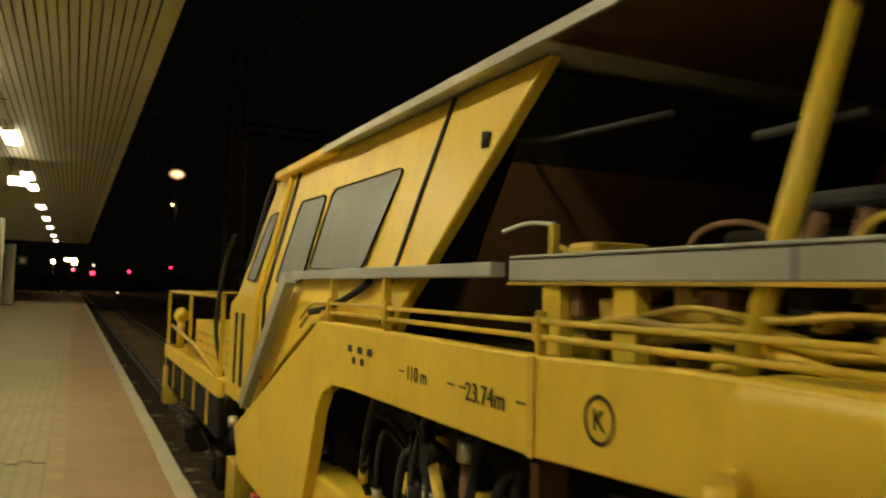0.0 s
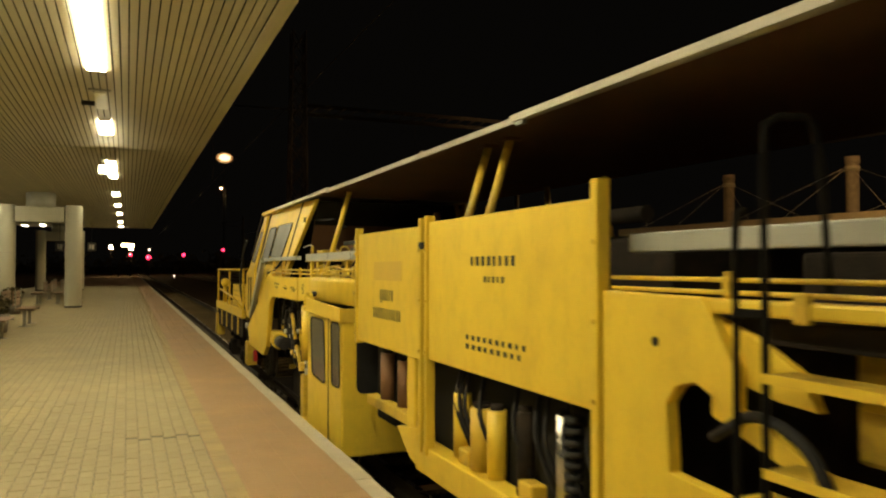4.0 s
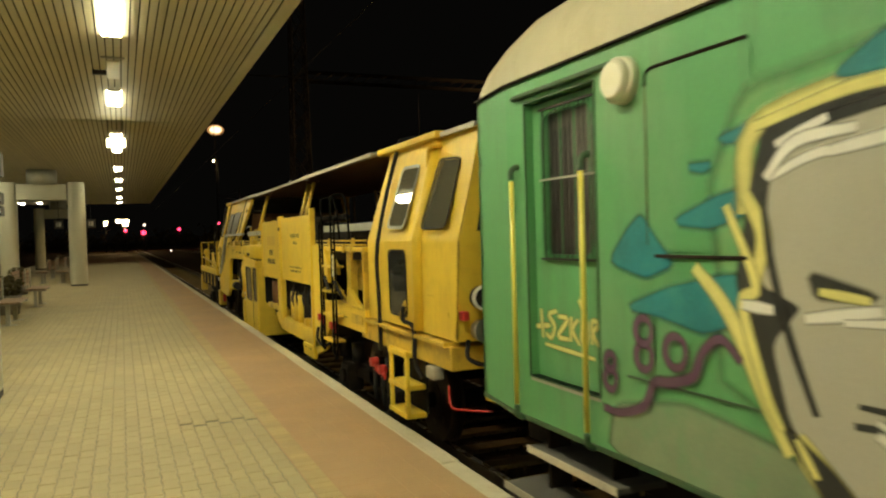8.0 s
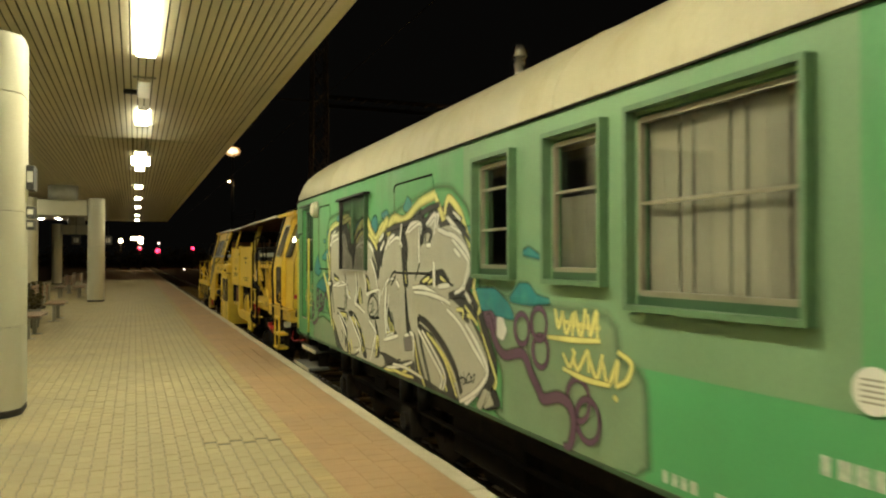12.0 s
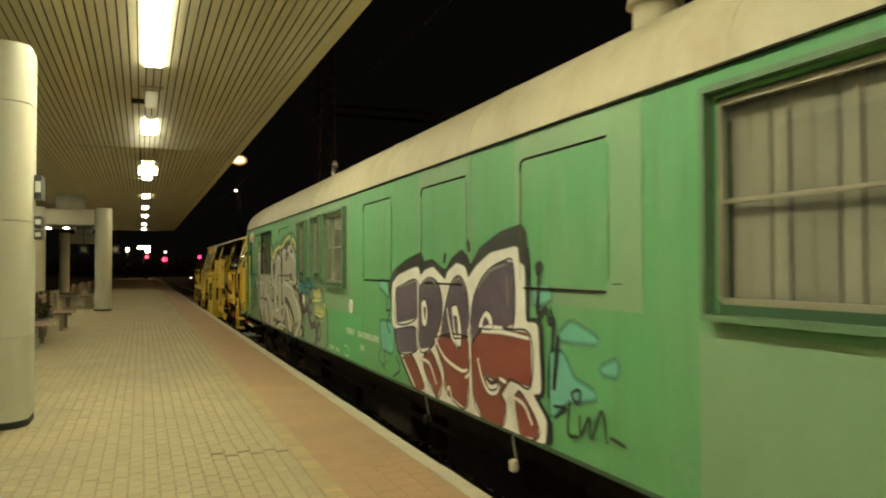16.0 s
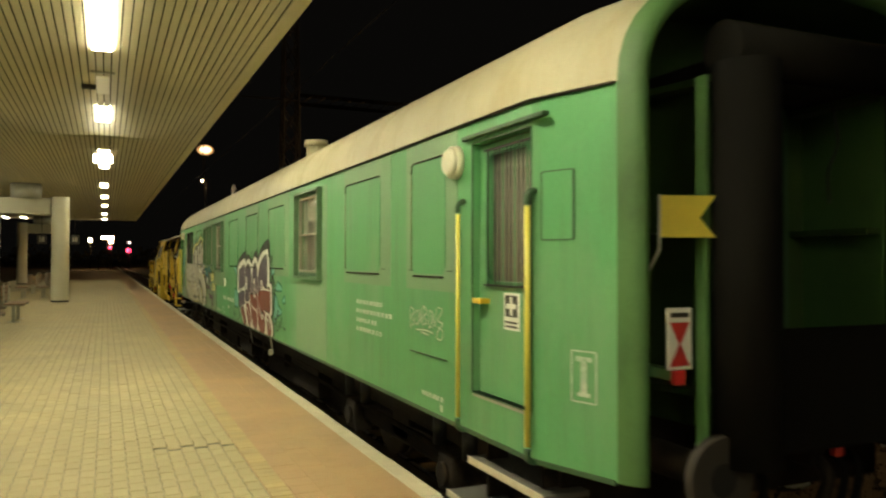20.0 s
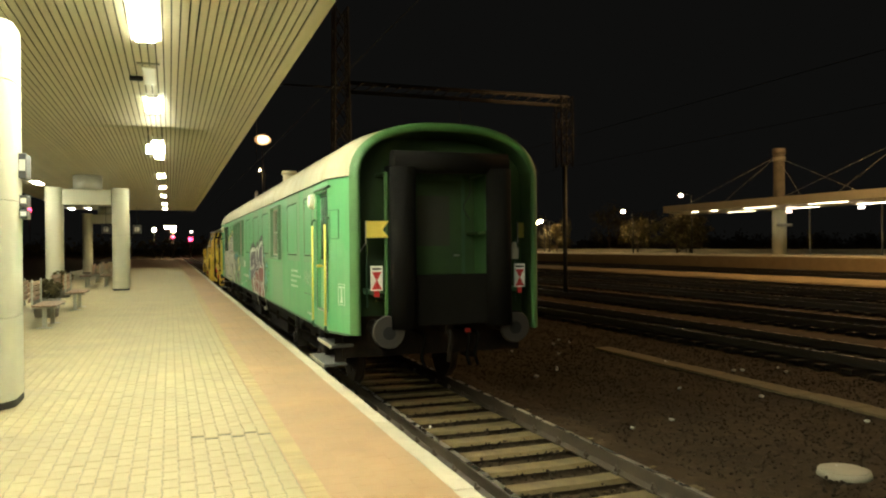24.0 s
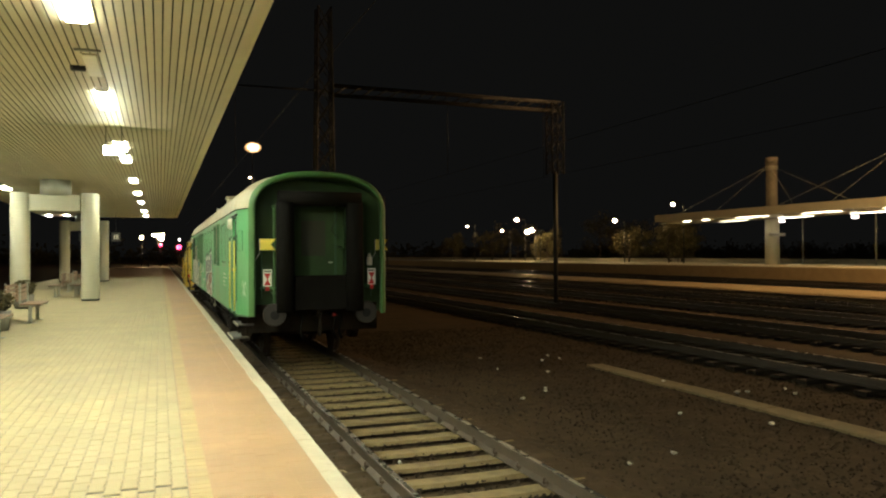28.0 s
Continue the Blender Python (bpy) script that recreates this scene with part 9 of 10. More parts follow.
def tamping_gear():
    """Hydraulics seen through the cut-out: cylinders, arms, blocks, hoses."""
    for y, x, r, z0, z1, m in ((2.2, -1.12, 0.035, 0.35, 0.95, "yellow_worn"), (1.85, -1.2, 0.032, 0.2, 1.0, "chrome"), (1.45, -1.22, 0.045, 0.25, 0.85, "yellow"), (1.30, -1.16, 0.035, 0.0, 0.7, "yellow_worn"), (0.98, -1.2, 0.028, 0.2, 1.0, "chrome"), (0.75, -1.25, 0.042, 0.1, 0.75, "yellow_worn"), (0.55, -1.3, 0.03, 0.0, 0.8, "yellow"), (2.6, -1.05, 0.03, 0.3, 0.8, "dark")):
        c = tp("ram", cyl(bmesh.new(), (x, y, z0), (x, y - 0.06, z1), r * 0.8, n=14), "brown" if m == "chrome" else m, "oily hydraulic ram")
        tp("ram_eye", cyl(bmesh.new(), (x - r, y, z0), (x + r, y, z0), r * 1.2, n=12), "grime", parent=c)
        tp("ram_cap", cyl(bmesh.new(), (x, y - 0.05, z1 - 0.06), (x, y - 0.06, z1 + 0.02), r * 1.3, n=14), m, parent=c)
    for y0, y1, z0, z1, x0, x1, m in ((1.2, 2.0, -0.1, 0.18, -1.2, -0.8, "grime"), (0.5, 1.1, -0.2, 0.12, -1.25, -0.85, "grime"), (2.5, 3.55, 0.40, 0.58, -1.345, -1.15, "yellow"), (1.62, 1.72, 0.45, 0.85, -1.25, -1.12, "yellow"), (1.08, 1.18, 0.3, 0.7, -1.3, -1.2, "yellow_worn"), (0.62, 0.68, 0.3, 0.95, -1.32, -1.24, "yellow")):
        tp("tamping_block", box(x0, x1, y0, y1, z0, z1, 0.02), m)
    mo = tp("hydraulic_motor", cyl(bmesh.new(), (-1.36, 2.42, 0.50), (-1.36, 2.05, 0.50), 0.085, n=20), "dark", "round dark hydraulic motor")
    tp("motor_flange", cyl(bmesh.new(), (-1.36, 2.50, 0.50), (-1.36, 2.42, 0.50), 0.11, n=20), "yellow", parent=mo)
    # yellow linkage arms
    for p, q, r in (((-1.3, 1.9, 0.95), (-1.28, 1.7, 0.5), 0.03), ((-1.3, 1.62, 0.55), (-1.28, 1.35, 0.2), 0.035), ((-1.3, 0.9, 0.9), (-1.3, 1.05, 0.45), 0.03), ((-1.32, 0.7, 0.6), (-1.3, 0.9, 0.15), 0.035), ((-1.25, 2.1, 0.75), (-1.25, 1.8, 0.7), 0.025)):
        a = tp("linkage_arm", rod(p, q, r * 0.75, 12), "yellow_worn")
        for e in (p, q):
            tp("arm_eye", cyl(bmesh.new(), (e[0] - 0.035, e[1], e[2]), (e[0] + 0.035, e[1], e[2]), r * 1.4, n=14), "grime", parent=a)
    # hoses hang in loops over the works
    for k in range(30):
        y = RNG.uniform(0.55, 2.5)
        z = RNG.uniform(0.6, 1.0)
        a, b = RNG.uniform(-0.35, 0.35), RNG.uniform(-0.6, -0.15)
        bm = bmesh.new()
        pipe(bm, bend([(-1.05, y, z - 0.1), (-1.22, y + a * 0.3, z + 0.1), (-1.26, y + a * 0.7, z + 0.06), (-1.26, y + a, z + b * 0.5), (-1.15, y + a * 1.1, z + b)], 5), RNG.uniform(0.012, 0.022), 7)
        h = tp("hydraulic_hose", bm, RNG.choice(("black", "black", "black", "dark", "dark")))
        tp("hose_fitting", cyl(bmesh.new(), (-1.26, y + a, z + b * 0.5 - 0.03), (-1.26, y + a, z + b * 0.5 + 0.03), 0.024, n=8), RNG.choice(("chrome", "yellow_worn")), parent=h)
    for k in range(34):
        y, z = RNG.uniform(0.5, 2.5), RNG.uniform(0.1, 0.98)
        tp("valve_block", box(-1.27 + RNG.uniform(0, 0.1), -1.14, y, y + RNG.uniform(0.03, 0.09), z, z + RNG.uniform(0.03, 0.12), 0.008), RNG.choice(("chrome", "yellow_worn", "yellow_worn", "grime", "grime", "brown")))
    # dark plate and wall added to hide the lit track behind the works
    tp("belly_plate", box(-1.0, 1.0, -0.2, 5.0, -0.44, -0.36, 0.01), "grime")
    tp("inner_wall", box(-0.98, -0.92, 0.3, 3.4, -0.36, 1.2, 0.01), "grime")
    part("tamping_tool", box(-1.15, -0.6, 0.6, 2.2, -0.42, 0.1, 0.03), M["grime"], tamper)


def deck_machinery():
    """Engine, filters, tanks and valve banks on the deck under the roof."""
    for x0, x1, y0, y1, z0, z1, m in ((-0.9, 0.8, 0.4, 1.9, 1.36, 1.62, "grime"), (-0.6, 0.9, -1.6, 0.2, 1.36, 1.72, "grime"), (-0.9, 0.4, -3.2, -1.9, 1.36, 1.78, "dark"), (-0.8, 0.9, -5.2, -3.6, 1.36, 1.7, "grime"), (-0.7, 0.6, -7.2, -5.9, 1.36, 1.6, "grime"),
                                      (-1.05, -0.8, 1.25, 1.4, 1.36, 1.75, "yellow_worn"), (-1.1, -0.85, 0.7, 0.82, 1.36, 1.6, "yellow"), (-0.95, -0.6, -1.2, 0.3, 1.70, 1.76, "dark")):
        tp("engine_block", box(x0, x1, y0, y1, z0, z1, 0.02), m)
    for k in range(9):
        y = 1.0 - 0.07 * k
        v = tp("valve_lever", rod((-1.0, y, 1.36), (-1.02, y, RNG.uniform(1.46, 1.58)), 0.012, 8), RNG.choice(("yellow_worn", "winframe", "yellow")))
        tp("knob", cyl(bmesh.new(), (-1.02, y, 1.55), (-1.02, y, 1.59), 0.02, n=8), "dark", parent=v)
    for y0, y1, z, r in ((1.8, -1.5, 1.66, 0.05), (0.9, -0.3, 1.74, 0.035), (-2.0, -5.0, 1.82, 0.045)):
        tp("pipe_run", rod((-0.8, y0, z), (-0.8, y1, z), r, 12), "grime")
    for y in (0.3, -0.2, -0.75, -1.2):
        t = tp("filter", cyl(bmesh.new(), (-0.95, y, 1.36), (-0.95, y, 1.6), 0.07, n=16), RNG.choice(("yellow_worn", "grime")))
        tp("filter_cap", cyl(bmesh.new(), (-0.95, y, 1.6), (-0.95, y, 1.64), 0.075, 0.05, n=16), "dark", parent=t)
    for k in range(10):
        y = RNG.uniform(-1.6, 1.8)
        bm = bmesh.new()
        pipe(bm, bend([(-0.95, y, 1.55), (-1.05, y - 0.15, 1.69 + RNG.uniform(-0.1, 0.06)), (-0.95, y - 0.35, 1.6)], 5), 0.013, 7)
        tp("cable_loop", bm, RNG.choice(("yellow_worn", "black", "winframe")))
    # bundles of pipes and hoses along the deck's edge
    for k in range(58):
        y0 = RNG.uniform(-1.6, 1.1)
        L = RNG.uniform(0.5, 1.3)
        x, z, a = RNG.uniform(-1.20, -0.95), RNG.uniform(1.40, 1.585), RNG.uniform(0.006, 0.025)
        bm = bmesh.new()
        pipe(bm, bend([(x, y0, z - a), (x - 0.02, y0 - L * 0.25, z + a), (x, y0 - L * 0.5, z - a * 0.4), (x + 0.02, y0 - L * 0.75, z + a * 0.8), (x + 0.04, y0 - L, z - a)], 4), RNG.uniform(0.008, 0.018), 6)
        tp("hydraulic_pipe", bm, RNG.choice(("yellow_worn", "yellow_worn", "yellow_worn", "yellow", "brown", "grime", "black")))
    for k in range(34):
        y, z = RNG.uniform(-1.6, 1.2), RNG.uniform(1.40, 1.56)
        tp("valve_block", box(-1.16, -1.04, y, y + RNG.uniform(0.04, 0.1), z, z + RNG.uniform(0.04, 0.12), 0.008), RNG.choice(("yellow_worn", "yellow_worn", "brown", "grime")))
    for k in range(9):
        y = 0.55 - 0.13 * k
        tp("fuel_pipe", rod((-0.93, y, 1.66), (-0.93, y - 0.05, 1.79), 0.022, 8), RNG.choice(("yellow_worn", "brown")))
    tp("rocker_cover", box(-0.95, -0.45, -0.75, 0.6, 1.79, 1.84, 0.015), "dark")
    t = tp("air_tank", cyl(bmesh.new(), (-0.85, 0.25, 1.745), (-0.85, -1.3, 1.745), 0.04, n=18), "dark", "long dark air tank above the cable channel")
    for y in (0.1, -0.55, -1.15):
        tp("tank_strap", cyl(bmesh.new(), (-0.85, y, 1.745), (-0.85, y - 0.03, 1.745), 0.043, n=18), "winframe", parent=t)
    for y in (0.85, 0.35):
        bm = bmesh.new()
        pipe(bm, bend([(-1.05, y, 1.66), (-1.07, y - 0.1, 1.75), (-1.05, y - 0.25, 1.76), (-1.02, y - 0.38, 1.68)], 5), 0.009, 7)
        tp("cable_loop", bm, RNG.choice(("yellow_worn", "brown")))
    for y, h in ((-0.5, 1.95), (-1.25, 2.0), (-6.5, 1.9)):
        tp("exhaust_stub", rod((-0.3, y, 1.6), (-0.3, y, h), 0.05, 12), "grime")


def boards():
    X = -1.42
    b1 = tp("side_board", box(X, X + 0.035, -3.26, -1.68, 0.885, 1.825, 0.006), "yellow", "flat yellow side board with stencilled marks")
    b2 = tp("side_board", box(X, X + 0.035, -5.42, -3.42, 0.905, 1.845, 0.006), "yellow", "flat yellow side board with stencilled marks")
    for y, z0, z1, w in ((-1.665, 0.86, 1.88, 0.022), (-3.285, 0.25, 1.88, 0.023), (-3.40, 0.25, 1.89, 0.018), (-5.46, 0.10, 1.93, 0.028)):
        p = tp("board_post", box(X - 0.02, X + 0.05, y - w, y + w, z0, z1, 0.006), "yellow", "upright steel post of the side boards")
        for z in (0.95, 1.3, 1.65):
            tp("bolt", cyl(bmesh.new(), (X - 0.03, y, z), (X - 0.019, y, z), 0.012, n=8), "yellow_worn", parent=p)
    tp("latch", box(X - 0.035, X + 0.03, -3.37, -3.30, 1.66, 1.71, 0.01), "dark")
    tp("paint_patch", box(X - 0.0018, X - 0.0003, -2.86, -2.16, 1.43, 1.58), "tan", "painted-over tan patch", parent=b1)
    bar_row(-2.33, -2.68, 1.27, 0.085, 6, 12, X - 0.0005)
    bar_row(-2.15, -2.86, 1.12, 0.085, 12, 13, X - 0.0005)
    tp("underline", box(X - 0.002, X - 0.0005, -2.39, -2.33, 1.252, 1.26), "ink")
    bar_row(-4.12, -4.72, 1.545, 0.055, 8, 14, X - 0.0005)
    bar_row(-4.30, -4.58, 1.45, 0.035, 5, 15, X - 0.0005)
    bar_row(-4.05, -4.85, 1.10, 0.03, 10, 16, X - 0.0005)
    bar_row(-4.05, -4.80, 1.045, 0.03, 9, 17, X - 0.0005)
    # frame under the boards, open in the middle
    tp("lower_girder", box(-1.42, -1.28, -5.75, -3.15, 0.10, 0.30, 0.012), "yellow")
    slab_part("girder_nose", [(-2.75, 0.33), (-3.2, 0.40), (-3.2, 0.12), (-3.02, 0.16)], -1.42, -1.28, "yellow")
    tp("girder_arm", box(-1.40, -1.3, -3.2, -1.9, 0.36, 0.44, 0.01), "yellow_worn")
    tp("upright", box(-1.41, -1.31, -3.12, -2.95, 0.30, 0.88, 0.01), "yellow")
    # dark sheet that stands for the shade behind the boards
    tp("dark_bay", box(-1.24, -1.2, -5.4, -1.7, 0.2, 0.9), "unlit_hollow")
    for y, r, z0, z1, m in ((-3.75, 0.06, 0.32, 0.72, "yellow"), (-4.05, 0.075, 0.3, 0.68, "yellow_worn"), (-4.25, 0.06, 0.3, 0.7, "yellow"), (-4.6, 0.05, 0.3, 0.75, "grime"), (-5.0, 0.04, 0.3, 0.8, "chrome"), (-2.2, 0.06, 0.4, 0.82, "brown"), (-2.6, 0.05, 0.4, 0.8, "brown")):
        c = tp("ram", cyl(bmesh.new(), (-1.31, y, z0), (-1.31, y, z1), r, n=14), m)
        tp("ram_cap", cyl(bmesh.new(), (-1.31, y, z1 - 0.02), (-1.31, y, z1 + 0.03), r * 0.7, n=12), "grime", parent=c)
    bm = bmesh.new()
    for k in range(9):
        a = k * 0.055
        cyl(bm, (-1.33, -5.12, 0.35 + a), (-1.33, -5.12, 0.38 + a), 0.045, n=12)
    tp("coil_spring", bm, "dark")
    for k in range(9):
        y = RNG.uniform(-5.2, -3.6)
        bm = bmesh.new()
        pipe(bm, bend([(-1.28, y, 0.85), (-1.36, y - 0.1, 0.65), (-1.3, y - 0.2, 0.4)], 4), 0.014, 7)
        tp("hydraulic_hose", bm, "black")
    for y in (-4.7, -5.1, -3.9):
        tp("valve_block", box(-1.38, -1.28, y - 0.09, y + 0.07, 0.30, 0.40, 0.015), "yellow_worn")
    lp = tp("hanging_plate", box(-1.43, -1.38, -5.46, -4.82, -0.07, 0.10, 0.01), "yellow", "yellow plate hanging below the girder")
    for y in (-5.0, -5.25):
        tp("slot", box(-1.433, -1.4301, y - 0.05, y + 0.05, 0.04, 0.052), "dark", parent=lp)


def ladder_bay():
    """The bay between side boards and rear cab: plate with a cut-out, ladder, boxes."""
    poly = [(-5.50, 1.44), (-5.50, 0.12), (-5.62, 0.02), (-5.98, 0.12), (-6.28, 0.42), (-6.28, 0.74), (-5.94, 0.76), (-5.92, 1.02), (-5.98, 1.09), (-6.08, 1.12), (-6.18, 1.08), (-6.27, 0.98), (-6.28, 1.20), (-6.12, 1.43)]
    slab_part("bay_plate", poly, -1.42, -1.36, "yellow", "yellow cut-out plate", bev=0.006)
    tp("plate_hole", cyl(bmesh.new(), (-1.4225, -5.86, 1.25), (-1.4195, -5.86, 1.25), 0.02, n=12), "black")
    tp("bay_girder", box(-1.40, -1.30, -7.78, -6.10, 1.375, 1.428, 0.01), "yellow")
    for y in (-6.55, -6.98, -7.3):
        tp("girder_lug", box(-1.415, -1.385, y - 0.03, y + 0.03, 1.36, 1.46, 0.008), "yellow_worn")
    tp("bay_post", box(-1.42, -1.35, -7.775, -7.735, 0.55, 1.42, 0.01), "yellow_worn")
    tp("sill_girder", box(-1.42, -1.26, -7.8, -6.282, 0.52, 0.77, 0.014), "yellow")
    tp("sill_plate", box(-1.424, -1.4205, -7.72, -7.3, 0.60, 0.70, 0.004), "yellow_worn")
    for y in (-6.75, -7.05, -7.55):
        tp("slot", box(-1.4235, -1.4205, y - 0.06, y + 0.06, 0.632, 0.641), "dark")
    slab_part("upper_gusset", [(-6.10, 1.372), (-6.30, 1.31), (-6.52, 1.20), (-6.58, 1.09), (-6.42, 1.10), (-6.10, 1.17)], -1.37, -1.33, "yellow", bev=0.005)
    slab_part("diagonal_brace", [(-6.10, 1.10), (-6.10, 1.0), (-6.78, 0.772), (-6.92, 0.772)], -1.36, -1.32, "yellow", bev=0.005)
    slab_part("lower_gusset", [(-7.0, 0.98), (-7.12, 0.93), (-7.42, 0.80), (-7.70, 0.772), (-6.95, 0.772)], -1.38, -1.33, "yellow", bev=0.005)
    tp("inner_post", box(-1.36, -1.28, -7.10, -6.93, 0.772, 1.37, 0.008), "yellow_worn")
    b = tp("fuel_box", box(-1.14, -0.6, -7.03, -6.52, 0.90, 1.33, 0.02), "yellow_worn", "yellow metal box behind the ladder")
    tp("box_rib", box(-1.155, -1.14, -7.0, -6.55, 1.08, 1.11, 0.004), "yellow", parent=b)
    # dark sheet for the shade at the back of the ladder bay
    tp("dark_bay", box(-0.50, -0.45, -7.7, -5.5, 0.3, 1.36), "grime")
    # two ladder stiles of two tubes each; the outer tubes hook over at the top
    for y, top in ((-6.42, 1.72), (-6.54, 2.0), (-6.97, 2.02), (-7.11, 1.75)):
        bm = bmesh.new()
        if top > 1.9:
            pipe(bm, bend([(-1.54, y, 0.22), (-1.54, y, 1.2), (-1.54, y, top - 0.10), (-1.52, y, top - 0.02), (-1.46, y - 0.02, top), (-1.38, y - 0.05, top - 0.06), (-1.34, y - 0.06, 1.46)], 5), 0.0125, 8)
        else:
            pipe(bm, bend([(-1.54, y, 0.22), (-1.54, y, 1.2), (-1.54, y, top - 0.05), (-1.50, y - 0.01, top)], 4), 0.0125, 8)
        tp("ladder_rail", bm, "roll", "black tubular ladder handrail")
    for y in (-6.48, -7.04):
        tp("stile_link", box(-1.552, -1.528, y - 0.07, y + 0.07, 1.38, 1.41, 0.006), "roll")
    for z in (1.21, 0.925, 0.65, 0.36):
        st = tp("ladder_step", box(-1.55, -1.40, -6.96, -6.53, z - 0.022, z + 0.006, 0.006), "yellow_worn", "yellow ladder tread")
        tp("tread_edge", box(-1.556, -1.5505, -6.95, -6.54, z - 0.02, z + 0.010), "yellow", parent=st)
    tp("warning_strip", box(-1.553, -1.548, -7.075, -7.02, 1.10, 1.34), "white", "white strip on the ladder")
    for z in (1.16, 1.22, 1.28):
        tp("strip_mark", box(-1.5545, -1.5532, -7.065, -7.03, z, z + 0.012), "ink")
    for p in (((-1.44, -6.2, 0.95), (-1.50, -6.45, 1.07), (-1.54, -6.68, 1.03), (-1.53, -6.78, 0.88)), ((-1.5, -6.95, 1.0), (-1.55, -7.12, 1.04), (-1.55, -7.22, 0.98), (-1.5, -7.26, 0.86)), ((-1.5, -6.05, 0.42), (-1.53, -6.12, 0.30), (-1.5, -6.3, 0.22), (-1.48, -6.6, 0.30))):
        bm = bmesh.new()
        pipe(bm, bend(p, 5), 0.019, 8)
        tp("black_hose", bm, "black")
    for y, z in ((-6.05, 0.55), (-6.62, 0.50), (-8.2, 0.30), (-8.45, 0.26)):
        r = tp("coupling_head", cyl(bmesh.new(), (-1.50, y, z), (-1.421, y, z), 0.045, n=14), "red", "red hose coupling head")
        tp("coupling_arm", box(-1.475, -1.445, y - 0.09, y + 0.01, z - 0.09, z - 0.02, 0.012), "red", parent=r)
        bm = bmesh.new()
        pipe(bm, bend([(-1.46, y - 0.05, z - 0.05), (-1.48, y - 0.08, z - 0.25), (-1.42, y + 0.02, z - 0.4)], 4), 0.022, 8)
        tp("hose_tail", bm, "black", parent=r)


def rear_cab():
    XL, XU = -1.37, -1.13
    ZB, ZK, ZT = 0.70, 1.49, 2.40
    YF, YR = -7.79, -10.10

    def sl(y, z):
        """A point on the cab's side: upright below the kink, leaning in above it."""
        return (XL if z <= ZK else XL + (XU - XL) * (z - ZK) / (ZT - ZK), y, z)
    bm = bmesh.new()
    prof = [(XL, ZB), (XL, ZK), (XU, ZT), (-XU, ZT), (-XL, ZK), (-XL, ZB)]
    yf = {ZB: YF, ZK: YF, ZT: YF - 0.18}
    yr = {ZB: -10.06, ZK: -10.15, ZT: YR}
    a = [bm.verts.new((x, yf[z], z)) for x, z in prof]
    b = [bm.verts.new((x, yr[z], z)) for x, z in prof]
    n = len(prof)
    bm.faces.new((a[0], a[1], a[4], a[5]))
    bm.faces.new((a[1], a[2], a[3], a[4]))
    bm.faces.new((b[5], b[4], b[1], b[0]))
    bm.faces.new((b[4], b[3], b[2], b[1]))
    for k in range(n):
        bm.faces.new((a[k], b[k], b[(k + 1) % n], a[(k + 1) % n]))
    bmesh.ops.recalc_face_normals(bm, faces=bm.faces)
    bmesh.ops.bevel(bm, geom=bm.edges[:], offset=0.018, segments=3, affect="EDGES", profile=0.5)
    c = tp("rear_cab", bm, "yellow", "yellow rear cab with leaning upper walls")
    # the door: a thicker panel over both planes
    bm = bmesh.new()
    d = 0.03
    P = [(-8.36, ZB + 0.02), (-9.24, ZB + 0.02), (-9.24, ZK), (-9.24, ZT - 0.02), (-8.36, ZT - 0.02), (-8.36, ZK)]
    lo = [bm.verts.new(sl(y, z)) for y, z in P]
    hi = [bm.verts.new(Vector(sl(y, z)) + Vector((-d, 0, 0))) for y, z in P]
    bm.faces.new((hi[0], hi[1], hi[2], hi[5]))
    bm.faces.new((hi[5], hi[2], hi[3], hi[4]))
    for k in range(6):
        bm.faces.new((lo[k], lo[(k + 1) % 6], hi[(k + 1) % 6], hi[k]))
    bmesh.ops.recalc_face_normals(bm, faces=bm.faces)
    dr = tp("door", bm, "yellow", "yellow sliding cab door", c)

    def on(y, z, off):
        p = Vector(sl(y, z))
        return p + Vector((-off, 0, 0))
    pane_on("door_window", (on(-8.58, 2.16, d), on(-9.01, 2.15, d), on(-9.02, 1.62, d + 0.036), on(-8.59, 1.63, d + 0.036)), 0.004, "cabglass", dr, "tinted window in a bright metal frame", 0.07, 0.03)
    tp("window_bar", rod(on(-8.59, 1.88, d + 0.012), on(-9.01, 1.88, d + 0.012), 0.008, 6), "chrome", parent=dr)
    pane_on("low_window", (on(-8.58, 1.40, d), on(-9.03, 1.40, d), on(-9.05, 0.81, d), on(-8.60, 0.82, d)), 0.004, "cabglass_low", dr, "dark lower window", 0.07, 0.014)
    pane_on("side_window", (on(-9.41, 2.17, 0), on(-9.86, 2.14, 0), on(-9.92, 1.60, 0.038), on(-9.40, 1.60, 0.038)), 0.004, "cabglass", c, "tinted cab window", 0.08, 0.02)
    # ribs either side of the door
    for y, w in ((-9.30, 0.05),):
        bm = bmesh.new()
        pts = [Vector(sl(y, z)) + Vector((-0.02, 0, 0)) for z in (ZB + 0.02, ZK, ZT - 0.03)]
        pipe(bm, pts, w, 10)
        tp("door_rib", bm, "yellow", parent=c)
    for y in (-8.31, -9.245):
        bm = bmesh.new()
        zt = 2.44 if y > -9 else 1.0
        pts = [Vector((XL - 0.05, y, 0.42)), Vector((XL - 0.055, y, 0.9))]
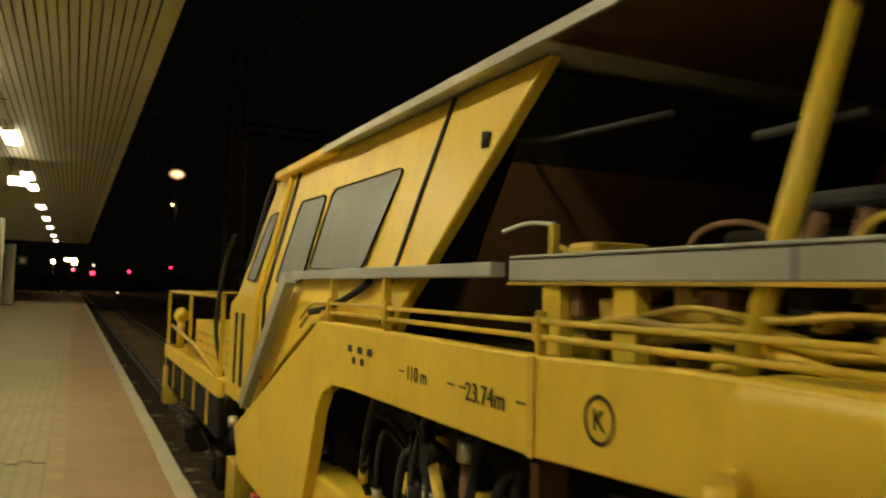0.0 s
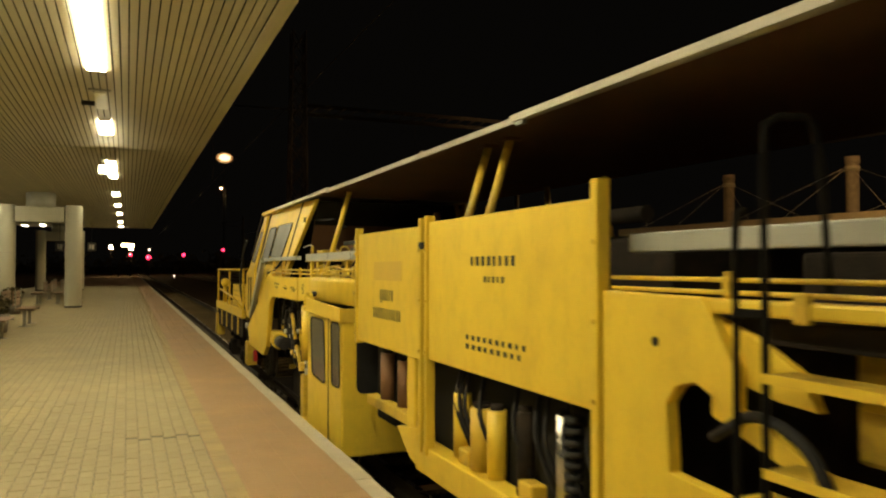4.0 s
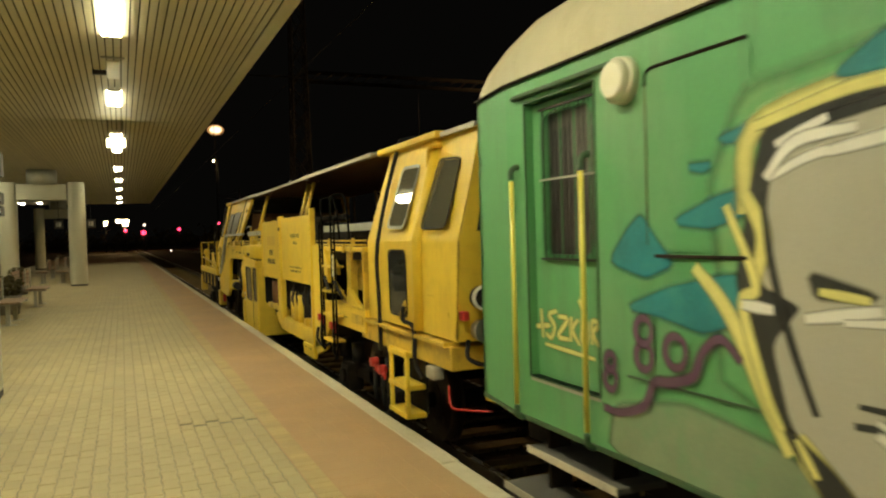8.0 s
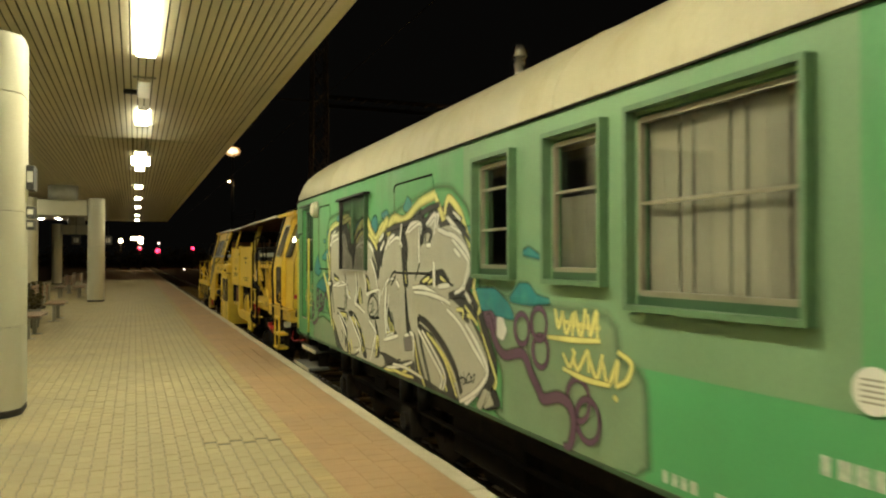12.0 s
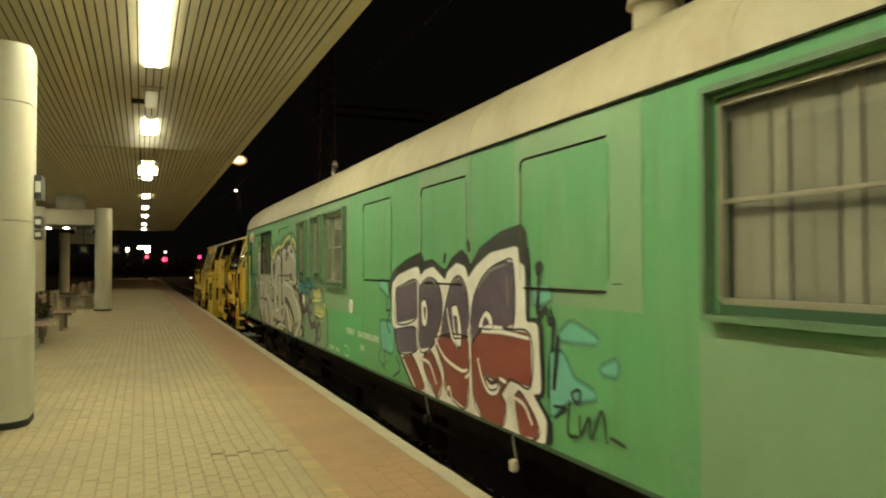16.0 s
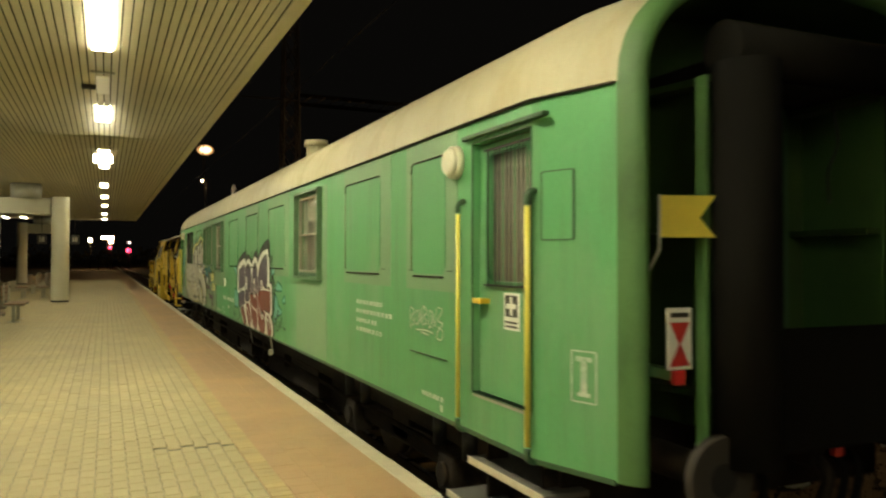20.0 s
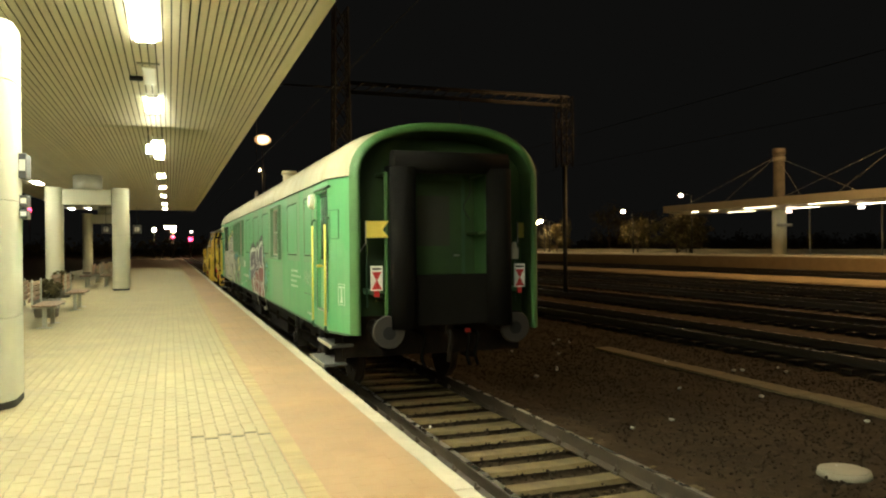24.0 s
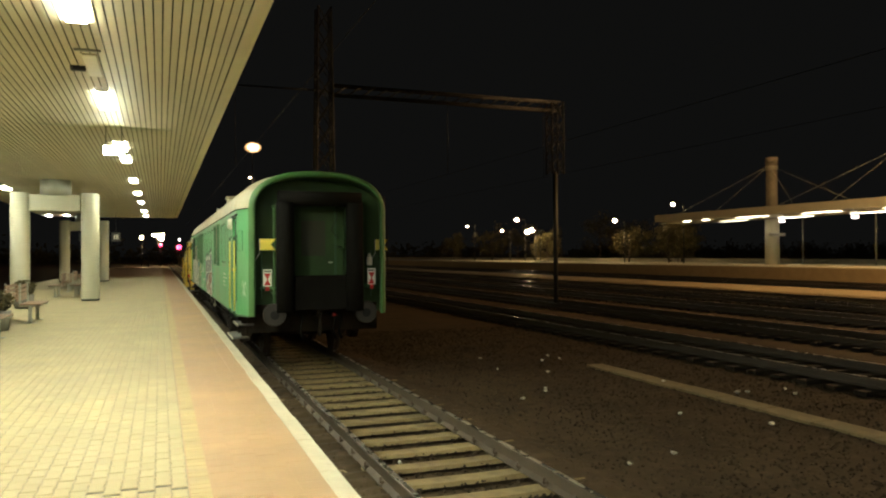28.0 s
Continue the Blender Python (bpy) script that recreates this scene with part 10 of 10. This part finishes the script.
        if zt > 2:
            pts += [Vector((XL - 0.05, y, ZK)), Vector((XU - 0.06, y - 0.0, 2.38)), Vector((XU - 0.0, y - 0.02, 2.47)), Vector((XU + 0.12, y - 0.05, 2.50))]
        else:
            pts = [Vector((XL - 0.10, y + 0.10, 0.92)), Vector((XL - 0.11, y + 0.10, 0.80)), Vector((XL - 0.06, y - 0.02, 0.74)), Vector((XL - 0.06, y - 0.03, 0.45)), Vector((XL - 0.03, y - 0.12, 0.32))]
        pipe(bm, bend(pts, 4), 0.02, 8)
        tp("black_hose", bm, "black", "black rubber hose down the cab side", c)
    tp("grab_hook", rod((XL - 0.03, -9.02, 0.95), (XL - 0.10, -9.06, 0.80), 0.022, 8), "yellow_worn", parent=dr)
    bm = bmesh.new()
    pipe(bm, bend([on(-9.36, 2.30, 0.0), on(-9.36, 2.30, 0.08), on(-9.30, 2.25, 0.09), on(-9.28, 2.12, 0.05)], 4), 0.02, 8)
    tp("hinge_arm", bm, "yellow_worn", parent=c)
    tp("drip_visor", box(XU - 0.11, XU + 0.05, -9.42, -7.82, 2.365, 2.425, 0.012), "yellow", parent=c)
    tp("scratch", box(XL - 0.002, XL, -9.6, -9.45, 1.03, 1.04), "yellow_worn", parent=c)
    tp("scratch", box(XL - 0.002, XL, -9.92, -9.90, 0.88, 0.92), "yellow_worn", parent=c)
    bm = bmesh.new()
    pipe(bm, [(XL - 0.002, -10.062, ZB + 0.03), (XL - 0.002, -10.145, ZK), (XU - 0.002, -10.098, ZT - 0.03)], 0.009, 8)
    tp("corner_trim", bm, "yellow_worn", parent=c)
    # rear face
    bm = bmesh.new()
    P = [(-1.22, 1.56), (1.22, 1.56), (1.06, 2.30), (-1.06, 2.30)]
    bm.faces.new([bm.verts.new((x, -10.158 + 0.05 * (z - ZK) / (ZT - ZK), z)) for x, z in P])
    tp("rear_window", bm, "black", "dark rear window", c)
    for x in (-1.20, 1.20):
        h = tp("headlamp", cyl(bmesh.new(), (x, YR - 0.02, 1.05), (x, YR - 0.12, 1.05), 0.085, 0.093, n=24), "black", "round black headlamp with a white rim")
        tp("rim", ring_disc(x, YR - 0.124, 1.05, 0.076, 0.096), "white", parent=h)
        l = tp("work_lamp", cyl(bmesh.new(), (x, YR - 0.02, 0.80), (x, YR - 0.14, 0.80), 0.08, 0.095, n=22), "chrome", "round chrome work lamp")
        tp("red_lamp", box(x - 0.17, x - 0.11, YR - 0.08, YR - 0.0, 0.88, 0.95, 0.012), "red")
        tp("buffer_sleeve", cyl(bmesh.new(), (x * 0.745, YR + 0.1, 0.485), (x * 0.745, YR - 0.30, 0.485), 0.13, n=20), "yellow", "yellow buffer sleeve")
        tp("buffer_head", cyl(bmesh.new(), (x * 0.745, YR - 0.30, 0.485), (x * 0.745, YR - 0.35, 0.485), 0.20, n=24), "dark")
    # sole and steps
    tp("sole_girder", box(-1.40, 1.40, YR + 0.1, -7.6, 0.47, 0.66, 0.012), "yellow_worn", "oily yellow sole girder")
    tp("sole_shelf", box(-1.44, -1.30, YR + 0.15, YF - 0.0, 0.655, 0.69, 0.006), "yellow_worn")
    tp("end_girder", box(-1.12, 1.12, YR - 0.06, YR + 0.1, 0.22, 0.66, 0.012), "yellow_worn")
    s = tp("side_step", box(-1.46, -1.43, -8.72, -8.66, -0.08, 0.52, 0.006), "yellow", "yellow side step frame")
    tp("step_upright", box(-1.46, -1.43, -9.14, -9.08, -0.08, 0.52, 0.006), "yellow", parent=s)
    for z in (-0.08, 0.17, 0.46):
        tp("step_tread", box(-1.47, -1.28, -9.14, -8.66, z, z + 0.045, 0.006), "yellow", parent=s)
    # dark sheet for the shade behind the treads
    tp("step_back", box(-1.27, -1.25, -9.12, -8.68, -0.05, 0.5), "unlit_hollow", parent=s)
    tp("socket_box", box(-1.44, -1.34, -9.72, -9.55, 0.36, 0.46, 0.012), "winframe")
    bm = bmesh.new()
    pipe(bm, bend([(-1.3, -9.7, 0.30), (-1.34, -9.85, 0.16), (-1.30, -10.1, 0.18), (-1.2, -10.3, 0.2)], 4), 0.009, 8)
    tp("red_cable", bm, "red", "red coupling cable")
    bm = bmesh.new()
    pipe(bm, bend([(-1.30, YR - 0.02, 0.72), (-1.34, YR - 0.1, 0.6), (-1.2, YR - 0.14, 0.55), (-1.16, YR - 0.08, 0.7)], 4), 0.018, 8)
    tp("hose_loop", bm, "black")


def ring_disc(x, y, z, r0, r1, n=28):
    bm = bmesh.new()
    A = [bm.verts.new((x + r0 * math.cos(2 * math.pi * k / n), y, z + r0 * math.sin(2 * math.pi * k / n))) for k in range(n)]
    B = [bm.verts.new((x + r1 * math.cos(2 * math.pi * k / n), y, z + r1 * math.sin(2 * math.pi * k / n))) for k in range(n)]
    C = [bm.verts.new((x + r1 * math.cos(2 * math.pi * k / n), y + 0.03, z + r1 * math.sin(2 * math.pi * k / n))) for k in range(n)]
    for k in range(n):
        j = (k + 1) % n
        bm.faces.new((A[k], A[j], B[j], B[k]))
        bm.faces.new((B[k], B[j], C[j], C[k]))
    bmesh.ops.recalc_face_normals(bm, faces=bm.faces)
    return bm


main_frame()
handrails()
channel()
long_roof()
front_cab()
front_deck()
small_cab()
tamping_gear()
deck_machinery()
boards()
ladder_bay()
rear_cab()
bogie(tamper, -7.3, 1.8, 0.42)
bogie(tamper, 7.6, 1.8, 0.42)


# ---------------------------------------------------------------- motion
def roll_at(t):
    for (t0, s0), (t1, s1) in zip(ROLL, ROLL[1:]):
        if t <= t1:
            return s0 + (s1 - s0) * (t - t0) / (t1 - t0)
    return ROLL[-1][1]


def motions():
    rows = [(t, pose(0, s, 0)) for t, s in ROLL]
    walk(tamper, rows)
    walk(coach, rows)
    for w, y, r in WHEELS:
        steps = []
        k = 0
        while k <= 112:
            t = k * 0.25
            steps.append((t, pose(0, y, RAIL + r, -math.degrees(roll_at(t) / r))))
            k += 1
        walk(w, steps)


motions()
